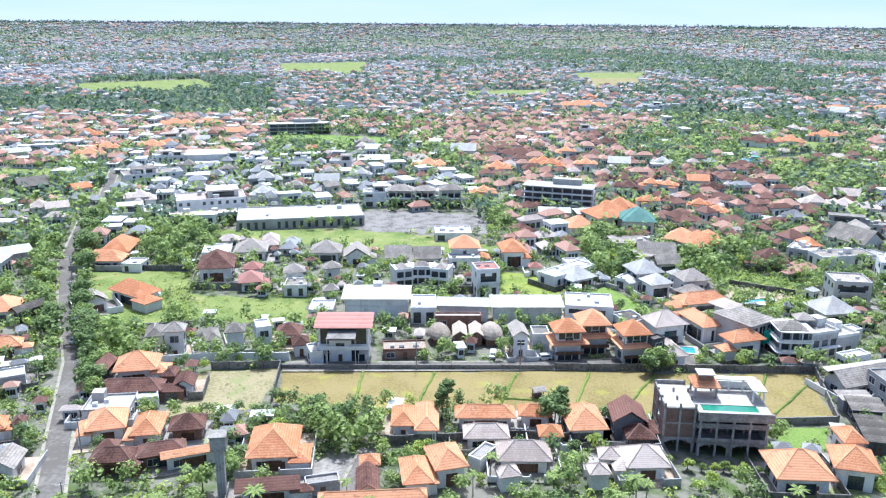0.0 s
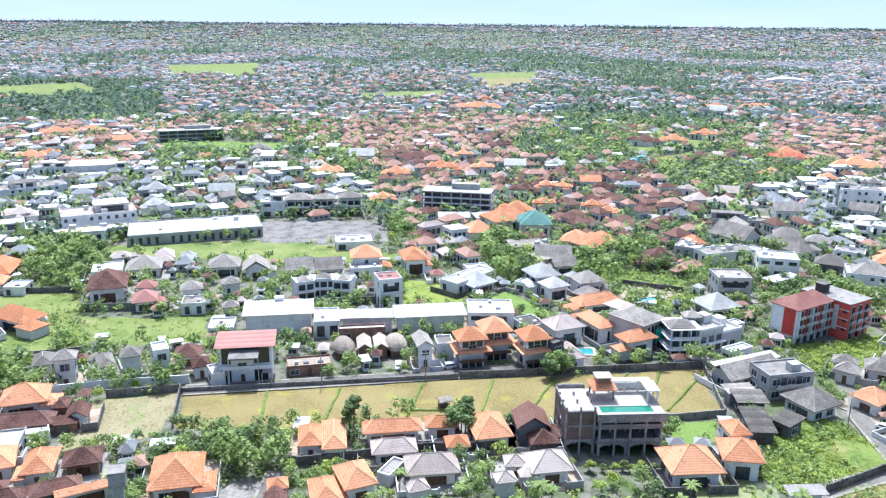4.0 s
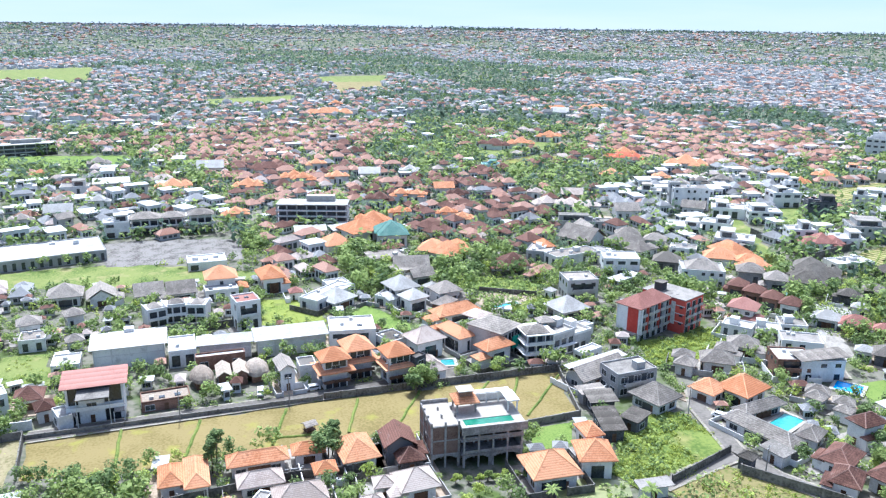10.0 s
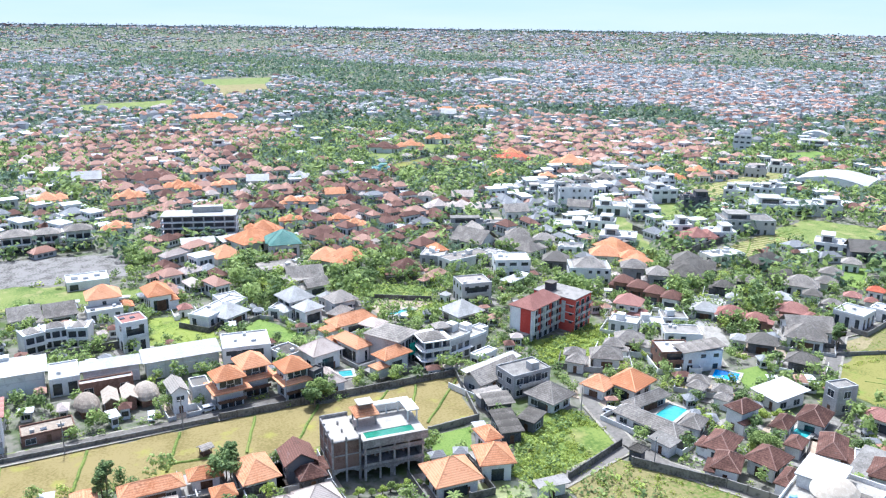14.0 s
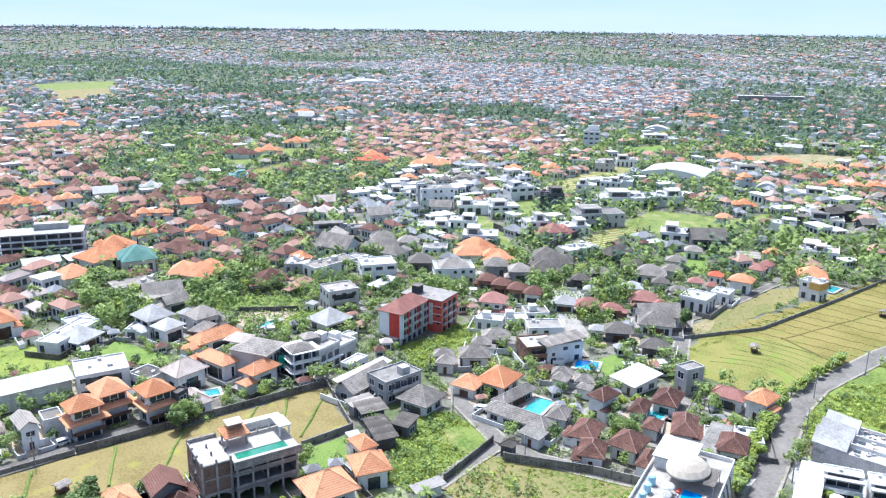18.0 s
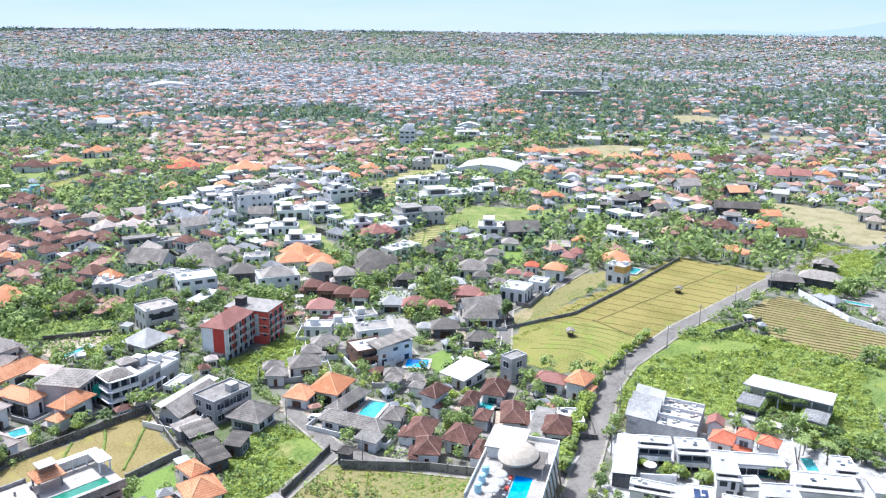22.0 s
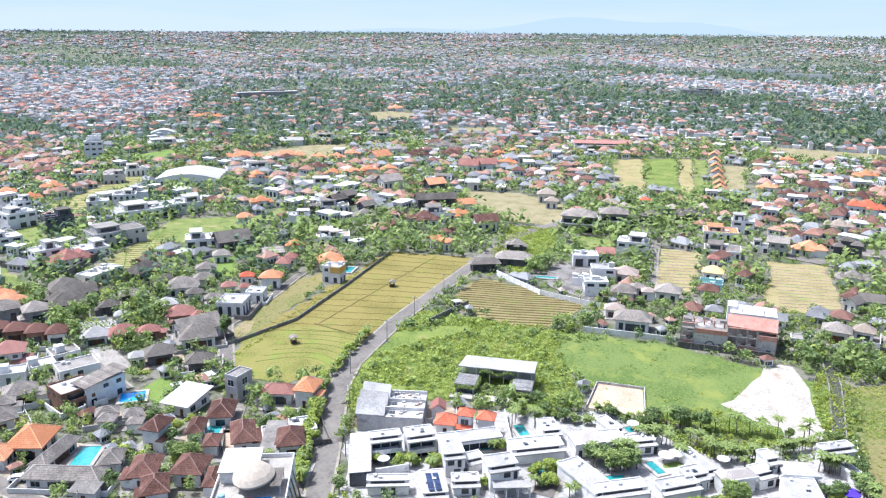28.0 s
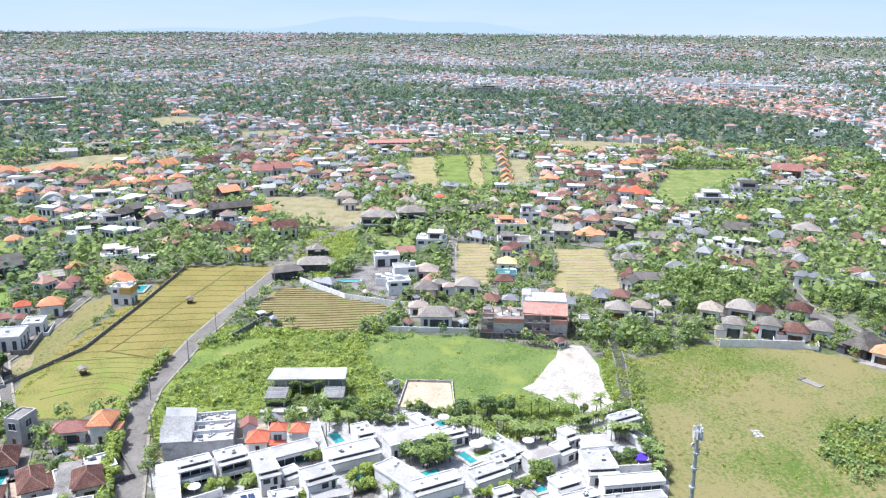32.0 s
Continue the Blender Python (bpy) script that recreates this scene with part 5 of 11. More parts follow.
house(127.8, 235.1, 11.1, 9.6, -8, 8.1, "fgc")
house(118.2, 271.2, 12.0, 11.6, -15, 3.2, "hb")
house(78.7, 278.3, 14.0, 11.2, -7, 3.2, "ggd")
house(79.1, 265.6, 9.4, 7.3, 9, 3.4, "gg")
house(72.5, 333.9, 19.5, 15.6, 20, 4.4, "how")
house(57.1, 317.5, 12.1, 12.0, 11, 3.4, "ho")
house(42.6, 253.6, 20.9, 7.5, 42, 4.6, "fww")
house(44.6, 250.0, 11.2, 10.3, 33, 3.1, "pw")
house(62.5, 246.3, 8.3, 6.6, -43, 3.8, "fww")
house(4.6, 307.6, 14.4, 10.6, 2, 3.5, "fww")
house(8.0, 266.4, 10.9, 6.3, 5, 4.9, "fww")
house(47.2, 261.9, 8.1, 8.5, 11, 4.5, "fww")
house(78.8, 294.7, 14.1, 7.6, 25, 3.4, "fgw")
# houses seen from the middle
house(53.0, 207.8, 6.7, 8.1, 21, 5.0, "fdw")
house(61.5, 202.7, 10.5, 8.8, 15, 5.5, "hkw")
house(71.9, 205.4, 12.8, 6.2, -73, 5.0, "ho")
house(79.0, 191.9, 10.4, 6.3, 17, 5.2, "ho")
house(100.9, 173.2, 18.0, 8.4, 19, 3.0, "ggc")
house(103.3, 177.3, 20.7, 3.9, 16, 3.5, "sw")
house(94.2, 158.1, 7.6, 6.2, -9, 3.1, "sdd")
house(89.9, 146.5, 5.9, 10.2, -11, 3.2, "sdd")
house(97.2, 146.7, 5.2, 6.2, -63, 3.2, "sdd")
house(93.7, 162.2, 7.6, 4.5, 1, 3.2, "sgc")
house(106.7, 166.3, 12.2, 8.2, 5, 6.7, "fcc")
house(108.0, 155.2, 10.0, 9.7, -71, 3.2, "hgw")
house(123.6, 154.9, 7.6, 7.8, -67, 3.1, "ho")
house(131.9, 152.1, 9.7, 11.0, -70, 3.5, "ho")
house(127.2, 170.1, 5.9, 5.5, -48, 3.2, "pg")
house(164.1, 130.8, 9.3, 11.9, -91, 3.3, "sww")
house(174.8, 121.2, 4.4, 6.4, -98, 7.8, "fcc")
house(175.7, 108.8, 9.5, 5.8, -74, 3.6, "hr")
house(178.1, 101.0, 6.5, 8.3, -82, 5.2, "ho")
house(122.5, 133.2, 18.5, 5.9, -73, 2.8, "hg")
house(129.7, 142.9, 14.4, 4.9, 10, 2.8, "hg")
house(131.6, 127.8, 5.4, 7.1, -60, 3.1, "hg")
house(119.3, 124.2, 6.4, 4.5, -77, 3.0, "scw")
house(111.2, 123.9, 3.7, 3.4, -62, 2.9, "pdd")
house(85.6, 120.4, 7.7, 3.2, -4, 3.0, "scw")
house(146.8, 142.7, 5.0, 4.7, -67, 3.1, "pg")
house(148.4, 135.1, 4.4, 4.0, -66, 2.8, "pg")
house(144.7, 125.2, 5.7, 7.7, -84, 5.7, "hb")
house(130.7, 117.6, 6.9, 9.9, -63, 3.2, "hb")
house(125.0, 110.3, 6.4, 8.3, -53, 3.4, "hb")
house(134.4, 107.6, 7.8, 8.8, -74, 3.6, "hb")
house(131.9, 99.9, 3.9, 8.5, -67, 3.5, "hb")
house(150.8, 118.0, 4.5, 8.3, -66, 3.4, "hb")
house(161.4, 117.7, 7.1, 10.0, -65, 3.0, "hb")
house(152.4, 105.4, 6.4, 11.6, -55, 3.2, "hb")
house(146.3, 110.3, 4.3, 6.0, -66, 3.1, "hb")
house(152.0, 96.5, 5.0, 13.7, -69, 3.2, "scw")
house(153.0, 92.2, 6.9, 9.4, -60, 4.0, "hb")
house(155.9, 98.0, 7.1, 5.6, -54, 3.6, "fww")
house(161.1, 93.4, 6.3, 7.5, -51, 3.6, "fww")
house(211.8, 262.3, 14.9, 11.6, -83, 3.5, "ho")
house(206.2, 240.4, 11.5, 10.5, -70, 3.5, "po")
house(157.3, 274.4, 9.7, 11.3, -65, 4.3, "fcc")
house(162.0, 297.5, 16.9, 14.6, -61, 3.7, "gg")
# houses seen from the east side
house(176.2, 54.2, 4.5, 4.1, -84, 6.0, "paw")
house(178.0, 49.2, 4.9, 4.6, -84, 5.0, "paw")
house(175.8, 59.5, 5.8, 5.9, -79, 3.2, "ha")
house(182.7, 64.0, 4.3, 4.8, -72, 3.2, "gr")
house(253.8, -122.4, 9.1, 13.4, -139, 3.7, "hdd")
house(246.7, -125.4, 7.7, 7.2, -123, 3.7, "po")
house(296.2, 154.2, 11.8, 10.8, -58, 3.7, "po")
# houses seen from the inner middle
house(169.6, 307.4, 11.8, 15.2, -5, 3.4, "ggc")
house(177.9, 288.4, 13.6, 13.8, -65, 3.4, "hg")
house(176.5, 274.2, 8.8, 10.3, -70, 3.5, "hg")
house(182.3, 276.0, 6.3, 5.7, -77, 3.1, "pg")
house(218.6, 270.4, 10.6, 12.0, -70, 3.7, "fdd")
house(220.4, 225.3, 12.4, 15.5, -73, 3.5, "hdd")
# houses seen from between west and middle
house(227.1, 234.4, 11.8, 13.8, -50, 3.1, "hdd")
house(230.3, 225.3, 5.3, 10.6, -53, 3.2, "hdd")
house(78.2, 235.3, 5.8, 8.7, -53, 3.2, "hgb")
house(71.8, 293.3, 14.0, 8.1, 6, 3.4, "sgw")
house(77.1, 275.4, 16.8, 7.2, 10, 3.4, "sgw")
house(93.6, 298.0, 11.6, 12.5, -31, 3.5, "how")
house(118.2, 237.3, 3.6, 3.4, -61, 2.8, "pw")
house(115.9, 220.2, 11.9, 10.9, 12, 3.2, "pww")
house(110.3, 202.5, 11.2, 3.9, 18, 3.8, "fww")
house(249.5, 237.0, 16.9, 8.5, -6, 3.5, "fww")
house(256.8, 221.3, 16.1, 9.1, 2, 3.4, "hdd")

# houses beside the strip along the eastern rice
house(233.2, 161.6, 9.7, 10.0, -75, 5.6, "fww")
house(247.0, 160.8, 6.6, 7.3, -72, 4.7, "fww")
house(263.2, 163.8, 9.2, 7.3, -70, 4.9, "ho")
house(285.1, 170.9, 6.4, 6.4, -74, 3.8, "hr")
house(293.4, 172.1, 6.0, 6.4, -75, 3.8, "hr")
house(265.0, 176.4, 6.2, 4.9, -62, 3.1, "ha")
house(252.0, 176.3, 6.2, 4.9, -55, 2.9, "hr")
house(253.1, 169.7, 4.5, 4.5, -59, 2.9, "hr")
house(237.7, 173.4, 6.6, 5.3, -60, 3.0, "hg")
house(256.5, 191.2, 8.5, 6.8, -55, 3.1, "hg")
house(239.8, 183.4, 6.7, 5.4, -52, 3.1, "hd")
house(300.3, 185.2, 9.9, 7.9, -54, 3.3, "sgc")
house(313.3, 181.6, 9.1, 7.3, -54, 4.0, "ho")
house(331.6, 172.0, 11.0, 8.8, -68, 4.5, "fkw")
house(218.6, 173.5, 6.7, 5.3, -46, 3.0, "hr")
house(219.1, 166.4, 6.2, 4.9, -47, 3.0, "hr")
# houses round the eastern rice and beyond the weedy field
house(328.1, 79.8, 16.9, 8.2, -82, 3.6, "hgd")
house(315.7, 89.9, 14.0, 6.4, -64, 3.6, "hgd")
house(351.9, 84.6, 10.6, 8.5, -75, 3.6, "hgd")
house(300.7, 39.8, 9.1, 7.3, -74, 6.4, "fww")
house(319.4, 39.6, 9.6, 7.7, -75, 6.4, "fww")
house(340.0, 50.5, 11.2, 8.9, -74, 5.5, "fww")
house(347.5, 42.7, 8.8, 7.0, -79, 4.5, "grw")
house(311.1, 46.9, 7.1, 5.6, -86, 3.6, "fcw")
house(322.8, 30.5, 10.6, 8.5, -89, 3.6, "pk")
house(298.6, 28.5, 9.9, 7.9, -83, 3.6, "hgw")
house(304.9, 23.8, 6.4, 5.1, -89, 3.6, "pg")
house(301.2, 19.2, 5.9, 4.7, -80, 3.6, "pk")
house(303.4, 12.0, 10.4, 8.3, -91, 4.1, "pg")
house(267.6, 21.7, 13.4, 8.2, -87, 4.1, "hgw")
house(278.2, 29.4, 7.6, 6.1, -85, 3.1, "pk")
house(343.2, 122.6, 6.3, 5.1, -40, 4.1, "go")
house(340.6, 116.2, 6.8, 5.4, -91, 4.1, "go")
house(337.3, -4.1, 8.9, 7.1, -94, 3.6, "hy")
house(325.1, -3.6, 9.1, 7.3, -93, 3.1, "fee")
house(313.4, -2.9, 8.4, 6.7, -86, 3.1, "hbw")
house(358.2, -4.0, 5.8, 4.6, -93, 3.6, "hr")
house(319.9, -63.3, 13.9, 7.3, -91, 3.6, "gdw")
house(315.3, -54.5, 6.9, 6.4, -35, 3.6, "gdw")
house(350.5, -59.1, 14.1, 10.0, -102, 3.6, "hgw")
house(279.4, -44.7, 9.5, 7.6, -99, 4.5, "pg")
house(284.1, -53.8, 7.5, 6.0, -100, 3.6, "pt")
house(288.5, -63.9, 4.6, 4.5, -97, 3.1, "pt")
house(282.7, -79.2, 9.0, 7.2, -109, 4.1, "pt")
house(285.6, -91.1, 10.7, 8.5, -110, 4.1, "hgw")
house(264.8, -82.6, 8.1, 6.5, -101, 5.5, "hgw")
house(265.2, -94.9, 8.4, 6.8, -107, 5.5, "hgw")
house(262.1, -102.8, 8.7, 7.0, -107, 4.5, "hbw")
house(264.5, -111.7, 9.1, 7.3, -108, 4.5, "hgw")
house(283.9, -99.0, 7.3, 5.9, -106, 3.6, "hbw")
house(284.2, -111.8, 9.3, 7.5, -117, 4.5, "hbw")
house(381.4, -105.7, 16.1, 10.0, -105, 3.6, "fww")
house(363.9, -108.9, 9.2, 7.4, -113, 6.4, "fww")
house(366.3, -117.0, 12.8, 10.0, -112, 3.6, "hgw")
house(366.0, -126.8, 12.8, 10.0, -104, 3.6, "hgw")
house(369.0, -137.6, 11.3, 9.1, -113, 3.6, "hgw")
house(273.0, -33.1, 6.1, 4.9, -92, 2.7, "fcw")
house(267.6, 197.8, 8.8, 7.0, -57, 3.6, "pg")
house(246.0, 191.1, 9.0, 7.2, -49, 3.6, "hgw")
house(208.5, 159.7, 14.9, 10.9, -33, 4.1, "ggw")
house(286.9, 203.6, 7.9, 6.3, -53, 3.6, "hgw")
# houses between the hotel and the eastern rice
house(182.8, 219.6, 6.8, 7.3, -52, 5.0, "hbb")
house(183.8, 212.5, 6.7, 7.3, -53, 5.0, "hbb")
house(185.3, 205.2, 6.6, 7.3, -54, 5.0, "hbb")
house(187.0, 198.1, 6.9, 7.3, -55, 5.0, "hbw")
house(180.8, 238.2, 15.5, 11.8, -29, 6.4, "mww")
house(196.9, 231.1, 10.2, 8.2, -35, 5.5, "hgc")
house(199.6, 220.3, 8.8, 8.2, -37, 5.5, "hgc")
house(156.8, 256.9, 13.7, 10.9, -21, 7.3, "fww")
house(178.4, 257.1, 11.1, 8.9, -35, 3.6, "hdd")
house(168.0, 197.9, 9.4, 8.2, -50, 5.9, "hrw")
house(159.0, 188.6, 9.0, 6.4, -50, 4.5, "fww")
house(168.3, 186.0, 6.9, 6.4, -32, 3.6, "fww")
house(178.0, 187.2, 8.2, 7.3, -29, 3.6, "fcw")
house(155.3, 161.9, 10.0, 9.1, -22, 5.9, "fwb")
house(160.6, 157.0, 7.0, 13.6, -105, 6.2, "sgw")
house(171.2, 175.7, 11.5, 8.2, -32, 3.6, "fcw")
house(150.2, 145.7, 6.2, 4.9, -49, 2.7, "hgw")
house(151.8, 138.8, 5.4, 4.5, -46, 2.7, "hgw")
house(150.8, 176.0, 9.2, 7.4, -37, 3.6, "hgw")
house(144.0, 174.7, 6.3, 5.0, -46, 3.6, "hgw")
house(136.6, 169.0, 9.4, 7.5, -33, 3.6, "hgw")
house(128.9, 173.7, 6.4, 5.1, -39, 3.6, "hgw")
house(186.7, 157.8, 9.5, 7.6, -46, 3.6, "hdd")
house(203.3, 155.7, 12.4, 9.9, -50, 3.6, "hgw")
house(186.6, 142.8, 8.8, 7.0, -56, 3.3, "hdd")
house(182.4, 162.6, 5.5, 4.5, -48, 3.3, "hww")
house(197.0, 180.3, 9.9, 8.0, -51, 3.3, "hrb")
house(201.4, 173.5, 7.1, 5.7, -55, 3.3, "hrb")
house(218.9, 174.1, 10.2, 8.2, -53, 3.3, "hrb")
house(192.2, 187.3, 8.4, 6.8, -50, 3.3, "hww")
house(225.5, 185.2, 8.1, 6.5, -46, 3.3, "pww")
house(242.7, 201.5, 9.2, 7.3, -25, 4.5, "gdd")
house(244.5, 192.6, 12.4, 9.9, -55, 3.6, "hgw")
house(213.3, 219.2, 13.5, 10.0, -50, 3.6, "hdd")
house(225.8, 223.9, 10.3, 8.2, -48, 3.6, "hdd")
house(197.9, 209.3, 4.7, 4.5, -38, 2.4, "se")
house(211.5, 193.5, 5.5, 4.5, -46, 2.7, "hww")
house(228.6, 204.1, 8.1, 6.5, -50, 3.6, "hgd")
house(215.8, 202.7, 7.5, 6.0, -48, 3.6, "hdd")
# larger buildings of the town beyond the near streets
house(-109.8, 610.1, 47.2, 10.9, 14, 8.2, "qcd")
house(-168.9, 474.5, 12.3, 9.2, 16, 5.5, "fww")
house(-157.9, 474.6, 11.0, 8.2, 17, 5.5, "fww")
house(-141.2, 473.7, 25.8, 12.7, 13, 6.4, "sww")
house(-122.8, 468.8, 11.5, 8.6, 20, 5.5, "fww")
house(-111.2, 465.5, 11.4, 8.6, 16, 5.5, "fww")
house(-94.7, 463.7, 9.4, 7.0, 7, 5.5, "fww")
house(-83.4, 466.6, 10.8, 8.1, 10, 5.5, "fww")
house(-59.2, 467.4, 14.8, 11.1, 1, 4.5, "fcw")
house(-41.4, 476.6, 19.9, 12.7, 5, 3.6, "sww")
house(-154.3, 414.6, 29.8, 14.5, 28, 6.4, "fgw")
house(-104.0, 347.4, 29.6, 16.4, 20, 8.2, "fkw")
house(-102.3, 330.3, 28.0, 8.2, 20, 4.5, "fkc")
house(-139.2, 356.4, 14.5, 10.9, 19, 5.5, "hkw")
house(-133.6, 338.3, 21.1, 12.7, 23, 3.6, "fww")
house(-61.1, 332.7, 52.8, 23.6, 12, 4.5, "fwc")
house(-31.5, 364.8, 10.6, 8.0, 5, 7.3, "fww")
house(-19.5, 367.5, 13.3, 10.0, -1, 7.3, "bgw")
house(-7.9, 367.1, 11.2, 8.4, -2, 7.3, "bgw")
house(4.2, 365.3, 11.7, 8.8, 4, 8.2, "bgw")
house(-174.6, 334.5, 13.6, 10.2, 24, 5.5, "hkw")
house(-166.7, 333.5, 9.8, 7.3, 30, 5.5, "gkw")
house(-220.1, 515.9, 17.7, 12.7, 26, 3.6, "how")
house(-219.1, 487.7, 19.2, 12.7, 21, 3.6, "how")
house(-257.4, 575.0, 20.6, 12.7, 19, 3.6, "how")
house(-194.2, 526.7, 18.9, 12.7, 15, 3.6, "how")
house(-185.8, 535.7, 13.8, 10.4, 16, 3.6, "how")
house(-153.3, 585.5, 12.6, 9.5, 13, 4.5, "gow")
house(-183.6, 578.8, 14.9, 11.2, 22, 4.5, "hkw")
house(-165.5, 545.4, 9.8, 7.4, 16, 4.5, "gww")
house(-193.9, 551.6, 21.7, 12.7, 21, 5.5, "fgw")
house(-215.1, 637.3, 27.3, 12.7, 16, 3.6, "how")
house(-190.2, 645.9, 25.4, 12.7, 22, 3.6, "how")
house(-267.8, 491.3, 19.7, 12.7, 32, 3.6, "sww")
house(-204.1, 385.7, 15.3, 11.5, 48, 4.5, "gdd")
house(-176.9, 378.5, 9.9, 7.4, 55, 4.5, "gow")
house(-144.8, 446.4, 12.9, 9.7, 14, 4.5, "hgw")
house(-119.2, 435.2, 11.3, 8.5, 18, 4.5, "hgw")
house(-93.3, 410.5, 17.7, 12.7, 15, 4.5, "hww")
house(-99.3, 445.7, 14.4, 10.8, 10, 4.5, "hgw")
house(-59.4, 403.3, 13.1, 9.8, 3, 4.5, "gww")
house(-61.5, 430.0, 12.4, 9.3, 10, 4.5, "hgw")
house(-43.8, 424.4, 12.3, 9.2, -0, 4.5, "hww")
house(-54.6, 379.1, 8.8, 6.6, 38, 6.4, "ggc")
house(-86.1, 373.4, 13.5, 10.1, 17, 4.5, "hww")
house(-73.4, 391.1, 11.3, 8.5, 12, 4.5, "hgw")
house(-82.4, 509.7, 11.0, 8.3, 10, 4.5, "how")
house(-33.3, 501.2, 10.8, 8.1, 3, 4.5, "hgw")
house(-53.7, 543.6, 15.6, 11.7, 9, 4.5, "hgw")
house(-7.9, 457.7, 20.4, 12.7, 2, 3.6, "how")
house(-17.6, 519.3, 9.7, 7.3, 7, 5.5, "fww")
house(55.2, 363.3, 33.1, 12.7, -17, 10.9, "qcw")
house(50.2, 341.0, 14.5, 8.2, -4, 3.6, "sww")
house(65.5, 340.0, 14.0, 8.2, 10, 3.6, "sww")
house(138.7, 789.8, 47.3, 18.2, -13, 5.5, "how")
house(158.4, 859.7, 16.0, 12.0, -5, 8.2, "how")
house(207.0, 787.1, 21.4, 12.7, -17, 7.3, "fww")
house(135.4, 411.8, 11.9, 8.9, -8, 4.5, "gow")
house(177.6, 366.6, 16.0, 12.0, -6, 3.6, "hkw")
house(187.7, 359.8, 15.2, 11.4, -38, 3.6, "hkw")
house(195.2, 353.8, 12.9, 9.7, -35, 3.6, "hkw")
house(182.9, 391.1, 11.4, 8.5, -30, 3.6, "hkw")
house(199.7, 381.7, 12.2, 9.2, -23, 3.6, "gkw")
house(371.3, 746.0, 14.9, 11.2, -28, 5.5, "gww")
house(105.5, 464.9, 13.4, 10.1, -15, 4.5, "gww")
house(133.3, 474.1, 15.0, 11.3, -20, 3.6, "hww")
house(191.7, 483.2, 11.8, 8.9, -16, 3.6, "fee")
house(49.5, 496.9, 25.0, 12.7, -8, 4.5, "hbw")
house(20.4, 378.7, 13.7, 10.3, -6, 4.5, "how")
house(31.9, 447.3, 17.7, 12.7, -10, 4.5, "how")
house(63.8, 454.8, 15.1, 11.3, -11, 5.5, "how")
house(83.7, 455.4, 14.4, 10.8, -8, 5.5, "how")
house(78.9, 501.3, 13.7, 10.3, -13, 5.5, "how")
house(93.7, 389.6, 15.5, 11.6, -8, 5.5, "hbw")
house(107.3, 398.4, 12.7, 9.5, -11, 5.5, "how")
house(114.9, 394.1, 11.4, 8.6, -22, 5.5, "how")
house(81.1, 350.8, 17.8, 12.7, -17, 4.5, "how")
house(96.7, 361.5, 11.6, 8.7, -9, 4.5, "how")
house(82.2, 322.4, 14.6, 10.9, -11, 5.5, "hew")
house(118.7, 355.4, 11.4, 8.5, -18, 4.5, "how")
house(123.8, 346.8, 11.1, 8.4, -22, 3.6, "how")
house(139.8, 399.5, 12.7, 9.6, -17, 3.6, "hbw")
house(60.6, 469.8, 16.9, 12.7, -5, 3.6, "how")
house(115.0, 555.5, 17.5, 12.7, -13, 3.6, "hbw")
house(113.7, 616.7, 13.3, 10.0, -6, 5.5, "fgw")
house(13.9, 507.8, 16.4, 12.3, -2, 4.5, "gww")
house(394.1, 795.7, 34.1, 12.7, -24, 3.6, "how")
house(441.2, 799.1, 34.2, 12.7, -23, 3.6, "how")
house(225.0, 561.0, 24.1, 12.7, -23, 4.5, "hbw")
house(247.7, 562.1, 22.2, 12.7, -24, 4.5, "how")
house(284.1, 588.4, 21.1, 12.7, -32, 5.5, "how")
house(250.9, 347.7, 18.3, 10.9, -21, 11.8, "fcw")
house(244.6, 352.6, 5.5, 4.5, -20, 13.6, "fwc")
house(304.6, 339.4, 15.1, 11.3, -17, 8.2, "fww")
house(318.4, 350.7, 8.5, 6.4, -17, 10.0, "fww")
house(303.2, 311.4, 13.7, 9.1, -29, 9.1, "fdd")
house(296.5, 269.9, 24.6, 14.5, -28, 7.3, "fcc")
house(259.8, 263.5, 18.2, 12.7, -20, 3.6, "hrw")
house(257.3, 273.7, 11.5, 8.6, -23, 7.3, "fww")
house(274.5, 264.8, 14.0, 10.5, -26, 4.5, "fww")
house(341.9, 320.9, 11.3, 8.5, -49, 8.2, "fww")
house(362.2, 319.8, 12.8, 9.6, -53, 8.2, "fww")
house(373.6, 319.4, 10.3, 7.7, -53, 7.3, "fww")
house(346.8, 294.0, 32.0, 16.4, -35, 5.5, "fww")
house(364.1, 280.3, 17.0, 12.7, -37, 6.4, "fww")
house(204.1, 332.7, 13.0, 9.7, -12, 5.5, "ggw")
house(243.7, 332.8, 12.3, 9.3, -42, 4.5, "ggw")
house(260.1, 325.7, 17.6, 12.7, -34, 5.5, "fww")
house(268.7, 311.4, 15.5, 11.6, -26, 6.4, "fww")
house(226.2, 277.4, 16.2, 12.1, -42, 4.5, "fww")
house(241.2, 370.0, 12.7, 9.5, -33, 6.4, "fgw")
house(299.9, 385.7, 14.4, 10.8, -35, 6.4, "hgw")
house(284.8, 385.1, 12.2, 9.1, -31, 6.4, "hgw")
house(269.6, 383.7, 12.0, 9.0, -33, 6.4, "hgw")
house(314.8, 388.5, 11.9, 8.9, -36, 6.4, "fgw")
house(335.9, 403.8, 11.0, 8.2, -44, 6.4, "hgw")
house(316.7, 445.9, 28.4, 18.2, -31, 5.5, "how")
house(177.4, 326.1, 28.2, 7.3, -21, 3.6, "fcc")
house(167.9, 307.2, 13.3, 10.0, -21, 3.6, "fcw")
house(418.4, 376.6, 13.4, 10.0, -51, 6.4, "fgc")
house(447.2, 381.8, 15.3, 11.5, -45, 5.5, "fgw")
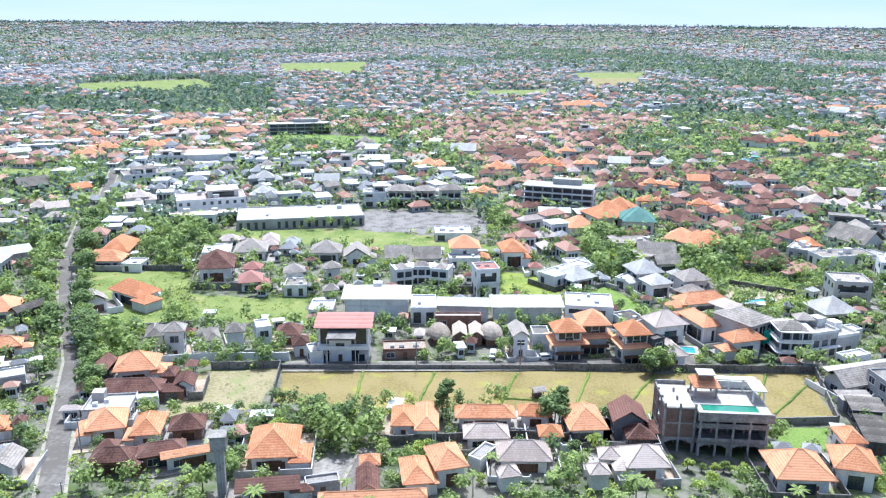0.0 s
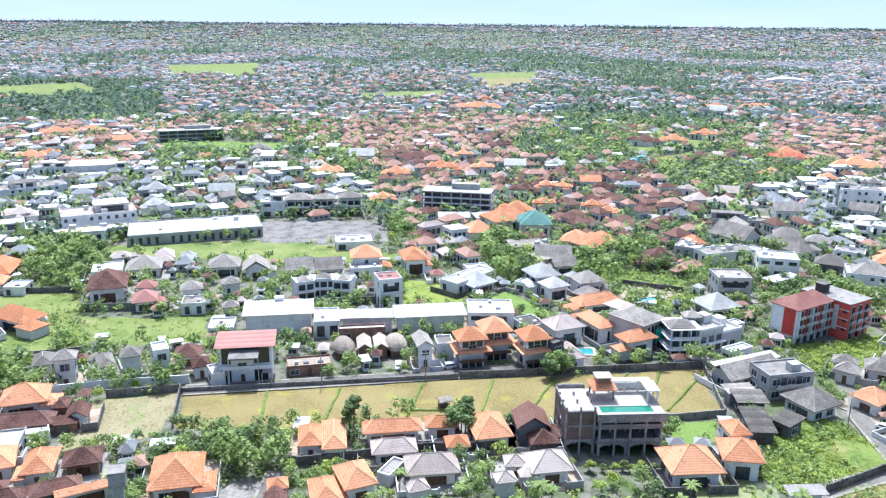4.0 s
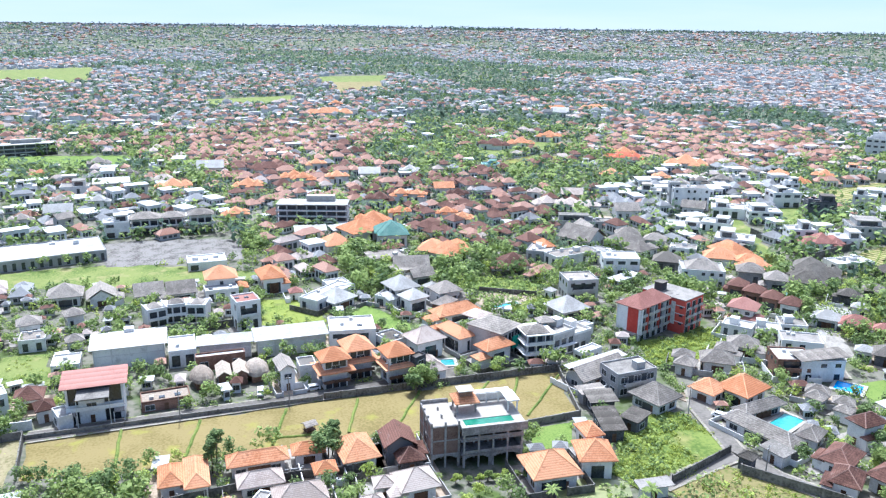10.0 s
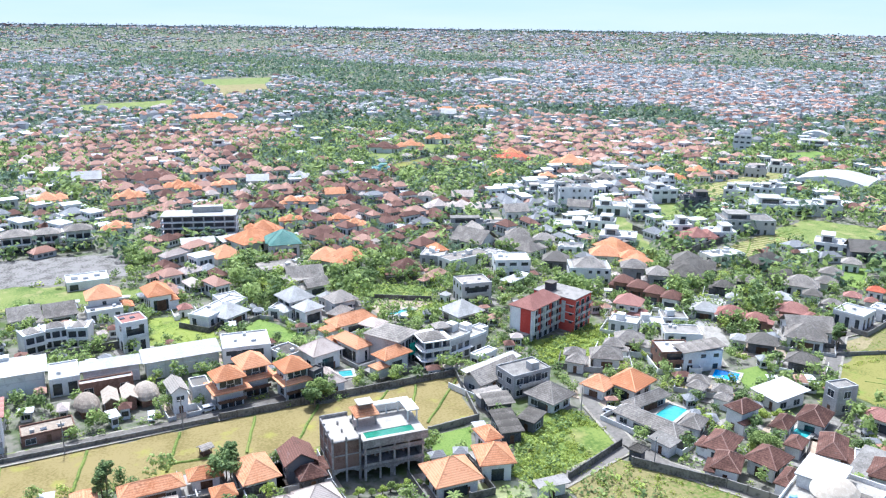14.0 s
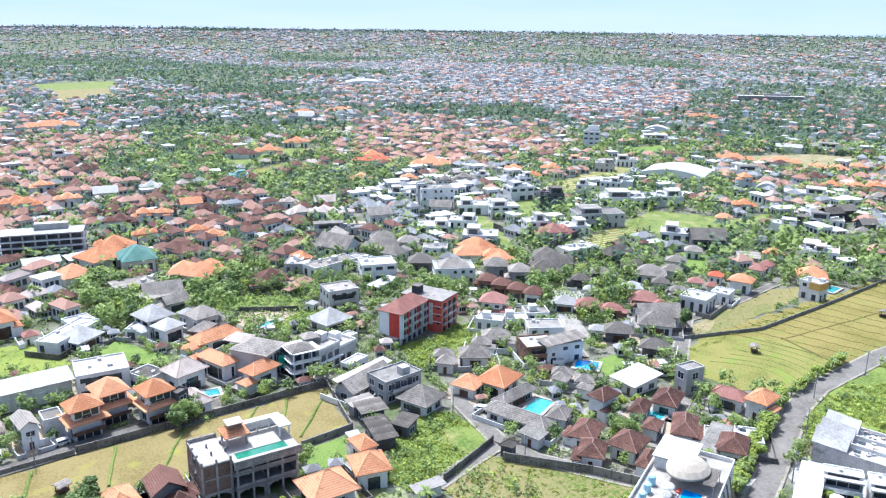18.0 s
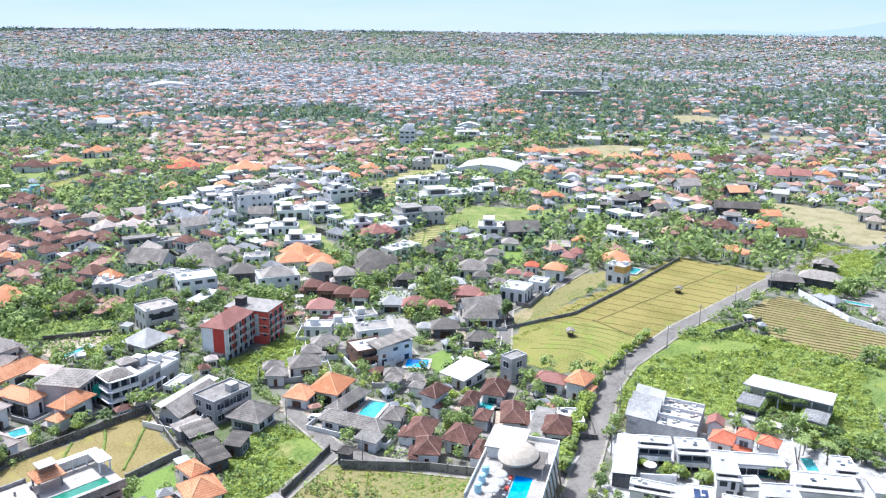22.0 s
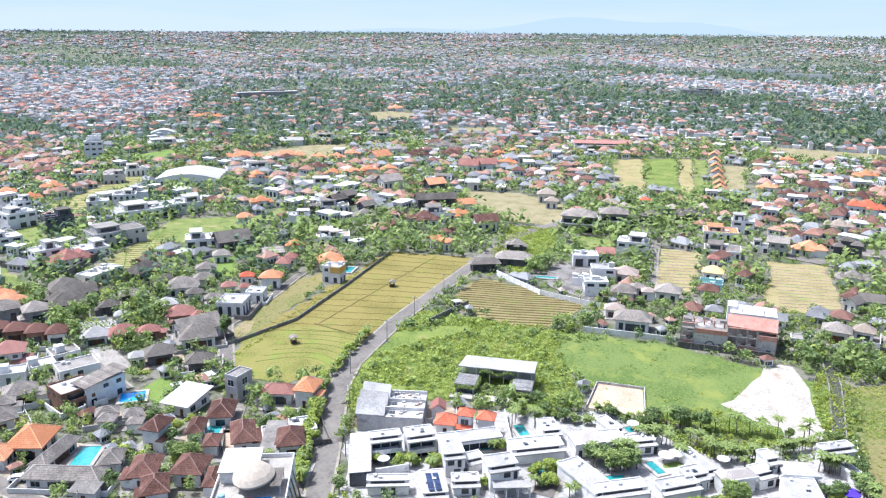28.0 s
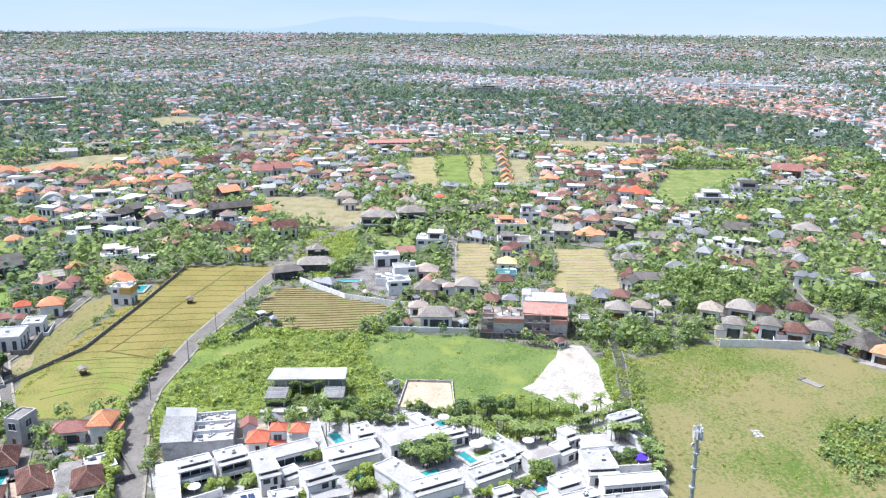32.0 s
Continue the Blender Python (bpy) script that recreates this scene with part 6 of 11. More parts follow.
house(423.5, 406.3, 15.7, 11.7, -44, 4.5, "fow")
house(379.8, 389.7, 16.2, 12.1, -42, 4.5, "how")
house(348.8, 376.2, 12.6, 9.5, -38, 4.5, "how")
house(356.2, 403.2, 12.6, 9.5, -47, 4.5, "how")
house(403.7, 443.6, 12.3, 9.2, -39, 5.5, "fww")
house(276.3, 412.2, 12.0, 9.0, -28, 4.5, "how")
house(252.8, 431.7, 15.1, 11.3, -32, 3.6, "how")
house(292.7, 484.9, 28.3, 12.7, -33, 3.6, "haw")
house(302.8, 501.9, 18.4, 12.7, -30, 4.5, "how")
house(236.4, 303.7, 13.6, 10.2, -44, 4.5, "fww")
house(220.1, 306.4, 16.2, 12.1, -37, 3.6, "fww")
house(201.7, 255.4, 13.0, 9.8, -33, 3.6, "how")
house(209.7, 247.1, 10.6, 8.0, -37, 3.6, "how")
house(196.6, 272.5, 10.7, 8.0, -38, 3.6, "fcw")
house(191.2, 285.7, 10.0, 7.5, -40, 3.6, "hgw")
house(184.2, 296.9, 11.2, 8.4, -26, 3.6, "hgw")
house(252.1, 460.8, 8.3, 6.3, -35, 5.5, "fww")
house(376.8, 754.6, 15.6, 11.7, -25, 5.5, "gww")
house(681.6, 1152.9, 58.8, 54.5, -26, 6.4, "vww")
house(484.1, 452.3, 13.3, 10.0, -48, 15.5, "fww")
house(488.4, 454.4, 8.6, 6.5, -50, 19.1, "fww")
house(441.7, 332.3, 41.3, 34.5, -65, 4.5, "vww")
house(573.0, 447.1, 41.4, 20.0, -44, 4.5, "fww")
house(608.1, 485.3, 22.3, 12.7, -56, 5.5, "vww")
house(431.1, 274.8, 12.4, 10.9, -32, 10.9, "how")
house(479.4, 312.5, 30.2, 12.7, -47, 5.5, "fcw")
house(528.9, 349.2, 31.6, 12.7, -55, 3.6, "how")
house(548.0, 321.5, 29.7, 12.7, -59, 3.6, "how")
house(444.9, 267.5, 12.6, 9.4, -62, 3.6, "vww")
house(450.2, 245.3, 23.9, 12.7, -62, 4.5, "fww")
house(545.7, 291.1, 13.1, 9.8, -64, 4.5, "how")
house(551.1, 278.5, 13.8, 10.4, -64, 4.5, "how")
house(569.9, 273.8, 13.2, 9.9, -59, 4.5, "how")
house(488.5, 250.2, 12.4, 9.3, -68, 4.5, "how")
house(497.8, 240.1, 11.6, 8.7, -61, 4.5, "how")
house(507.3, 230.9, 13.2, 9.9, -63, 4.5, "how")
house(517.2, 220.2, 12.4, 9.3, -61, 4.5, "how")
house(503.7, 270.3, 16.1, 12.1, -62, 4.5, "hbw")
house(564.6, 248.0, 17.0, 12.7, -26, 4.5, "gow")
house(600.2, 247.8, 16.0, 12.0, -74, 5.5, "hgw")
house(617.8, 356.4, 21.1, 12.7, -57, 4.5, "sww")
house(649.9, 333.9, 39.8, 12.7, -67, 4.5, "fcw")
house(675.1, 298.5, 25.4, 12.7, -61, 4.5, "fgw")
house(1013.9, 621.6, 89.0, 12.7, -44, 10.0, "qce")
house(545.3, 168.7, 15.1, 11.4, -79, 5.5, "grw")
house(555.3, 158.2, 15.2, 11.4, -69, 5.5, "grw")
house(617.2, 166.0, 10.8, 8.1, -80, 4.5, "how")
house(635.5, 157.3, 10.6, 7.9, -70, 4.5, "how")
house(576.2, 147.5, 14.7, 11.0, -78, 4.5, "how")
house(639.2, 219.8, 24.4, 12.7, -77, 4.5, "hgw")
house(663.0, 203.3, 20.1, 12.7, -78, 4.5, "hgw")
house(662.9, 183.5, 19.7, 12.7, -73, 4.5, "hgw")
house(583.4, 225.0, 21.2, 12.7, -74, 4.5, "hbw")
house(599.6, 201.2, 18.6, 12.7, -65, 4.5, "hbw")
house(463.2, 93.8, 11.5, 8.6, -79, 5.5, "pt")
house(448.0, 87.6, 8.8, 6.6, -81, 4.5, "pt")
house(464.8, 166.7, 13.4, 10.1, -40, 6.4, "god")
house(421.6, 150.2, 24.4, 9.1, -58, 6.4, "gdd")
house(380.1, 141.9, 16.7, 12.5, -75, 5.5, "hbw")
house(398.0, 128.7, 13.0, 9.8, -67, 4.5, "how")
house(383.1, 109.5, 13.3, 10.0, -54, 5.5, "gbw")
house(403.7, 204.6, 10.9, 8.2, -23, 5.5, "gdd")
house(415.9, 204.5, 11.1, 8.3, -24, 5.5, "gdd")
house(394.6, 181.8, 9.8, 7.3, -25, 5.5, "gdd")
house(380.3, 176.5, 12.4, 9.3, -66, 4.5, "hgw")
house(381.1, 204.4, 14.1, 10.6, -63, 3.6, "fdd")
house(358.8, 204.8, 11.9, 8.9, -65, 6.4, "fww")
house(388.6, 246.0, 13.9, 10.4, -52, 4.5, "how")
house(369.7, 282.3, 14.8, 11.1, -53, 6.4, "fww")
house(354.0, 290.9, 16.6, 12.4, -46, 4.5, "fww")
house(308.3, 212.2, 16.8, 12.6, -40, 4.5, "gdd")
house(307.8, 228.1, 16.2, 12.1, -54, 4.5, "fww")
house(349.2, 231.7, 8.5, 6.4, -62, 4.5, "how")
house(334.8, 172.5, 16.1, 12.1, -63, 4.5, "fkw")
house(727.6, 157.7, 21.6, 12.7, -82, 5.5, "fww")
house(423.5, 132.7, 10.7, 8.1, -53, 4.5, "gow")
house(468.6, 199.3, 15.5, 11.6, -37, 5.5, "ggw")
house(467.8, 211.5, 12.9, 9.6, -63, 5.5, "hgw")
house(493.2, 174.0, 17.6, 12.7, -72, 4.5, "fgw")
house(924.5, 383.7, 20.4, 12.7, -67, 4.5, "how")
house(758.9, 542.8, 33.3, 12.7, -56, 3.6, "how")
house(690.2, 93.3, 49.0, 12.7, -77, 6.4, "srw")
house(731.5, 144.1, 31.0, 12.7, -83, 5.5, "fww")
house(644.7, 93.7, 14.1, 10.5, -83, 4.5, "fww")
house(742.8, 61.1, 26.7, 12.7, -90, 5.5, "fww")
house(757.7, -21.0, 21.5, 12.7, -96, 6.4, "fww")
house(402.7, 63.9, 18.4, 12.7, -87, 8.2, "bgc")
house(414.8, 47.7, 15.8, 11.9, -77, 8.2, "bgc")
house(364.2, 31.9, 14.0, 10.5, -90, 7.3, "fww")
house(434.6, 30.0, 12.0, 9.0, -91, 4.5, "hdd")
house(443.6, 9.6, 16.0, 12.0, -91, 4.5, "hdd")
house(457.7, 20.0, 8.0, 6.0, -85, 3.6, "pt")
house(458.8, 55.6, 10.1, 7.6, -84, 3.6, "pt")
house(453.1, 46.5, 7.3, 5.5, -89, 3.6, "pt")
house(466.6, 3.6, 8.1, 6.1, -90, 3.6, "pt")
house(470.4, 36.2, 6.9, 5.5, -83, 4.5, "pa")
house(666.1, 0.7, 10.0, 8.6, 0, 4.5, "gow")
house(637.2, -0.4, 10.0, 8.7, -0, 4.5, "gow")
house(610.4, -1.5, 10.0, 8.3, -0, 4.5, "gow")
house(585.9, -2.8, 10.0, 8.4, -0, 4.5, "gow")
house(560.9, -3.7, 10.0, 8.0, -0, 4.5, "gow")
house(540.0, -4.5, 10.0, 8.1, -0, 4.5, "gow")
house(522.4, -5.3, 10.0, 8.2, -1, 4.5, "gow")
house(658.7, -15.7, 15.9, 11.9, -89, 4.5, "fcw")
house(425.9, -17.1, 11.1, 8.3, -89, 7.3, "fww")
house(411.4, -6.4, 16.6, 12.5, -86, 4.5, "fow")
house(378.3, -7.6, 16.4, 12.3, -89, 3.6, "fgw")
house(388.1, -32.0, 10.1, 7.6, -97, 6.4, "ggc")
house(390.7, -24.6, 8.5, 6.4, -90, 3.6, "fcw")
house(394.6, -46.0, 15.8, 11.8, -91, 3.6, "how")
house(398.4, -62.3, 6.8, 5.5, -101, 7.3, "pdd")
house(394.6, -66.2, 5.6, 5.5, -99, 6.4, "pdd")
house(393.4, -58.3, 5.1, 5.5, -96, 5.5, "pdd")
house(390.6, -75.8, 15.5, 11.6, -99, 3.6, "sgw")
house(414.2, -95.4, 11.7, 8.8, -104, 5.5, "fww")
house(424.5, -103.4, 10.7, 8.1, -99, 6.4, "fww")
house(486.7, -134.0, 26.9, 14.5, -93, 5.5, "fwc")
house(515.8, -165.3, 29.7, 14.5, -96, 6.4, "fdc")
house(588.8, -209.1, 21.6, 12.7, -109, 5.5, "grb")
house(413.9, -160.8, 14.3, 10.7, -105, 3.6, "pg")
house(411.3, -124.2, 13.2, 9.9, -109, 3.6, "gdd")
house(435.8, -134.4, 7.9, 5.9, -108, 3.6, "how")
house(448.3, -65.3, 15.2, 11.4, -98, 3.6, "ht")
house(690.9, -152.1, 14.3, 10.8, -99, 4.5, "how")
house(682.7, -168.7, 23.5, 12.7, -110, 4.5, "hgd")
house(647.4, -182.0, 13.4, 10.0, -101, 5.5, "how")
house(631.9, -131.5, 15.8, 11.8, -101, 5.5, "hgw")
house(614.5, -101.1, 17.1, 12.7, -103, 4.5, "how")
house(665.9, -122.4, 16.7, 12.5, -106, 5.5, "hbw")
house(630.5, -75.5, 17.7, 12.7, -102, 5.5, "fww")
house(667.0, -54.0, 12.2, 9.2, -96, 4.5, "how")
house(595.8, -34.4, 16.9, 12.7, -95, 4.5, "hww")
house(541.9, -33.7, 13.9, 10.4, -100, 4.5, "how")
house(558.3, -63.9, 19.7, 12.7, -92, 4.5, "hbw")
house(531.7, -86.9, 14.9, 11.2, -104, 4.5, "hbw")
house(500.5, -85.8, 21.0, 12.7, -96, 4.5, "haw")
house(507.3, -74.6, 12.9, 9.7, -97, 4.5, "hbw")
house(524.4, -45.8, 13.4, 10.0, -93, 4.5, "hbw")
house(1566.7, -352.0, 66.6, 12.7, -100, 14.5, "fww")
house(1416.8, -397.4, 48.2, 12.7, -102, 14.5, "fww")
house(1391.9, -444.0, 52.7, 12.7, -104, 13.6, "fww")
house(2090.4, -77.3, 117.9, 12.7, -89, 10.9, "fcw")
house(1936.3, -176.8, 94.8, 12.7, -97, 9.1, "fcw")
house(1334.7, 31.8, 56.9, 12.7, -95, 9.1, "fcc")
house(1170.8, -235.0, 32.3, 12.7, -107, 7.3, "fww")
house(1224.4, -325.3, 25.1, 12.7, -100, 7.3, "fww")
house(818.7, -316.5, 16.5, 12.4, -107, 6.4, "fww")
house(543.1, -213.4, 14.8, 11.1, -117, 4.5, "fcw")
house(527.3, -188.8, 18.0, 12.7, -113, 4.5, "fcw")
house(647.1, -249.3, 17.5, 12.7, -112, 4.5, "how")
house(481.7, 146.2, 9.4, 7.0, -73, 5.5, "gww")
house(396.5, 139.8, 18.0, 12.7, -68, 5.5, "fcw")
house(398.4, 205.0, 18.4, 12.7, -60, 3.6, "fcw")

# ---- landmarks ----
BARE = material("bare_concrete", (0.19, 0.175, 0.165), (0.34, 0.325, 0.31), 0.9, 0.4, 5, 0.3, 0, (0.17, 0.165, 0.155, 1.8, 0.56))
BRICK = material("red_brick", (0.42, 0.2, 0.15), (0.56, 0.32, 0.25), 0.9, 0.6, 8, 0.4, 0.12)
DUSKBRICK = material("dusky_brick", (0.13, 0.085, 0.07), (0.22, 0.15, 0.125), 0.9, 0.6, 8, 0.4, 0.12)
SCREED = material("pale_screed", (0.24, 0.22, 0.19), (0.36, 0.335, 0.297), 0.9, 0.3, 5, 0.1, 0, (0.3, 0.275, 0.24, 1.5, 0.58))
REDWALL = material("red_paint", (0.42, 0.055, 0.04), (0.54, 0.1, 0.075), 0.7, 0.3, 6, 0.1)
GREENPOOL = material("green_pool_water", (0.016, 0.14, 0.085), (0.032, 0.2, 0.125), 0.25, 0.5, 3, 0.05)
BLUEPOOL = material("blue_pool_water", (0.01, 0.2, 0.62), (0.02, 0.3, 0.72), 0.1, 0.5, 3, 0.05)
STEEL = material("galvanised_steel", (0.32, 0.33, 0.34), (0.5, 0.51, 0.52), 0.5, 0.6, 6, 0.1, metal=0.6)
TANKBLUE = material("tank_plastic", (0.25, 0.48, 0.6), (0.4, 0.6, 0.7), 0.5, 0.6, 6, 0.0)
# dark render, laid on walls as the shade inside doorways
DARKVOID = WALLS["d"]
SOLAR = material("solar_cells", (0.02, 0.03, 0.07), (0.04, 0.06, 0.12), 0.25, 0.6, 6, 0.0)
TYRE = material("tyre_rubber", (0.02, 0.02, 0.02), (0.04, 0.04, 0.04), 0.9, 1, 8, 0.0)
PAINT = {"white": material("white_car_paint", (0.75, 0.75, 0.75), (0.85, 0.85, 0.85), 0.3, 0.5, 5, 0), "silver": material("silver_car_paint", (0.4, 0.41, 0.42), (0.5, 0.51, 0.52), 0.35, 0.5, 5, 0),
         "black": material("black_car_paint", (0.02, 0.02, 0.022), (0.04, 0.04, 0.045), 0.3, 0.5, 5, 0), "red": material("red_car_paint", (0.4, 0.03, 0.03), (0.5, 0.05, 0.05), 0.3, 0.5, 5, 0)}
RAWRENDER = material("raw_render", (0.27, 0.25, 0.23), (0.42, 0.4, 0.375), 0.92, 0.5, 5, 0.3, 0, (0.24, 0.215, 0.195, 1.6, 0.55))
PINK = material("pink_render", (0.3, 0.225, 0.195), (0.46, 0.37, 0.33), 0.9, 0.4, 6, 0.3, 0, (0.3, 0.285, 0.26, 1.6, 0.52))
# lighter copy of the screed, with sunlight put into its colour
PALE = material("sunlit_screed", (0.32, 0.285, 0.235), (0.44, 0.4, 0.345), 0.9, 0.5, 6, 0.1)
BAMBOO = material("bamboo", (0.17, 0.125, 0.075), (0.3, 0.23, 0.145), 0.8, 1, 10, 0.2)
STRAW = material("pale_straw", (0.36, 0.31, 0.245), (0.5, 0.445, 0.37), 0.95, 1.2, 18, 0.6)
NET = material("green_safety_net", (0.03, 0.3, 0.22), (0.08, 0.42, 0.32), 0.8, 0.8, 12, 0.2)


def rounded(x0, y0, x1, y1, z0, z1, r):
    """A slab whose two front corners are rounded."""
    ring = [(x1, y1), (x0, y1)]
    for cx, cy, a0 in ((x0 + r, y0 + r, 180), (x1 - r, y0 + r, 270)):
        ring += [(cx + r * math.cos(radians(a0 + 18 * i)), cy + r * math.sin(radians(a0 + 18 * i))) for i in range(6)]
    n = len(ring)
    return Solid().poly([(*p, z0) for p in ring] + [(*p, z1) for p in ring], [tuple(range(n))[::-1], tuple(range(n, 2 * n))] + [(i, (i + 1) % n, n + (i + 1) % n, n + i) for i in range(n)])


def balcony_house():
    """Three storeys of rounded balconies, a long stepped wing and a hip-roofed block still under scaffold."""
    ob = thing("balcony_building", 91.6, 188.0, -3, "grey three-storey building with rounded white balconies and hipped caps", "building")
    fl = 2.75
    for k in range(3):
        grow = 0.7 * (2 - k)
        part("storey_wall", Solid().box(-3.4, 1.6, k * fl - (0.3 if k == 0 else 0), 3.6, 9.4, (k + 1) * fl - 0.25), WALLS["c"], ob)
        part("balcony_slab", rounded(-4.6 - grow * 0.4, -grow * 0.6, 4.6, 9.6, (k + 1) * fl - 0.25, (k + 1) * fl, 1.4), WALLS["w"], ob)
        if k < 2:
            part("balustrade", Solid().box(-3.6, -grow * 0.6 + 0.1, (k + 1) * fl, 4.0, -grow * 0.6 + 0.22, (k + 1) * fl + 0.75).box(-4.6, 1.2, (k + 1) * fl, -4.48, 9.0, (k + 1) * fl + 0.75), WALLS["w"], ob)
        for i in range(3):
            part("dark_opening", Solid().box(-0.85, -0.06, k * fl + 0.1, 0.85, 0.02, k * fl + 2.1), GLASS, ob, m=pose(-2.2 + 2.3 * i, 1.58, 0))
        for u in (-3.9, -1.1, 1.5, 4.0):
            part("column", Solid().box(u - 0.14, 0.5, k * fl, u + 0.14, 0.78, (k + 1) * fl - 0.25), WALLS["w"], ob)
    part("cap_roof", Solid().hip(7.4, 6.6, 3 * fl, 1.7, x=-0.6, y=4.0), ROOFS["g"], ob, "grey hipped cap roof")
    part("cap_roof", Solid().hip(5.0, 4.6, 3 * fl + 0.6, 1.4, x=4.6, y=9.2), ROOFS["g"], ob, "grey hipped cap roof")
    wing = part("wing", Solid().box(0, 0, -0.3, 8.5, 8.0, 6.9).box(8.5, 0.2, -0.3, 16.0, 7.8, 5.0), WALLS["c"], ob, "pale rendered stepped wing", m=pose(4.4, 1.4, 0, 0, 0, 22))
    part("parapet", Solid().box(0, 0, 6.9, 8.5, 0.2, 7.6).box(8.3, 0.2, 6.9, 8.5, 7.8, 7.6).box(0, 7.8, 6.9, 8.5, 8.0, 7.6), WALLS["w"], wing)
    part("terrace_deck", Solid().box(0.2, 0.2, 6.9, 8.3, 7.8, 6.96), SCREED, wing)
    part("parapet", Solid().box(8.5, 0.2, 5.0, 16.0, 0.4, 5.8).box(15.8, 0.4, 5.0, 16.0, 7.6, 5.8), WALLS["w"], wing)
    part("terrace_deck", Solid().box(8.5, 0.4, 5.0, 15.8, 7.8, 5.06), SCREED, wing)
    part("stair_head", Solid().box(5.4, 4.4, 6.96, 8.0, 7.4, 9.3), WALLS["w"], wing)
    part("stair_head", Solid().box(11.4, 4.4, 5.06, 14.0, 7.4, 7.4), WALLS["w"], wing)
    part("water_tank", Solid().tube([(2.0, 5.6, 6.96), (2.0, 5.6, 8.1), (2.0, 5.6, 8.35)], [0.55, 0.55, 0.3], 12), TANKBLUE, wing)
    for k in range(2):
        for i in range(5 if k == 0 else 3):
            part("dark_opening", Solid().box(-0.9, -0.06, 0.5 + 2.9 * k, 0.9, 0.02, 2.3 + 2.9 * k), GLASS, wing, m=pose(1.5 + 2.8 * i, 0.2 if i > 2 else 0.0, 0))
    part("canopy_slab", Solid().box(-0.4, -1.3, 3.2, 8.5, 0, 3.4), WALLS["w"], wing)
    block = part("rear_block", Solid().box(-5.0, 0, -0.3, 5.0, 12.0, 8.0), WALLS["c"], ob, "unfinished rendered block", m=pose(-6.6, 6.6, 0, 0, 0, 35))
    part("roof", Solid().hip(11.0, 13.0, 8.0, 2.3, y=6.0), ROOFS["g"], block, "pale grey hipped roof")
    part("porch_roof", Solid().hip(7.0, 7.0, 8.6, 1.6, x=2.0, y=14.0), ROOFS["k"], block, "pinkish hipped roof")
    for i in range(4):
        part("scaffold_pole", Solid().tube([(0, 0, -0.3), (0, 0, 8.4)], [0.07, 0.07], 5), STEEL, block, m=pose(-4.8 + 3.2 * i, -1.1, 0))
        for k in range(2):
            if i < 3:
                part("dark_opening", Solid().box(-1.1, -0.06, 0.3 + 4.0 * k, 1.1, 0.02, 3.1 + 4.0 * k), GLASS, block, m=pose(-3.3 + 3.2 * i, 0, 0))
    part("net", Solid().poly([(0.95 * i - 1.2, -1.3 + 0.25 * math.sin(i * 1.7), z) for z in (2.6, 6.4) for i in range(8)], [(i, i + 1, 9 + i, 8 + i) for i in range(7)]), NET, block, "green safety net")
    claim(92, 194, 16, 14, -3, 1)
    claim(104, 194, 18, 10, 20, 1)
    claim(84, 201, 12, 16, 35, 1)


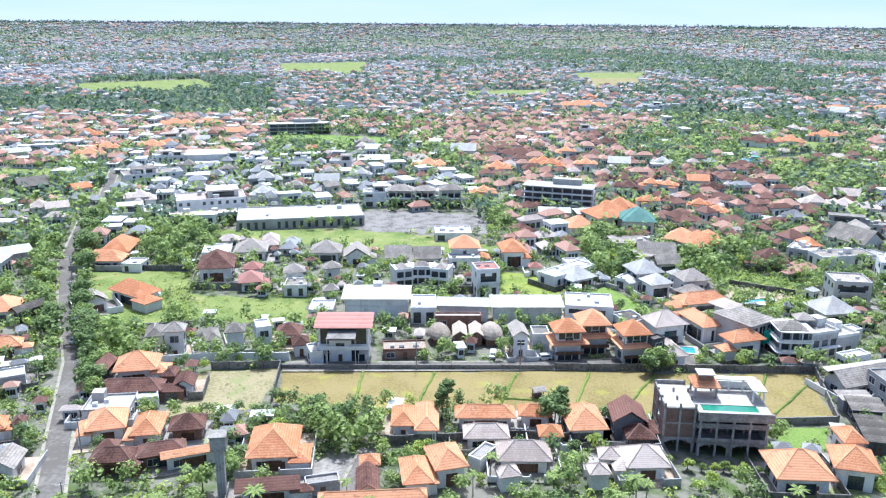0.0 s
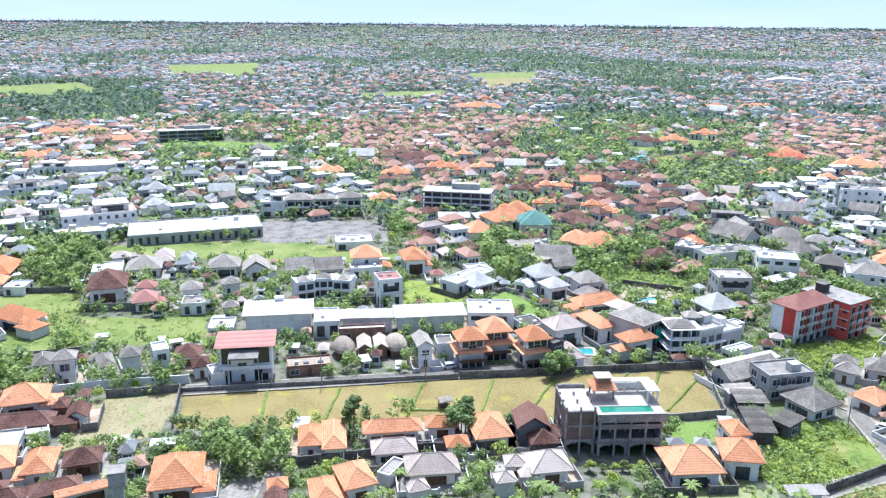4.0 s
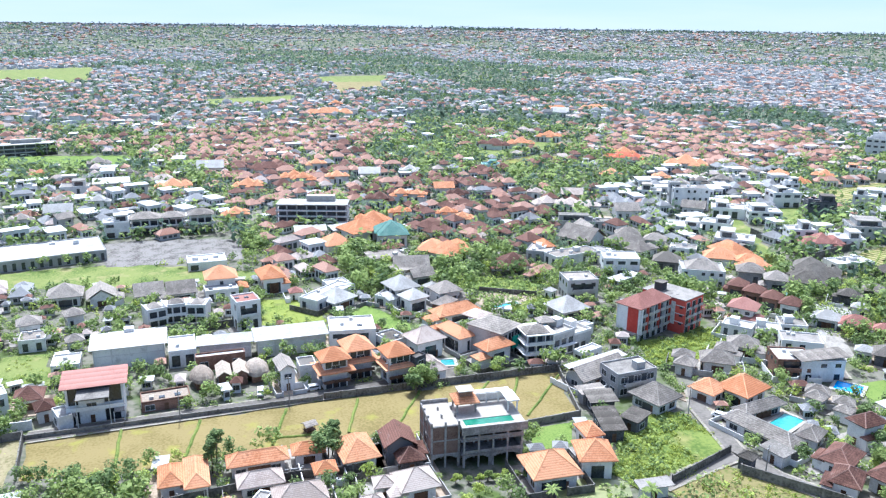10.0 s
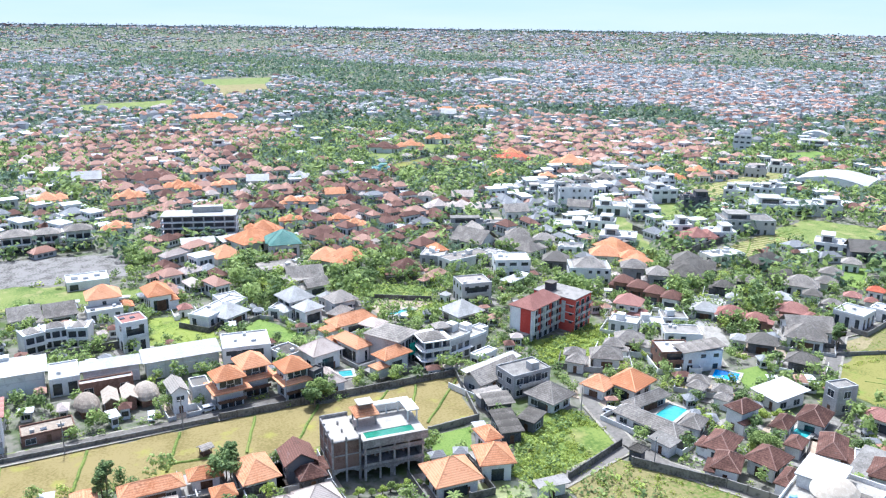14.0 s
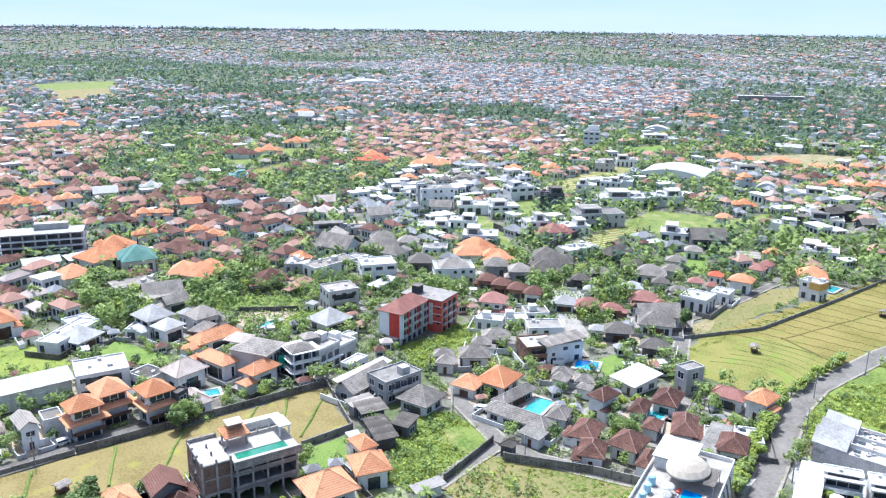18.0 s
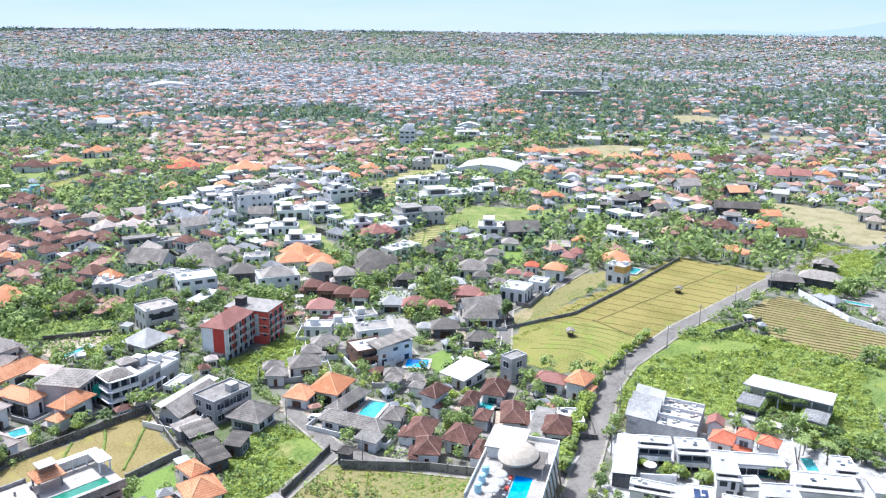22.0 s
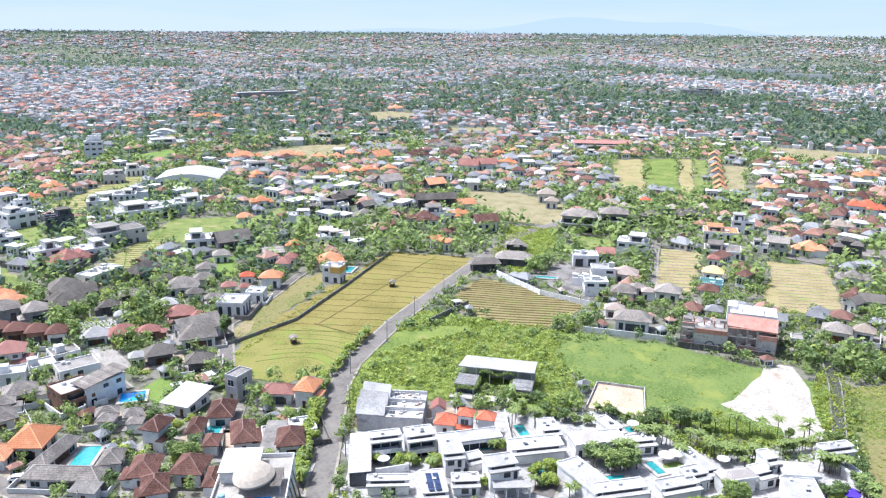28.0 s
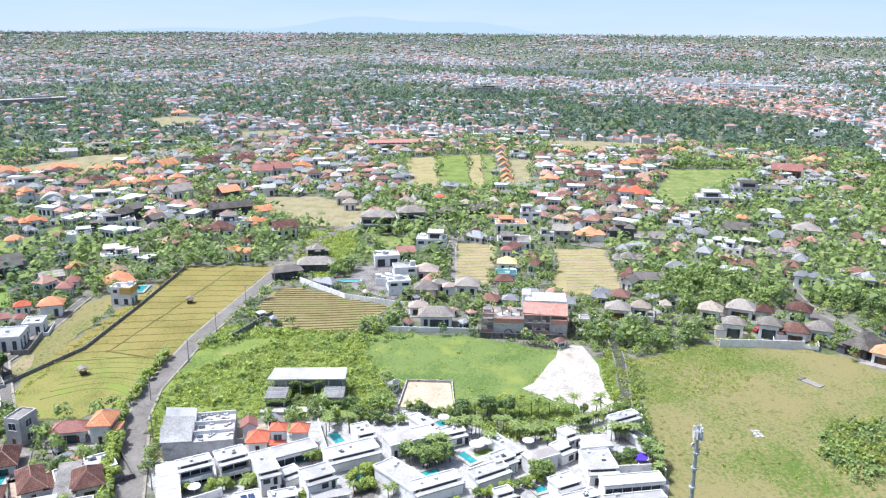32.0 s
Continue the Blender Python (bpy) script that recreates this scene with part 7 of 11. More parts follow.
def pool_building():
    ob = thing("unfinished_building", 45.2, 143.4, -4, "unfinished concrete building with a green rooftop pool and orange-roofed pavilion", "building")
    fl = 3.3
    # the brick-filled wing
    for k in range(1, 4):
        part("floor_slab", Solid().box(0, 0, k * fl - 0.28, 6.4, 11.2, k * fl), BARE, ob)
    part("roof_screed", Solid().box(0.35, 0.35, 3 * fl, 6.1, 10.9, 3 * fl + 0.06), PALE, ob, "pale sunlit screed roof")
    for x in (0.0, 3.0, 6.0):
        for y in (0.0, 3.6, 7.2, 10.8):
            part("column", Solid().box(x, y, 0, x + 0.4, y + 0.4, 3 * fl + 0.9), BARE, ob)
    for k in range(1, 3):
        for x in (0.0, 3.0):
            part("brick_panel", Solid().box(x + 0.45, 0.12, k * fl, x + 2.95, 0.3, k * fl + 2.95), DUSKBRICK, ob)
        for y in (0.0, 3.6, 7.2):
            part("brick_panel", Solid().box(0.1, y + 0.45, k * fl, 0.28, y + 3.55, k * fl + (2.95 if y != 3.6 else 1.1)), DUSKBRICK, ob)
    part("roof_kerb", Solid().box(0, 10.9, 3 * fl, 6.4, 11.2, 3 * fl + 0.9).box(0, 0, 3 * fl, 0.3, 10.9, 3 * fl + 0.5), BARE, ob)
    part("arch_beam", arch_beam(6.4, fl - 0.28), BARE, ob, m=pose(0, 0.05, 0))
    # the open wing with the pool
    x0, x1, y0, y1 = 6.4, 20.6, -1.6, 10.5
    for k in (1, 2):
        part("floor_slab", Solid().box(x0, y0 + 0.3, k * fl - 0.3, x1, y1, k * fl), BARE, ob)
    part("pool_deck", Solid().box(x0, y0, 3 * fl - 1.9, x1 + 0.6, y0 + 0.3, 3 * fl).box(x0, y0 + 0.3, 3 * fl - 0.6, x1, y0 + 0.9, 3 * fl).box(x0, y0 + 3.6, 3 * fl - 0.6, x1, y1, 3 * fl)
         .box(x0, y0 + 0.9, 3 * fl - 0.6, x0 + 1.0, y0 + 3.6, 3 * fl).box(x1 - 2.2, y0 + 0.9, 3 * fl - 0.6, x1, y0 + 3.6, 3 * fl), SCREED, ob, "pale stone pool deck")
    part("parapet", Solid().box(x0, y0 - 0.06, 3 * fl - 1.9, x1 + 0.6, y0 - 0.01, 3 * fl - 0.15), BARE, ob)
    part("pool_floor", Solid().box(x0 + 1.0, y0 + 0.9, 3 * fl - 1.6, x1 - 2.2, y0 + 3.6, 3 * fl - 1.5), BARE, ob)
    part("pool_water", Solid().box(x0 + 1.0, y0 + 0.9, 3 * fl - 1.5, x1 - 2.2, y0 + 3.6, 3 * fl - 0.12), GREENPOOL, ob, "still green pool water")
    for i in range(5):
        x = x0 + 0.5 + (x1 - x0 - 1.2) * i / 4
        for y in (y0 + 0.35, y0 + 4.0, y1 - 0.6):
            part("column", Solid().box(x, y, 0, x + 0.38, y + 0.38, 3 * fl - 0.6), BARE, ob)
    for k in (0, 1, 2):
        part("back_wall", Solid().box(x0, 3.0, k * fl, x1 - 0.5, 3.2, k * fl + 2.9), DUSKBRICK, ob)
        for i in range(4):
            # dark sheet painted as a shaded door on the closed back wall
            part("door_opening", Solid().box(0, 0, 0, 1.4, 0.06, 2.1), DARKVOID, ob, m=pose(x0 + 1.6 + 3.4 * i, 2.93, k * fl))
    for k in (1, 2):
        part("balcony_rail", Solid().box(x0 + 0.3, y0 + 0.35, k * fl + 0.05, x1 - 0.2, y0 + 0.45, k * fl + 0.75), BARE, ob)
    part("arch_beam", arch_beam(7.0, fl - 0.3), BARE, ob, m=pose(x0 + 6.8, y0 + 0.4, 0))
    part("arch_beam", arch_beam(6.4, fl - 0.3), BARE, ob, m=pose(x0 + 0.3, y0 + 0.4, 0))
    part("end_wall", Solid().box(x1 - 0.7, y0 + 0.6, 0, x1 - 0.4, y1 - 0.3, 3 * fl - 0.6), BARE, ob)
    # roof pavilion and pergola
    z = 3 * fl
    for x in (x0 + 0.4, x0 + 4.6):
        for y in (4.6, 8.4):
            part("pavilion_column", Solid().box(x, y, z, x + 0.35, y + 0.35, z + 2.6), BARE, ob)
    part("pavilion_roof", Solid().hip(5.6, 5.6, z + 2.6, 1.7, x=x0 + 2.7, y=6.6, run=1.2), ROOFS["o"], ob, "orange tiled pavilion roof")
    part("lantern", Solid().box(x0 + 1.3, 5.4, z + 3.7, x0 + 4.1, 7.8, z + 4.9), WALLS["b"], ob)
    part("lantern_roof", Solid().box(x0 + 0.9, 5.0, z + 4.9, x0 + 4.5, 8.2, z + 5.1), PALE, ob)
    for x in (x0 + 5.6, x0 + 8.4, x0 + 11.2, x1 - 1.0):
        part("pergola_column", Solid().box(x, 8.8, z, x + 0.3, 9.1, z + 2.5), WALLS["w"], ob)
    part("pergola_beam", Solid().box(x0 + 5.2, 8.4, z + 2.5, x1 - 0.3, 10.0, z + 2.75), WALLS["w"], ob)
    part("pergola_beam", Solid().box(x1 - 2.6, 3.2, z + 2.5, x1 + 0.2, 8.4, z + 2.75), WALLS["w"], ob)
    for x in (x1 - 2.4, x1 - 0.3):
        part("pergola_column", Solid().box(x, 3.6, z, x + 0.3, 3.9, z + 2.5), WALLS["w"], ob)
    part("lounge_wall", Solid().box(x0 + 5.2, 10.0, z, x1, 10.2, z + 1.6), WALLS["w"], ob)
    claim(55, 147.5, 21, 14, -4, 1)
    claim(56, 135.5, 22, 9, -4, 0)


def arch_beam(w, h):
    """A wall with a wide flat arch cut out of it."""
    so = Solid()
    n = 10
    for i in range(n):
        xa, xb = 0.5 + (w - 1) * i / n, 0.5 + (w - 1) * (i + 1) / n
        za = h - 0.35 - 0.75 * abs(2 * (i + 0.5) / n - 1) ** 3
        so.box(xa, 0, za, xb, 0.3, h)
    return so.box(0, 0, 0, 0.5, 0.3, h).box(w - 0.5, 0, 0, w, 0.3, h)


def hotel():
    ob = thing("hotel", 126.2, 192.9, 24.3, "four-storey red and white hotel with maroon hipped roof and flat-roofed wing", "hotel")
    h, ln, dp = 10.6, 16.2, 8.0
    fl = h / 4
    part("main_wall", Solid().box(0, 0, -0.3, ln, dp, h), WALLS["c"], ob)
    part("main_roof", Solid().hip(ln + 1.2, dp + 1.4, h, 3.0, x=ln / 2, y=dp / 2), ROOFS["r"], ob, "maroon tiled hipped roof")
    part("white_panel", Solid().box(-0.12, 4.2, fl * 0.9, 0.02, dp - 0.2, h - 0.1), WALLS["w"], ob)
    part("red_panel", Solid().box(-0.14, 0.5, fl * 0.9, 0.02, 4.2, h - 0.1), REDWALL, ob)
    for y in (-0.1, dp - 0.3):
        part("corner_pier", Solid().box(-0.25, y, 0, 0.3, y + 0.4, h), WALLS["w"], ob)
    part("entrance_canopy", Solid().box(-2.2, 0.5, 2.5, 0, dp - 0.5, 2.8), ROOFS["c"], ob)
    for y in (0.8, dp - 1.1):
        part("canopy_post", Solid().box(-2.0, y, 0, -1.7, y + 0.3, 2.5), WALLS["w"], ob)
    for k in range(4):
        for i in range(5):
            x = 0.6 + i * 3.1
            if k:
                part("balcony", Solid().box(x + 0.2, -0.9, k * fl - 0.12, x + 2.5, 0, k * fl + 0.02).box(x + 0.2, -0.9, k * fl, x + 2.5, -0.8, k * fl + 0.85), WALLS["c"], ob)
            wi = part("balcony_door", Solid().box(x + 0.4, -0.06, k * fl + 0.06, x + 2.3, 0.02, k * fl + 2.15), FRAME, ob)
            part("pane", Solid().box(x + 0.5, -0.09, k * fl + 0.12, x + 2.2, 0.0, k * fl + 2.05), GLASS, wi)
    for i in range(6):
        part("fin", Solid().box(0.35 + i * 3.1, -0.8, fl * 0.9, 0.6 + i * 3.1, 0, h), WALLS["w"] if i % 2 == 0 else REDWALL, ob)
    # wing
    x0, x1, y0, y1 = ln, ln + 10.5, -5.4, 10.0
    part("wing_wall", Solid().box(x0, y0, -0.3, x1, y1, h + 0.4), REDWALL, ob, "red painted wing wall")
    part("wing_roof", Solid().box(x0 - 0.3, y0 - 0.3, h + 0.4, x1 + 0.3, y1 + 0.3, h + 0.65), ROOFS["c"], ob, "weathered flat concrete roof")
    for k in range(1, 4):
        part("white_band", Solid().box(x0 - 0.08, y0, k * fl + 0.9, x0, -0.1, k * fl + 1.15), WALLS["w"], ob)
        part("window", Solid().box(x0 - 0.07, y0 + 0.6, k * fl + 0.2, x0 - 0.005, y0 + 1.8, k * fl + 0.85), GLASS, ob)
    part("louvre_panel", Solid().box(x0 - 0.3, -2.2, fl, x0 - 0.1, -0.7, h - 0.6), FRAME, ob)
    for k in range(4):
        for i in range(3):
            x = x0 + 0.5 + i * 3.3
            wi = part("balcony_door", Solid().box(x + 0.4, y0 - 0.06, k * fl + 0.06, x + 2.4, y0 + 0.02, k * fl + 2.2), FRAME, ob)
            part("pane", Solid().box(x + 0.5, y0 - 0.09, k * fl + 0.12, x + 2.3, y0, k * fl + 2.1), GLASS, wi)
            if k:
                part("balcony", Solid().box(x + 0.2, y0 - 0.8, k * fl - 0.12, x + 2.6, y0, k * fl).box(x + 0.2, y0 - 0.8, k * fl, x + 2.6, y0 - 0.7, k * fl + 0.8), WALLS["c"], ob)
    part("tank_house", Solid().box(x0 + 2.0, 4.5, h + 0.65, x0 + 5.0, 7.2, h + 3.2), WALLS["d"], ob)
    part("tank_house_roof", Solid().box(x0 + 1.7, 4.2, h + 3.2, x0 + 5.3, 7.5, h + 3.4), ROOFS["d"], ob)
    claim(141, 203, 30, 18, 24, 1)


def straw_cone(r, h, lean=0.0):
    so = Solid()
    n = 24
    rings = [(1.0, 0.0), (1.01, 0.16), (0.8, 0.5), (0.5, 0.78), (0.22, 0.95), (0.02, 1.0)]
    for f, z in rings:
        for k in range(n):
            c = 2 * math.pi * k / n
            q = r * f * (1 + 0.04 * math.sin(3 * c))
            so.v.append((q * math.cos(c) * 1.12, q * math.sin(c) * 0.92, h * z + lean * q * math.cos(c) * 0.1))
    for s in range(len(rings) - 1):
        for k in range(n):
            so.f.append((s * n + k, s * n + (k + 1) % n, s * n + n + (k + 1) % n, s * n + n + k))
    so.f.append(tuple(range(n))[::-1])
    return so


def beach_club():
    # long axis runs away from the road; local x along it
    ob = thing("rooftop_club", 108.2, 80.9, 24, "white rooftop club with straw umbrella roof, blue pool and parasols", "building")
    ln, wd, h = 26.0, 15.0, 10.0
    x0, y0 = 0.0, -11.0
    part("wall", Solid().box(0, y0, -0.3, ln, y0 + wd, h), WALLS["w"], ob)
    part("roof_deck", Solid().box(0.2, y0 + 0.2, h, ln - 0.2, y0 + 3.2, h + 0.05).box(0.2, y0 + 6.8, h, ln - 0.2, y0 + wd - 0.2, h + 0.05).box(10.6, y0 + 3.2, h, ln - 0.2, y0 + 6.8, h + 0.05), SCREED, ob)
    part("pool_water", Solid().box(0.2, y0 + 3.2, h, 10.6, y0 + 6.8, h + 0.04), BLUEPOOL, ob, "bright blue pool water")
    part("parapet", Solid().box(0, y0, h, ln, y0 + 0.2, h + 1).box(0, y0 + wd - 0.2, h, ln, y0 + wd, h + 1).box(ln - 0.2, y0 + 0.2, h, ln, y0 + wd - 0.2, h + 1), WALLS["w"], ob)
    part("upper_roof", Solid().box(15.5, y0 + 6.5, h + 2.6, ln - 0.5, y0 + wd - 0.3, h + 2.9), ROOFS["w"], ob)
    part("upper_wall", Solid().box(16.0, y0 + 7.0, h, ln - 1.0, y0 + wd - 0.8, h + 2.6), WALLS["w"], ob)
    part("dark_canopy", Solid().box(10.5, y0 + 1.2, h + 2.3, 17.5, y0 + 3.4, h + 2.45), ROOFS["d"], ob)
    for x in (10.7, 17.1):
        part("canopy_post", Solid().box(x, y0 + 1.3, h, x + 0.15, y0 + 1.45, h + 2.3), STEEL, ob)
    part("straw_roof", straw_cone(4.6, 2.6), STRAW, ob, "wide straw umbrella roof", m=pose(14.4, y0 + 7.2, h + 2.6))
    part("mast", Solid().tube([(14.4, y0 + 7.2, h), (14.4, y0 + 7.2, h + 3)], [0.25, 0.2], 8), TIMBER, ob)
    for i, x in enumerate((2.5, 6.0, 9.2)):
        part("water_tank", Solid().tube([(x, y0 + 12.8, h), (x, y0 + 12.8, h + 1.9), (x, y0 + 12.8, h + 2.2)], [0.75, 0.75, 0.4], 14), TANKBLUE, ob)
    for x, y in ((4.0, 9.0), (7.2, 9.2), (1.5, 9.6)):
        part("parasol_pole", Solid().tube([(x, y0 + y, h), (x, y0 + y, h + 2.2)], [0.05, 0.05], 6), STEEL, ob)
        part("parasol", straw_cone(1.35, 0.6), ROOFS["w"], ob, m=pose(x, y0 + y, h + 1.9))
    for i in range(4):
        part("lounger", Solid().box(0, 0, h + 0.2, 1.8, 0.6, h + 0.4).box(-0.1, 0, h + 0.35, 0.4, 0.6, h + 0.65), REDWALL if i % 2 else ROOFS["w"], ob, m=pose(2.0 + 2.1 * i, y0 + 7.2, 0))
    for i in range(7):
        part("bamboo_fin", Solid().tube([(1 + 3.2 * i, y0 - 2.2, -0.2), (1 + 3.2 * i, y0 - 1.0, h * 0.6), (1 + 3.2 * i, y0 - 0.1, h)], [0.22, 0.2, 0.16], 6), BAMBOO, ob)
    claim(122, 82, 27, 17, 24, 1)


def brick_site():
    ob = thing("unfinished_villa", 257.0, 4.9, -90, "unfinished villa with red brick infill, grey render and white rear block", "building")
    # local x runs along the front, y away from the camera's side
    bays = [(0, 4.0, "f"), (4.0, 14.5, "g"), (14.5, 23.5, "f"), (23.5, 29.2, "g")]
    for a, b, k in bays:
        if k == "g":
            part("rendered_wall", Solid().box(a, 0, 0, b, 0.3, 5.4), RAWRENDER, ob, "rough pale grey render")
            part("brick_parapet", Solid().box(a, -0.05, 5.4, b, 0.3, 7.0), BRICK, ob)
            # dark sheet painted as a shaded door on the closed wall
            part("doorway", Solid().box(-0.7, -0.04, 0, 0.7, 0.02, 2.4), DARKVOID, ob, m=pose(b - 2.0, 0, 0))
        else:
            n = 1 if b - a < 5 else 3
            for i in range(n + 1):
                x = a + (b - a) * i / n
                part("column", Solid().box(x - 0.2, -0.1, 0, x + 0.2, 0.3, 8.6), RAWRENDER, ob)
            for fl in range(3):
                part("beam", Solid().box(a, -0.1, 2.9 * fl + 2.6, b, 0.3, 2.9 * fl + 2.9), RAWRENDER if fl < 2 else BRICK, ob)
                for i in range(n):
                    xa, xb = a + (b - a) * i / n + 0.2, a + (b - a) * (i + 1) / n - 0.2
                    if fl == 0:
                        part("brick_panel", Solid().box(xa, 0.0, 0, xb, 0.2, 2.6), BRICK, ob)
                    else:
                        part("room_recess", Solid().box(xa, 2.2, 2.9 * fl, xb, 2.3, 2.9 * fl + 2.6), PINK, ob)
                        part("half_wall", Solid().box(xa, -0.02, 2.9 * fl, xa + (xb - xa) * 0.45, 0.2, 2.9 * fl + 0.9), PINK, ob)
    part("arched_niche", Solid().poly([(9.2 + 1.7 * math.cos(k * math.pi / 10), -0.05, 1.0 + 2.2 * math.sin(k * math.pi / 10)) for k in range(11)] + [(9.2 + 1.3 * math.cos(k * math.pi / 10), -0.05, 1.0 + 1.8 * math.sin(k * math.pi / 10)) for k in range(11)],
                                      [(k, k + 1, k + 12, k + 11) for k in range(10)]), DARKVOID, ob, "dark arch over a walled-up opening")
    part("upper_brick", Solid().poly([(14.2, 0.6, 8.6), (29.5, 0.6, 7.8), (29.5, 0.6, 8.3), (14.2, 0.6, 9.1), (14.2, 4.6, 11.4), (29.5, 4.6, 11.0), (29.5, 4.6, 11.4), (14.2, 4.6, 11.8)],
                                     [(3, 2, 1, 0), (4, 5, 6, 7), (0, 1, 5, 4), (1, 2, 6, 5), (2, 3, 7, 6), (3, 0, 4, 7)]), BRICK, ob, "salmon brick lean-to roof")
    for fl in (1, 2):
        part("floor_slab", Solid().box(0, 0.3, 3.3 * fl - 0.2, 14.5, 13, 3.3 * fl), ROOFS["c"], ob)
    part("roof_slab", Solid().box(14.5, 4.6, 8.0, 29.2, 9, 8.3), ROOFS["c"], ob)
    part("party_wall", Solid().box(29.2, 0.3, 0, 29.5, 9, 7.6), BRICK, ob)
    part("white_block", Solid().box(15.0, 9.0, 0, 29.5, 18, 10.8), WALLS["w"], ob)
    part("white_block", Solid().box(14.0, 12.0, 0, 17.0, 18, 12.0), WALLS["w"], ob)
    for i in range(5):
        part("column", Solid().box(-0.2, -0.2, 6.6, 0.2, 0.2, 9.0), BRICK, ob, m=pose(0.6 + 3.2 * i, 4.0, 0))
        part("half_wall", Solid().box(0, 0, 6.6, 2.2, 0.2, 7.6 + 0.5 * (i % 2)), BRICK if i % 2 else ROOFS["w"], ob, m=pose(0.8 + 2.8 * i, 7.0 + 1.6 * (i % 3), 0, 0, 0, 90 * (i % 2)))
        part("roof_post", Solid().box(-0.15, -0.15, 12.0, 0.15, 0.15, 13.4), ROOFS["w"], ob, m=pose(15.2 + 3.4 * i, 17.0 - (i % 2) * 7, -1.2))
    for i in range(5):
        part("mortar_mound", straw_cone(1.2 + 0.3 * (i % 3), 0.7), PINK if i % 2 else ROOFS["w"], ob, m=pose(2.5 + 2.3 * i, 5 + (i % 2) * 3, 6.55))
    claim(265, -10, 30, 20, 90, 1)


def water_tower():
    ob = thing("water_tower", -39.3, 125.2, 8, "slim grey concrete water tower with a square tank head", "tower")
    part("shaft", Solid().box(-0.75, -0.75, -0.3, 0.75, 0.75, 10.6), BARE, ob)
    part("tank_head", Solid().box(-1.35, -1.35, 10.6, 1.35, 1.35, 13.3), BARE, ob)
    part("cornice", Solid().box(-1.5, -1.5, 13.3, 1.5, 1.5, 13.5), ROOFS["c"], ob)
    part("ladder", Solid().box(-0.25, -0.85, 0, -0.2, -0.78, 10.6).box(0.2, -0.85, 0, 0.25, -0.78, 10.6), STEEL, ob)
    claim(-39.3, 125.2, 3, 3, 0, 0.5)


def telecom_mast():
    ob = thing("telecom_mast", 149.5, -42.0, 0, "grey steel telecom mast with antenna panels at its head", "mast")
    part("pole", Solid().tube([(0, 0, -0.3), (0, 0, 12), (0, 0, 25.5)], [0.55, 0.45, 0.32], 10), STEEL, ob)
    for z in (6, 11, 15.5, 19, 22.5):
        part("platform_ring", Solid().tube([(0, 0, z), (0, 0, z + 0.35)], [0.75, 0.75], 12), STEEL, ob)
    for i in range(9):
        c = 2 * math.pi * i / 9
        part("antenna", Solid().box(-0.16, -0.1, 0, 0.16, 0.1, 2.2), WALLS["w"], ob, m=pose(0.95 * math.cos(c), 0.95 * math.sin(c), 22.2 + (i % 3) * 0.5, 0, 0, math.degrees(c) + 90))
    part("antenna_frame", Solid().tube([(0, 0, 22.6), (0, 0, 22.8)], [1.0, 1.0], 14).tube([(0, 0, 24.2), (0, 0, 24.4)], [1.0, 1.0], 14), STEEL, ob)
    for i in range(2):
        part("dish", Solid().tube([(0, 0, 0), (0, 0, 0.3)], [0.5, 0.42], 14), WALLS["w"], ob, m=pose(0.6, -0.5 + i, 19.6 + i, 0, 90, 20 * i))
    part("lightning_rod", Solid().tube([(0, 0, 25.5), (0, 0, 28)], [0.04, 0.03], 5), STEEL, ob)


def hut(x, y, rot):
    ob = thing("field_hut", x, y, rot, "small tin-roofed field hut on posts among the rice", "hut", "huts in the rice fields")
    for a in (-1.0, 1.0):
        for b in (-0.8, 0.8):
            part("post", Solid().box(a - 0.07, b - 0.07, 0, a + 0.07, b + 0.07, 1.9), TIMBER, ob)
    part("deck", Solid().box(-1.2, -1.0, 0.55, 1.2, 1.0, 0.7), TIMBER, ob)
    part("roof", Solid().gable(3.2, 2.8, 1.9, 0.7), ROOFS["g"], ob)


def pool(pts, mat=None):
    """A sunken swimming pool with a stone rim, laid out from two sides."""
    xs, ys = [p[0] for p in pts], [p[1] for p in pts]
    cx, cy = sum(xs) / len(xs), sum(ys) / len(ys)
    a, b, c = Vector(pts[0]), Vector(pts[1]), Vector(pts[2])
    w, d = max((b - a).length, 2.2), max((c - b).length, 2.2)
    an = math.degrees(math.atan2((b - a).y, (b - a).x))
    ob = thing("swimming_pool", cx, cy, an, "turquoise garden swimming pool with pale stone rim", "pool", "garden pools", z=0.3)
    part("rim", Solid().box(-w / 2 - 0.9, -d / 2 - 0.9, -0.4, w / 2 + 0.9, -d / 2, 0.25).box(-w / 2 - 0.9, d / 2, -0.4, w / 2 + 0.9, d / 2 + 0.9, 0.25)
         .box(-w / 2 - 0.9, -d / 2, -0.4, -w / 2, d / 2, 0.25).box(w / 2, -d / 2, -0.4, w / 2 + 0.9, d / 2, 0.25), SCREED, ob)
    part("water", Solid().box(-w / 2, -d / 2, -0.4, w / 2, d / 2, 0.12), mat or WATER, ob)
    claim(cx, cy, w + 2, d + 2, an, 1.5)


CAR_PARTS = {}


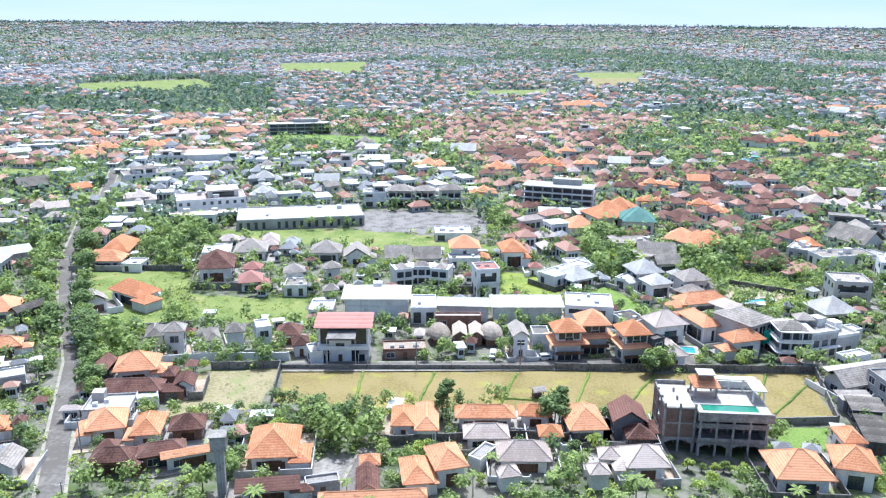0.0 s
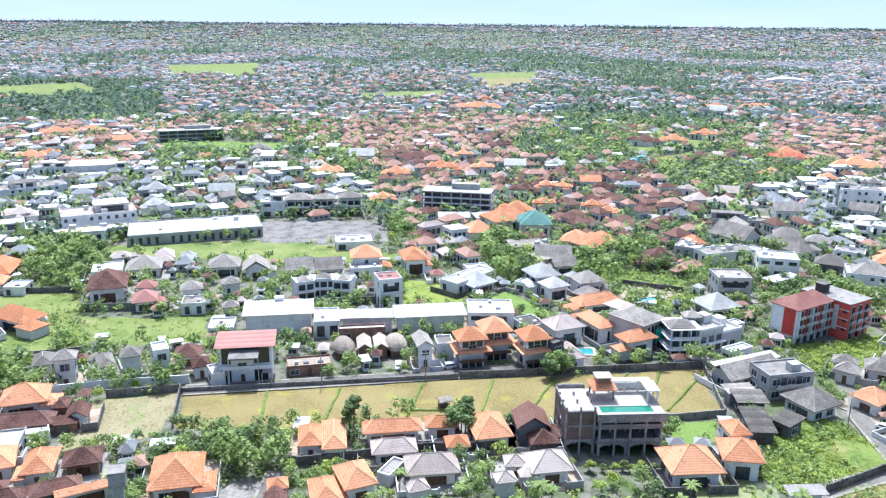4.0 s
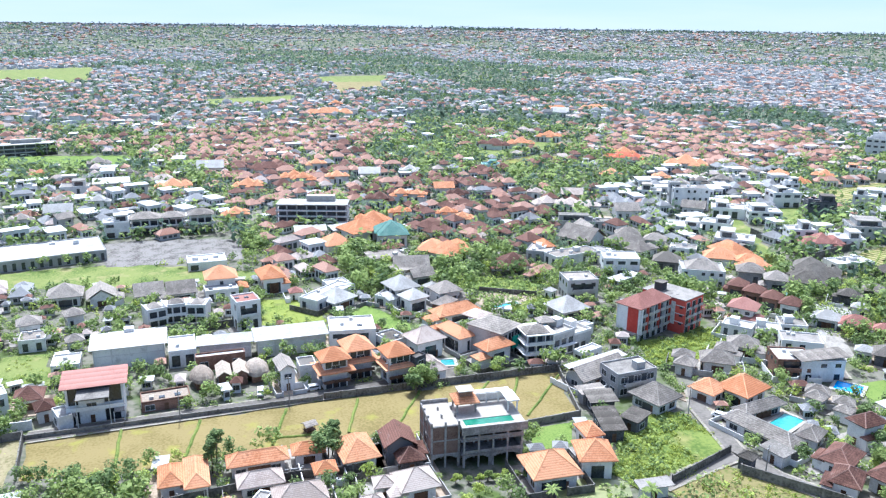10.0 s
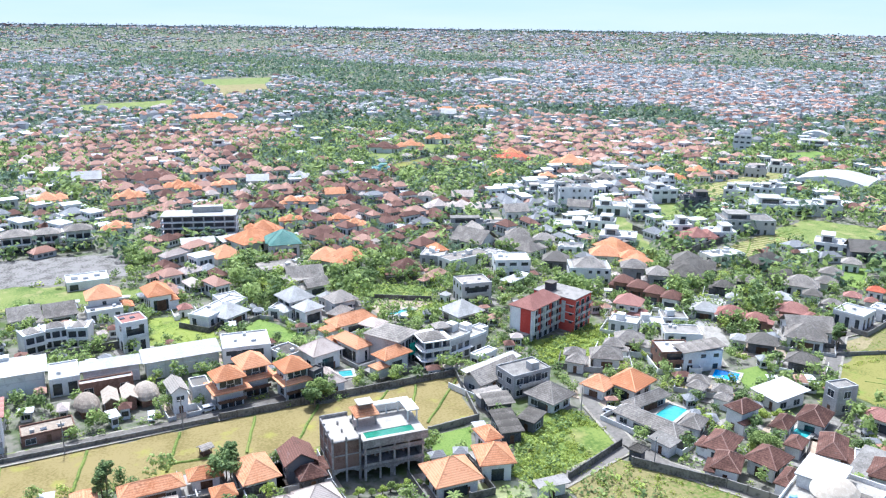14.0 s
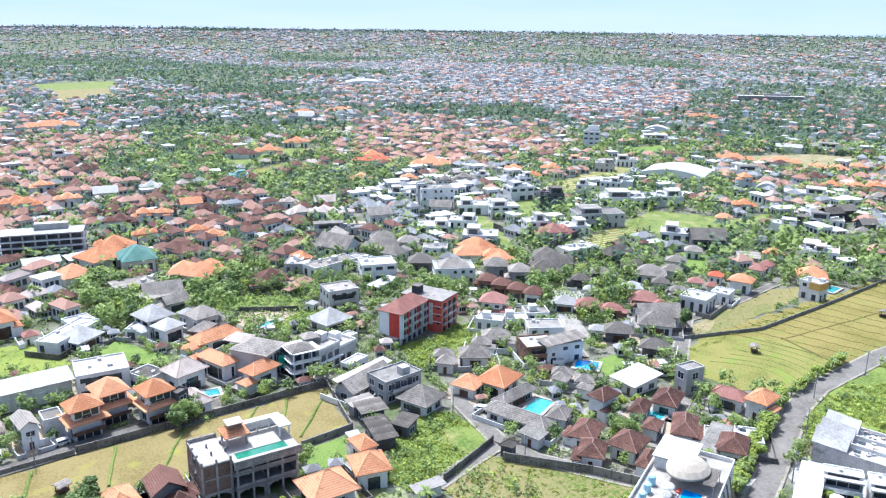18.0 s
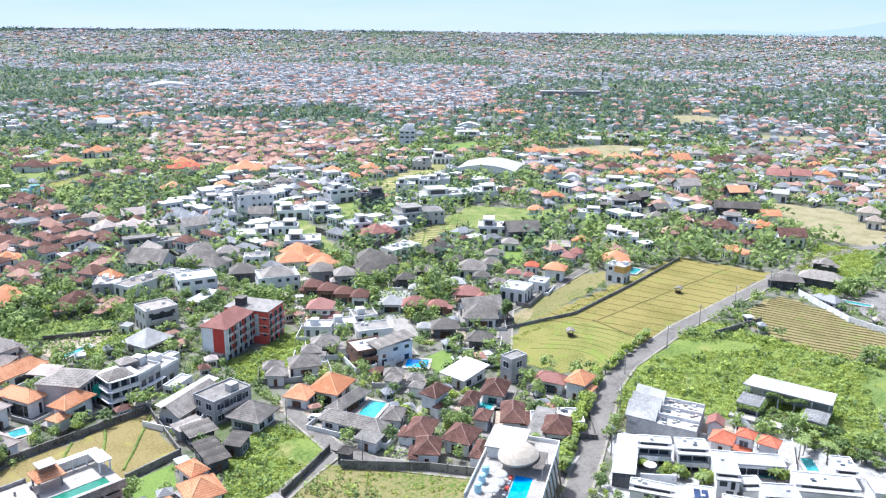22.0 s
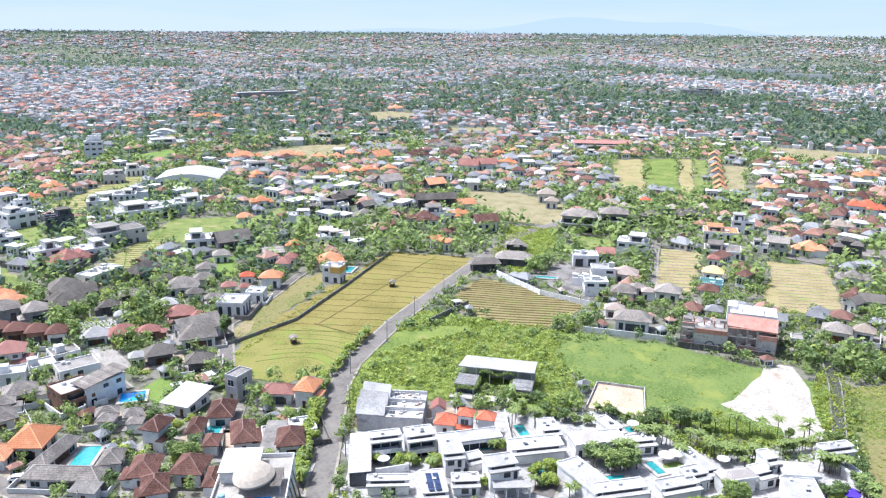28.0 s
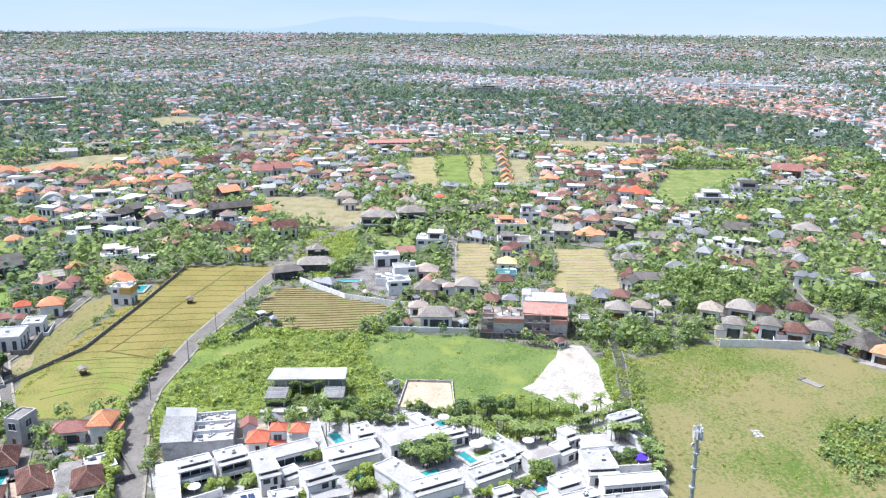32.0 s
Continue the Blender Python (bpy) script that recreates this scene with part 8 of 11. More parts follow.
def car(x, y, rot, paint):
    ob = thing("car", x, y, rot, f"{paint} parked compact van", "car", "parked cars", z=0.42)
    ob.matrix_basis = ob.matrix_basis @ Matrix.Diagonal((0.92, 0.92, 0.92, 1))
    if "wheel" not in CAR_PARTS:
        prof = [(-2.05, 0.35), (-2.1, 0.9), (-1.7, 1.05), (-1.2, 1.62), (1.5, 1.68), (2.0, 1.05), (2.05, 0.35)]
        n = len(prof)
        so = Solid()
        so.poly([(p, -0.82, q) for p, q in prof] + [(p, 0.82, q) for p, q in prof], [tuple(range(n)), tuple(range(2 * n - 1, n - 1, -1))] + [(i, n + i, n + (i + 1) % n, (i + 1) % n) for i in range(n)])
        CAR_PARTS["body"] = so
        CAR_PARTS["glass"] = Solid().poly([(-1.68, -0.7, 1.1), (-1.22, -0.66, 1.58), (-1.22, 0.66, 1.58), (-1.68, 0.7, 1.1)], [(0, 1, 2, 3)]).mesh("windscreen", GLASS)
        CAR_PARTS["side"] = Solid().box(-1.1, -0.84, 1.08, 1.5, 0.84, 1.5).mesh("side_windows", GLASS)
        CAR_PARTS["wheel"] = Solid().poly([(0.32 * math.cos(k * math.pi / 6), s, 0.32 * math.sin(k * math.pi / 6)) for s in (-0.1, 0.1) for k in range(12)],
                                          [tuple(range(12)), tuple(range(23, 11, -1))] + [(i, (i + 1) % 12, 12 + (i + 1) % 12, 12 + i) for i in range(12)]).mesh("wheel", TYRE)
    part("body", CAR_PARTS["body"].mesh("body", PAINT[paint]), None, ob)
    part("windscreen", CAR_PARTS["glass"], None, ob, m=pose(-0.03, 0, 0.02))
    part("side_windows", CAR_PARTS["side"], None, ob)
    for a in (-1.3, 1.3):
        for b in (-0.75, 0.75):
            part("wheel", CAR_PARTS["wheel"], None, ob, m=pose(a, b, 0.32))


def ridge_line(pts, w, h, mat, name="bund", label="low grassy bund between rice plots"):
    so = Solid()
    k = len(pts)
    rows = []
    for i, p in enumerate(pts):
        a, b = Vector(pts[max(i - 1, 0)]), Vector(pts[min(i + 1, k - 1)])
        n = (b - a).normalized()
        n = Vector((-n.y, n.x)) * w / 2
        rows += [(p[0] - n.x, p[1] - n.y, 0.1), (p[0] - n.x * 0.4, p[1] - n.y * 0.4, 0.3 + h), (p[0] + n.x * 0.4, p[1] + n.y * 0.4, 0.3 + h), (p[0] + n.x, p[1] + n.y, 0.1)]
    so.poly(rows, [(4 * i + j, 4 * i + 4 + j, 4 * i + 5 + j, 4 * i + 1 + j) for i in range(k - 1) for j in range(3)])
    tagged(part(name, so, mat), label, "bund", kind="structure")


def wavy(a, b, n=9, amp=0.4):
    return [(a[0] + (b[0] - a[0]) * i / n + amp * noise.noise((a[0] + i * 0.7, a[1], 0)), a[1] + (b[1] - a[1]) * i / n + amp * noise.noise((a[0], a[1] + i * 0.7, 4))) for i in range(n + 1)]


VILLA_LABEL = {"P": "single-storey white villa block with flat roof and front canopy", "G": "two-storey white villa with flat roof and glazed balcony front", "g": "white villa wing with flat roof and sliding glass front",
               "h": "white villa with low sand-coloured hipped roof", "S": "long dark-walled shed with white metal roof", "c": "white open pergola with flat roof in a villa court"}


def villa(kind, x, y, w, d, rot, h):
    """A block of the white villa estate; kind is its front and roof, h its roof's height."""
    high = kind == "P" and h > 5
    ob = thing("shed" if kind == "S" else ("pergola" if kind == "c" else "villa"), x, y, rot, "two-storey white villa block with flat roof" if high else VILLA_LABEL[kind],
               "shed" if kind == "S" else ("pergola" if kind == "c" else "villa"), "villas of the estate" if kind in "PGgh" else "")
    claim(x, y, w, d, rot, 0.8)
    rg = random.Random(int(x * 17 + y * 5))
    h += rg.uniform(-0.12, 0.12)
    lip = min(1.3, d * 0.3)
    wall = WALLS["k" if kind == "S" and "k" in WALLS else "w"]
    if kind == "c":
        part("roof", Solid().box(-w / 2, -d / 2, h, w / 2, d / 2, h + 0.22), ROOFS["w"], ob)
        for i in range(4):
            for k in (-1, 1):
                part("post", Solid().box(-0.1, -0.1, -0.2, 0.1, 0.1, h), WALLS["w"], ob, m=pose(-w / 2 + 0.3 + (w - 0.6) * i / 3, k * (d / 2 - 0.3), 0))
        return
    if kind == "S":
        u = 0.35
        part("roof", Solid().poly([(-w / 2 - 0.3, -d / 2, h - u), (w / 2 + 0.3, -d / 2, h), (w / 2 + 0.3, d / 2, h), (-w / 2 - 0.3, d / 2, h - u), (-w / 2 - 0.3, -d / 2, h - u + 0.15), (w / 2 + 0.3, -d / 2, h + 0.15), (w / 2 + 0.3, d / 2, h + 0.15), (-w / 2 - 0.3, d / 2, h - u + 0.15)],
                                  [(3, 2, 1, 0), (4, 5, 6, 7), (0, 1, 5, 4), (1, 2, 6, 5), (2, 3, 7, 6), (3, 0, 4, 7)]), ROOFS["w"], ob, "white sheet-metal roof")
        for i in range(1, 9):
            part("roof_seam", Solid().poly([(-w / 2 - 0.3, -0.04, h - u + 0.15), (w / 2 + 0.3, -0.04, h + 0.15), (w / 2 + 0.3, 0.04, h + 0.15), (-w / 2 - 0.3, 0.04, h - u + 0.15), (-w / 2 - 0.3, -0.04, h - u + 0.21), (w / 2 + 0.3, -0.04, h + 0.21), (w / 2 + 0.3, 0.04, h + 0.21), (-w / 2 - 0.3, 0.04, h - u + 0.21)],
                                           [(4, 5, 6, 7), (0, 1, 5, 4), (2, 3, 7, 6)]), ROOFS["w"], ob, m=pose(0, -d / 2 + d * i / 9, 0))
        part("wall", Solid().box(-w / 2, -d / 2 + 0.2, -0.3, w / 2, d / 2 - 0.2, h - u), WALLS["d"], ob, "dark grey walls")
        return
    if kind == "h":
        part("roof", Solid().hip(w, d, h, 0.22 * min(w, d)), SANDROOF, ob, "low sand-coloured hipped roof")
        part("wall", Solid().box(-w / 2 + 0.3, -d / 2 + 0.3, -0.3, w / 2 - 0.3, d / 2 - 0.3, h), wall, ob)
        part("fascia", Solid().box(-w / 2 - 0.15, -d / 2 - 0.25, h - 0.45, w / 2 + 0.15, -d / 2 - 0.05, h + 0.3), wall, ob, "white fascia before the eaves")
        front = -d / 2 + 0.3
    else:
        step = lip if kind in "PG" else 0.0
        part("roof", Solid().box(-w / 2, -d / 2 + step, h - 0.3, w / 2, d / 2, h), ROOFS["w"], ob, "white flat roof deck")
        part("roof_kerb", Solid().box(-w / 2 - 0.1, d / 2, h - 0.4, w / 2 + 0.1, d / 2 + 0.2, h + 0.25).box(-w / 2 - 0.2, -d / 2 + step, h - 0.4, -w / 2, d / 2, h + 0.22).box(w / 2, -d / 2 + step, h - 0.4, w / 2 + 0.2, d / 2, h + 0.22), wall, ob)
        if step:
            part("front_canopy", Solid().box(-w / 2 - 0.2, -d / 2 - 0.3, h - 0.95, w / 2 + 0.2, -d / 2 + step, h - 0.62), ROOFS["w"], ob, "white canopy below the roof deck")
            # dark strip paints the shade on the riser between deck and canopy
            part("gutter", Solid().box(-w * 0.42, -d / 2 + step - 0.16, h - 0.61, w * 0.4, -d / 2 + step - 0.003, h - 0.12), FRAMEDARK, ob, "dark strip painted as shade on the riser")
        front = -d / 2 + (1.5 if kind in "Gg" else 0.25)
        part("wall", Solid().box(-w / 2 + 0.05, front, -0.3, w / 2 - 0.05, d / 2 - 0.05, h - (0.3 if not step else 0.98)).box(-w / 2 + 0.05, -d / 2 + step + 0.02, h - 0.98, w / 2 - 0.05, d / 2 - 0.05, h - 0.3), wall, ob)
    storeys = 2 if h > 5 else 1
    fl = (h - 0.6) / storeys
    n = max(2, int(w / 2.3))
    for k in range(storeys):
        if kind in "Gg":
            for i in range(n):
                part("glass_panel", Solid().box(-0.46 * (w - 0.6) / n, -0.08, 0, 0.46 * (w - 0.6) / n, -0.003, fl - 0.5), GLASS, ob, m=pose((w - 0.6) * ((i + 0.5) / n - 0.5), front, k * fl + 0.2))
            if k:
                part("balcony", Solid().box(-w / 2, -d / 2 - 0.9, fl - 0.2, w / 2, front, fl), wall, ob)
                part("balustrade", Solid().box(-w / 2, -d / 2 - 0.9, fl, w / 2, -d / 2 - 0.84, fl + 0.85), FRAME, ob)
            for i in (-1, 1):
                part("side_fin", Solid().box(-0.12, -d / 2 - 0.2, -0.2, 0.12, front, h - 0.99 if kind == "G" else h - 0.31), wall, ob, m=pose(i * (w / 2 - 0.13), 0, 0))
        elif rg.random() < 0.75:
            u = rg.uniform(-0.3, 0.3) * w
            part("window", Solid().box(-0.8, -0.05, 0, 0.8, 0.03, 1.5), GLASS, ob, m=pose(u, front, k * fl + 0.7))
            part("door", Solid().box(-0.45, -0.05, 0, 0.45, 0.03, 2.1), FRAMEDARK, ob, m=pose(-u if abs(u) > 1 else u + 2.0, front, k * fl + 0.05))
    if kind in "PG" and w * d > 25:
        for i in range(rg.randint(1, 3)):
            part("roof_unit", Solid().box(-0.45, -0.3, 0, 0.45, 0.3, 0.55), FRAME, ob, m=pose(rg.uniform(-0.35, 0.35) * w, d * rg.uniform(0.1, 0.4), h, 0, 0, rg.choice([0, 90])))
        if rg.random() < 0.35:
            part("skylight", Solid().box(-0.5, -0.35, 0, 0.5, 0.35, 0.14), GLASS, ob, m=pose(rg.uniform(-0.3, 0.3) * w, 0, h))


def parasol(x, y, mat, label, r=1.6):
    ob = thing("parasol", x, y, 20, label, "parasol")
    part("pole", Solid().tube([(0, 0, -0.1), (0, 0, 2.5)], [0.05, 0.05]), FRAME, ob)
    ring = [(r * math.cos(k * math.pi / 4), r * math.sin(k * math.pi / 4), 2.3) for k in range(8)]
    part("canopy", Solid().poly(ring + [(0, 0, 2.95)] + [(p[0], p[1], 2.12) for p in ring], [(k, (k + 1) % 8, 8) for k in range(8)] + [(9 + k, 9 + (k + 1) % 8, (k + 1) % 8, k) for k in range(8)] + [tuple(range(16, 8, -1))]), mat, ob)


SANDROOF = material("sand_coloured_roof", (0.3, 0.27, 0.24), (0.44, 0.4, 0.365), 0.85, 0.3, 6, 0.2, 0, (0.24, 0.22, 0.2, 1.6, 0.6))
FRAMEDARK = material("dark_metal", (0.03, 0.03, 0.032), (0.06, 0.06, 0.062), 0.6, 1.0, 8, 0.05)
PURPLE = material("purple_canvas", (0.06, 0.03, 0.3), (0.09, 0.05, 0.42), 0.8, 1.0, 8, 0.05)
# the white villa estate beside the eastern road
villa("S", 152.7, 73.2, 4.7, 18.4, -66, 4.1)
villa("G", 158.9, 69.4, 7.5, 4.1, -57, 6.0)
villa("G", 162.9, 61.9, 6.8, 5.9, -55, 6.0)
villa("P", 160.3, 53.0, 4.8, 11.0, -59, 5.8)
villa("P", 161.0, 47.4, 4.4, 4.3, -47, 3.3)
villa("g", 170.5, 49.1, 10.8, 5.0, -56, 3.8)
villa("P", 156.5, 39.6, 6.9, 6.2, -55, 6.0)
villa("c", 152.5, 35.9, 8.6, 3.0, -68, 3.0)
villa("P", 144.7, 62.6, 9.3, 3.4, -68, 3.4)
villa("P", 146.4, 52.3, 5.2, 10.5, -63, 3.8)
villa("P", 151.2, 46.3, 6.0, 4.7, -66, 3.2)
villa("P", 171.1, 34.6, 13.0, 6.4, -59, 3.8)
villa("P", 181.1, 33.4, 4.4, 7.4, -60, 3.8)
villa("h", 177.8, 23.6, 7.7, 6.1, -58, 4.0)
villa("g", 181.2, 17.7, 5.6, 5.7, -59, 3.8)
villa("P", 188.4, 18.8, 3.0, 8.5, -47, 3.3)
villa("P", 182.7, 10.4, 6.4, 4.5, -60, 3.5)
villa("P", 160.8, 20.2, 5.7, 15.7, -43, 3.8)
villa("P", 158.9, 12.6, 11.4, 5.0, -58, 3.8)
villa("P", 164.8, 0.7, 9.5, 4.9, -54, 3.8)
villa("P", 177.5, -3.5, 2.7, 11.7, -51, 3.3)
villa("P", 170.7, -2.7, 5.1, 5.3, -51, 4.0)
villa("h", 172.7, -11.5, 8.8, 4.3, -58, 4.0)
villa("P", 177.1, -17.4, 4.7, 4.9, -50, 3.8)
villa("P", 180.3, -18.7, 2.8, 5.3, -54, 6.0)
villa("h", 179.5, -25.1, 8.2, 5.8, -77, 4.2)
villa("P", 171.0, -25.5, 7.2, 10.2, -80, 3.8)
villa("P", 191.8, -34.5, 8.1, 3.8, -58, 5.3)
villa("P", 186.5, -37.2, 2.4, 9.8, -60, 2.9)
villa("P", 161.4, -16.9, 6.1, 5.8, -59, 3.8)
villa("g", 163.6, -32.2, 14.5, 3.9, -77, 3.8)
villa("P", 156.5, -31.9, 13.8, 4.0, -76, 3.4)
villa("P", 156.6, -2.8, 4.0, 3.5, -59, 3.3)
villa("P", 156.0, -19.9, 8.4, 4.0, -65, 3.4)
parasol(176.6, -36.0, PURPLE, "purple garden parasol in a villa court", 2.2)
parasol(154.5, 68.0, WALLS["w"], "white garden parasol beside a pool")
parasol(192.9, 13.5, WALLS["w"], "white garden parasol beside a pool")
parasol(182.3, -9.0, WALLS["w"], "white garden parasol beside a pool")
parasol(179.3, 4.1, WALLS["w"], "white garden parasol beside a pool", 2.0)
parasol(181.1, 1.8, WALLS["w"], "white garden parasol beside a pool", 2.0)
garden_wall([(149.5, 67.6), (154.1, 61.5)], 0.2, 2.3, WALLS["w"])
garden_wall([(156.3, 52.8), (163.2, 45.7)], 0.2, 2.3, WALLS["w"])
garden_wall([(188.6, 47.0), (172.3, 40.8)], 0.2, 2.3, WALLS["w"])
garden_wall([(171.6, -29.5), (173.8, -41.1)], 0.2, 2.3, WALLS["w"])
garden_wall([(164.6, 5.6), (169.6, -5.3)], 0.2, 2.3, WALLS["w"])
garden_wall([(202.4, -40.6), (185.7, -39.4), (170.9, -41.4)], 0.2, 2.3, WALLS["w"])
garden_wall([(157.1, 18.4), (162.1, 6.4)], 0.2, 2.3, WALLS["w"])


def bay_house(x, y, rot):
    """A white house whose two wings stand forward of a glazed middle, each under a small hipped cap."""
    ob = thing("bay_house", x, y, rot, "white two-storey house with angled wings and grey hipped caps", "house")
    h = 5.8
    for cx, cy, an, w, d in ((-6.6, 0.6, 16, 6.0, 7.0), (0.0, 2.6, 0, 8.4, 6.0), (6.6, 0.6, -16, 6.0, 7.0)):
        m = pose(cx, cy, 0, 0, 0, an)
        part("wall", Solid().box(-w / 2, -d / 2, -0.3, w / 2, d / 2, h - 0.02 * (cx != 0)), WALLS["w"], ob, m=m)
        part("parapet", Solid().box(-w / 2 - 0.15, -d / 2 - 0.15, h, w / 2 + 0.15, -d / 2 + 0.1, h + 0.5).box(-w / 2 - 0.15, -d / 2 + 0.1, h, -w / 2 + 0.1, d / 2, h + 0.5).box(w / 2 - 0.1, -d / 2 + 0.1, h, w / 2 + 0.15, d / 2, h + 0.5), WALLS["w"], ob, m=m)
        part("cap_roof", Solid().hip(w * 0.62, d * 0.62, h + 0.1, 1.3), ROOFS["g"], ob, "small grey hipped cap roof", m=m)
        for k in range(2):
            n = 3 if cx == 0 else 2
            for i in range(n):
                part("window", Solid().box(-w * 0.36 / n, -0.06, 0, w * 0.36 / n, 0.03, 1.9), GLASS, ob, m=m @ pose(w * 0.9 * ((i + 0.5) / n - 0.5), -d / 2, 0.4 + 2.9 * k))
        part("balcony", Solid().box(-w / 2, -d / 2 - 1.3, 2.7, w / 2, -d / 2, 2.9).box(-w / 2, -d / 2 - 1.3, 2.9, w / 2, -d / 2 - 1.2, 3.6), WALLS["w"], ob, m=m)
    claim(x, y + 1.5, 20, 9, rot, 1)


bay_house(-6.4, 248.6, 1.5)

balcony_house()
pool_building()
hotel()
beach_club()
brick_site()
water_tower()
telecom_mast()
hut(22.8, 167.0, 20)
hut(214.8, 126.5, 40)
hut(281.2, 118.8, 10)
pool([(127.9, 139.2), (129.8, 134.7), (140.2, 138.1)])
pool([(159.1, 151.5), (163.0, 146.1), (168.3, 148.7)], BLUEPOOL)
pool([(153.0, 118.1), (154.0, 114.5), (160.3, 116.4)])
pool([(155.2, 66.4), (156.0, 64.7), (159.1, 66.5)])
pool([(169.0, 48.6), (171.2, 44.6), (172.7, 45.8)])
pool([(179.6, 41.5), (181.1, 39.2), (186.2, 41.8)])
pool([(190.4, 14.9), (192.0, 13.2), (194.7, 14.3)])
pool([(164.6, 19.0), (167.9, 13.4), (169.0, 14.1)])
pool([(173.1, 6.1), (174.3, 4.7), (178.7, 8.1)])
pool([(161.2, -9.8), (162.7, -12.4), (164.7, -11.7)])
pool([(163.0, 33.1), (164.3, 30.9), (165.7, 31.5)])
pool([(62.9, 193.6), (66.5, 192.9), (68.3, 196.3)])
pool([(312.0, 72.2), (313.5, 60.0), (316.0, 60.3)])
pool([(143.1, 84.9), (143.6, 83.0), (148.9, 85.4)])
pool([(291.8, 146.5), (292.3, 142.7), (300.0, 144.9)])
pool([(92.4, 231.3), (102.6, 234.0), (102.9, 235.7)])
car(13.7, 189.3, 85, "white")
car(-97.7, 196.5, 65, "silver")
car(-89.8, 233.5, 10, "white")
car(26.9, 187.7, 5, "silver")
car(119.5, 144.4, -60, "white")
car(-73.0, 146.0, 68, "black")
car(270.0, -93.0, -60, "red")
for a, b in (((-19.4, 163.8), (-19.1, 180.1)), ((-5.2, 163.2), (-1.3, 179.8)), ((13.7, 163.0), (19.0, 179.8)), ((31.2, 163.6), (37.2, 180.1)), ((41.8, 161.4), (53.4, 179.9)),
             ((62.2, 167.7), (72.6, 180.0)), ((74.6, 168.2), (81.1, 179.7)), ((75.0, 159.5), (92.9, 178.7)), ((14.5, 166.1), (22.9, 165.1))):
    ridge_line(wavy(a, b), 0.8, 0.12, GROUNDS["wild_green"])
# furrows of the eastern rice field run from its wall to the road
for i in range(15):
    f = (i + 0.5) / 15
    a = (325.6 - 108 * f, 138.5 + 5 * f)
    b = (327.0 - 98 * f, 100.5 + 2 * f)
    line = [p for p in wavy(a, b, 24, 1.2) if bool(inside(np.array(p[0]), np.array(p[1]), AREAS["rice_east_high"][1]))]
    if len(line) > 3:
        ridge_line(line, 0.17, -0.04, GROUNDS["bund"], label="low earthen bund across the rice field")
ridge_line(wavy((327.9, 116.4), (231.2, 127.3), 16, 1.0), 0.45, 0.0, GROUNDS["bund"], label="dark winding ditch bank through the rice")
ridge_line(wavy((232.6, 128.0), (226.1, 101.9), 10, 0.8), 0.6, 0.12, GROUNDS["bund"])
for i in range(7):
    f = (i + 1) / 8
    ridge_line([(232 - 40 * f + 10 * f * math.sin(3 * g), 130 - 28 * g) for g in [j / 10 for j in range(11)]], 0.4, -0.06, GROUNDS["wild_green"])
for i in range(14):
    f = (i + 0.5) / 14
    ridge_line(wavy((368 - 60 * f, -28 - 1.5 * f), (370.5 - 58 * f, -54 + 1.5 * f), 8, 0.6), 0.6, 0.1, GROUNDS["soil"], label="pale bund of a harvested paddy terrace")
    ridge_line(wavy((378 - 66 * f, 19.3 - 1.5 * f), (380 - 65 * f, 1.3 + 1.5 * f), 8, 0.6), 0.6, 0.1, GROUNDS["soil"], label="pale bund of a harvested paddy terrace")


def furrows(name, angle, gap, width, mat, label):
    """Low ridges ploughed side by side across a field, cut to its outline."""
    kind, pts = AREAS[name]
    c, s = math.cos(radians(angle)), math.sin(radians(angle))
    us = [x * c + y * s for x, y in pts]
    vs = [-x * s + y * c for x, y in pts]
    so = Solid()
    v = min(vs) + gap
    while v < max(vs):
        u = np.arange(min(us), max(us), 2.0)
        vv = v + 0.5 * gap * np.array([noise.noise((q * 0.04, v * 0.05, 6.0)) for q in u])
        x, y = u * c - vv * s, u * s + vv * c
        hit = inside(x, y, pts)
        for i in range(len(u) - 1):
            if hit[i] and hit[i + 1]:
                so.poly([(x[j] - s * o, y[j] + c * o, z) for j in (i, i + 1) for o, z in ((-width / 2, 0.2), (0, 0.48), (width / 2, 0.2))], [(0, 3, 4, 1), (1, 4, 5, 2)])
        v += gap
    tagged(part("furrows", so, mat), label, "furrows", kind="stuff")


furrows("ploughed_field", 100, 2.6, 0.28, GROUNDS["bund"], "dark furrows of a ploughed brown field")
furrows("terrace_c", 118, 3.4, 0.8, GROUNDS["wild_green"], "green bunds between small harvested paddies")
furrows("terrace_c", 40, 11.0, 0.8, GROUNDS["wild_green"], "green bunds between small harvested paddies")
furrows("terrace_d", 118, 6.0, 1.2, GROUNDS["wild_green"], "green bunds between small harvested paddies")
# solar panels lie on the roof of a white villa
panel_row = thing("solar_array", 146.4, 52.3, -63, "two dark blue rows of solar panels on a white roof", "solar panels", z=4.06)
for i in range(2):
    for j in range(7):
        part("solar_panel", Solid().box(0, 0, 0, 1.3, 0.9, 0.06), SOLAR, panel_row, m=pose(i * 1.6 - 1.5, j * 1.0 - 3.5, 0.05))

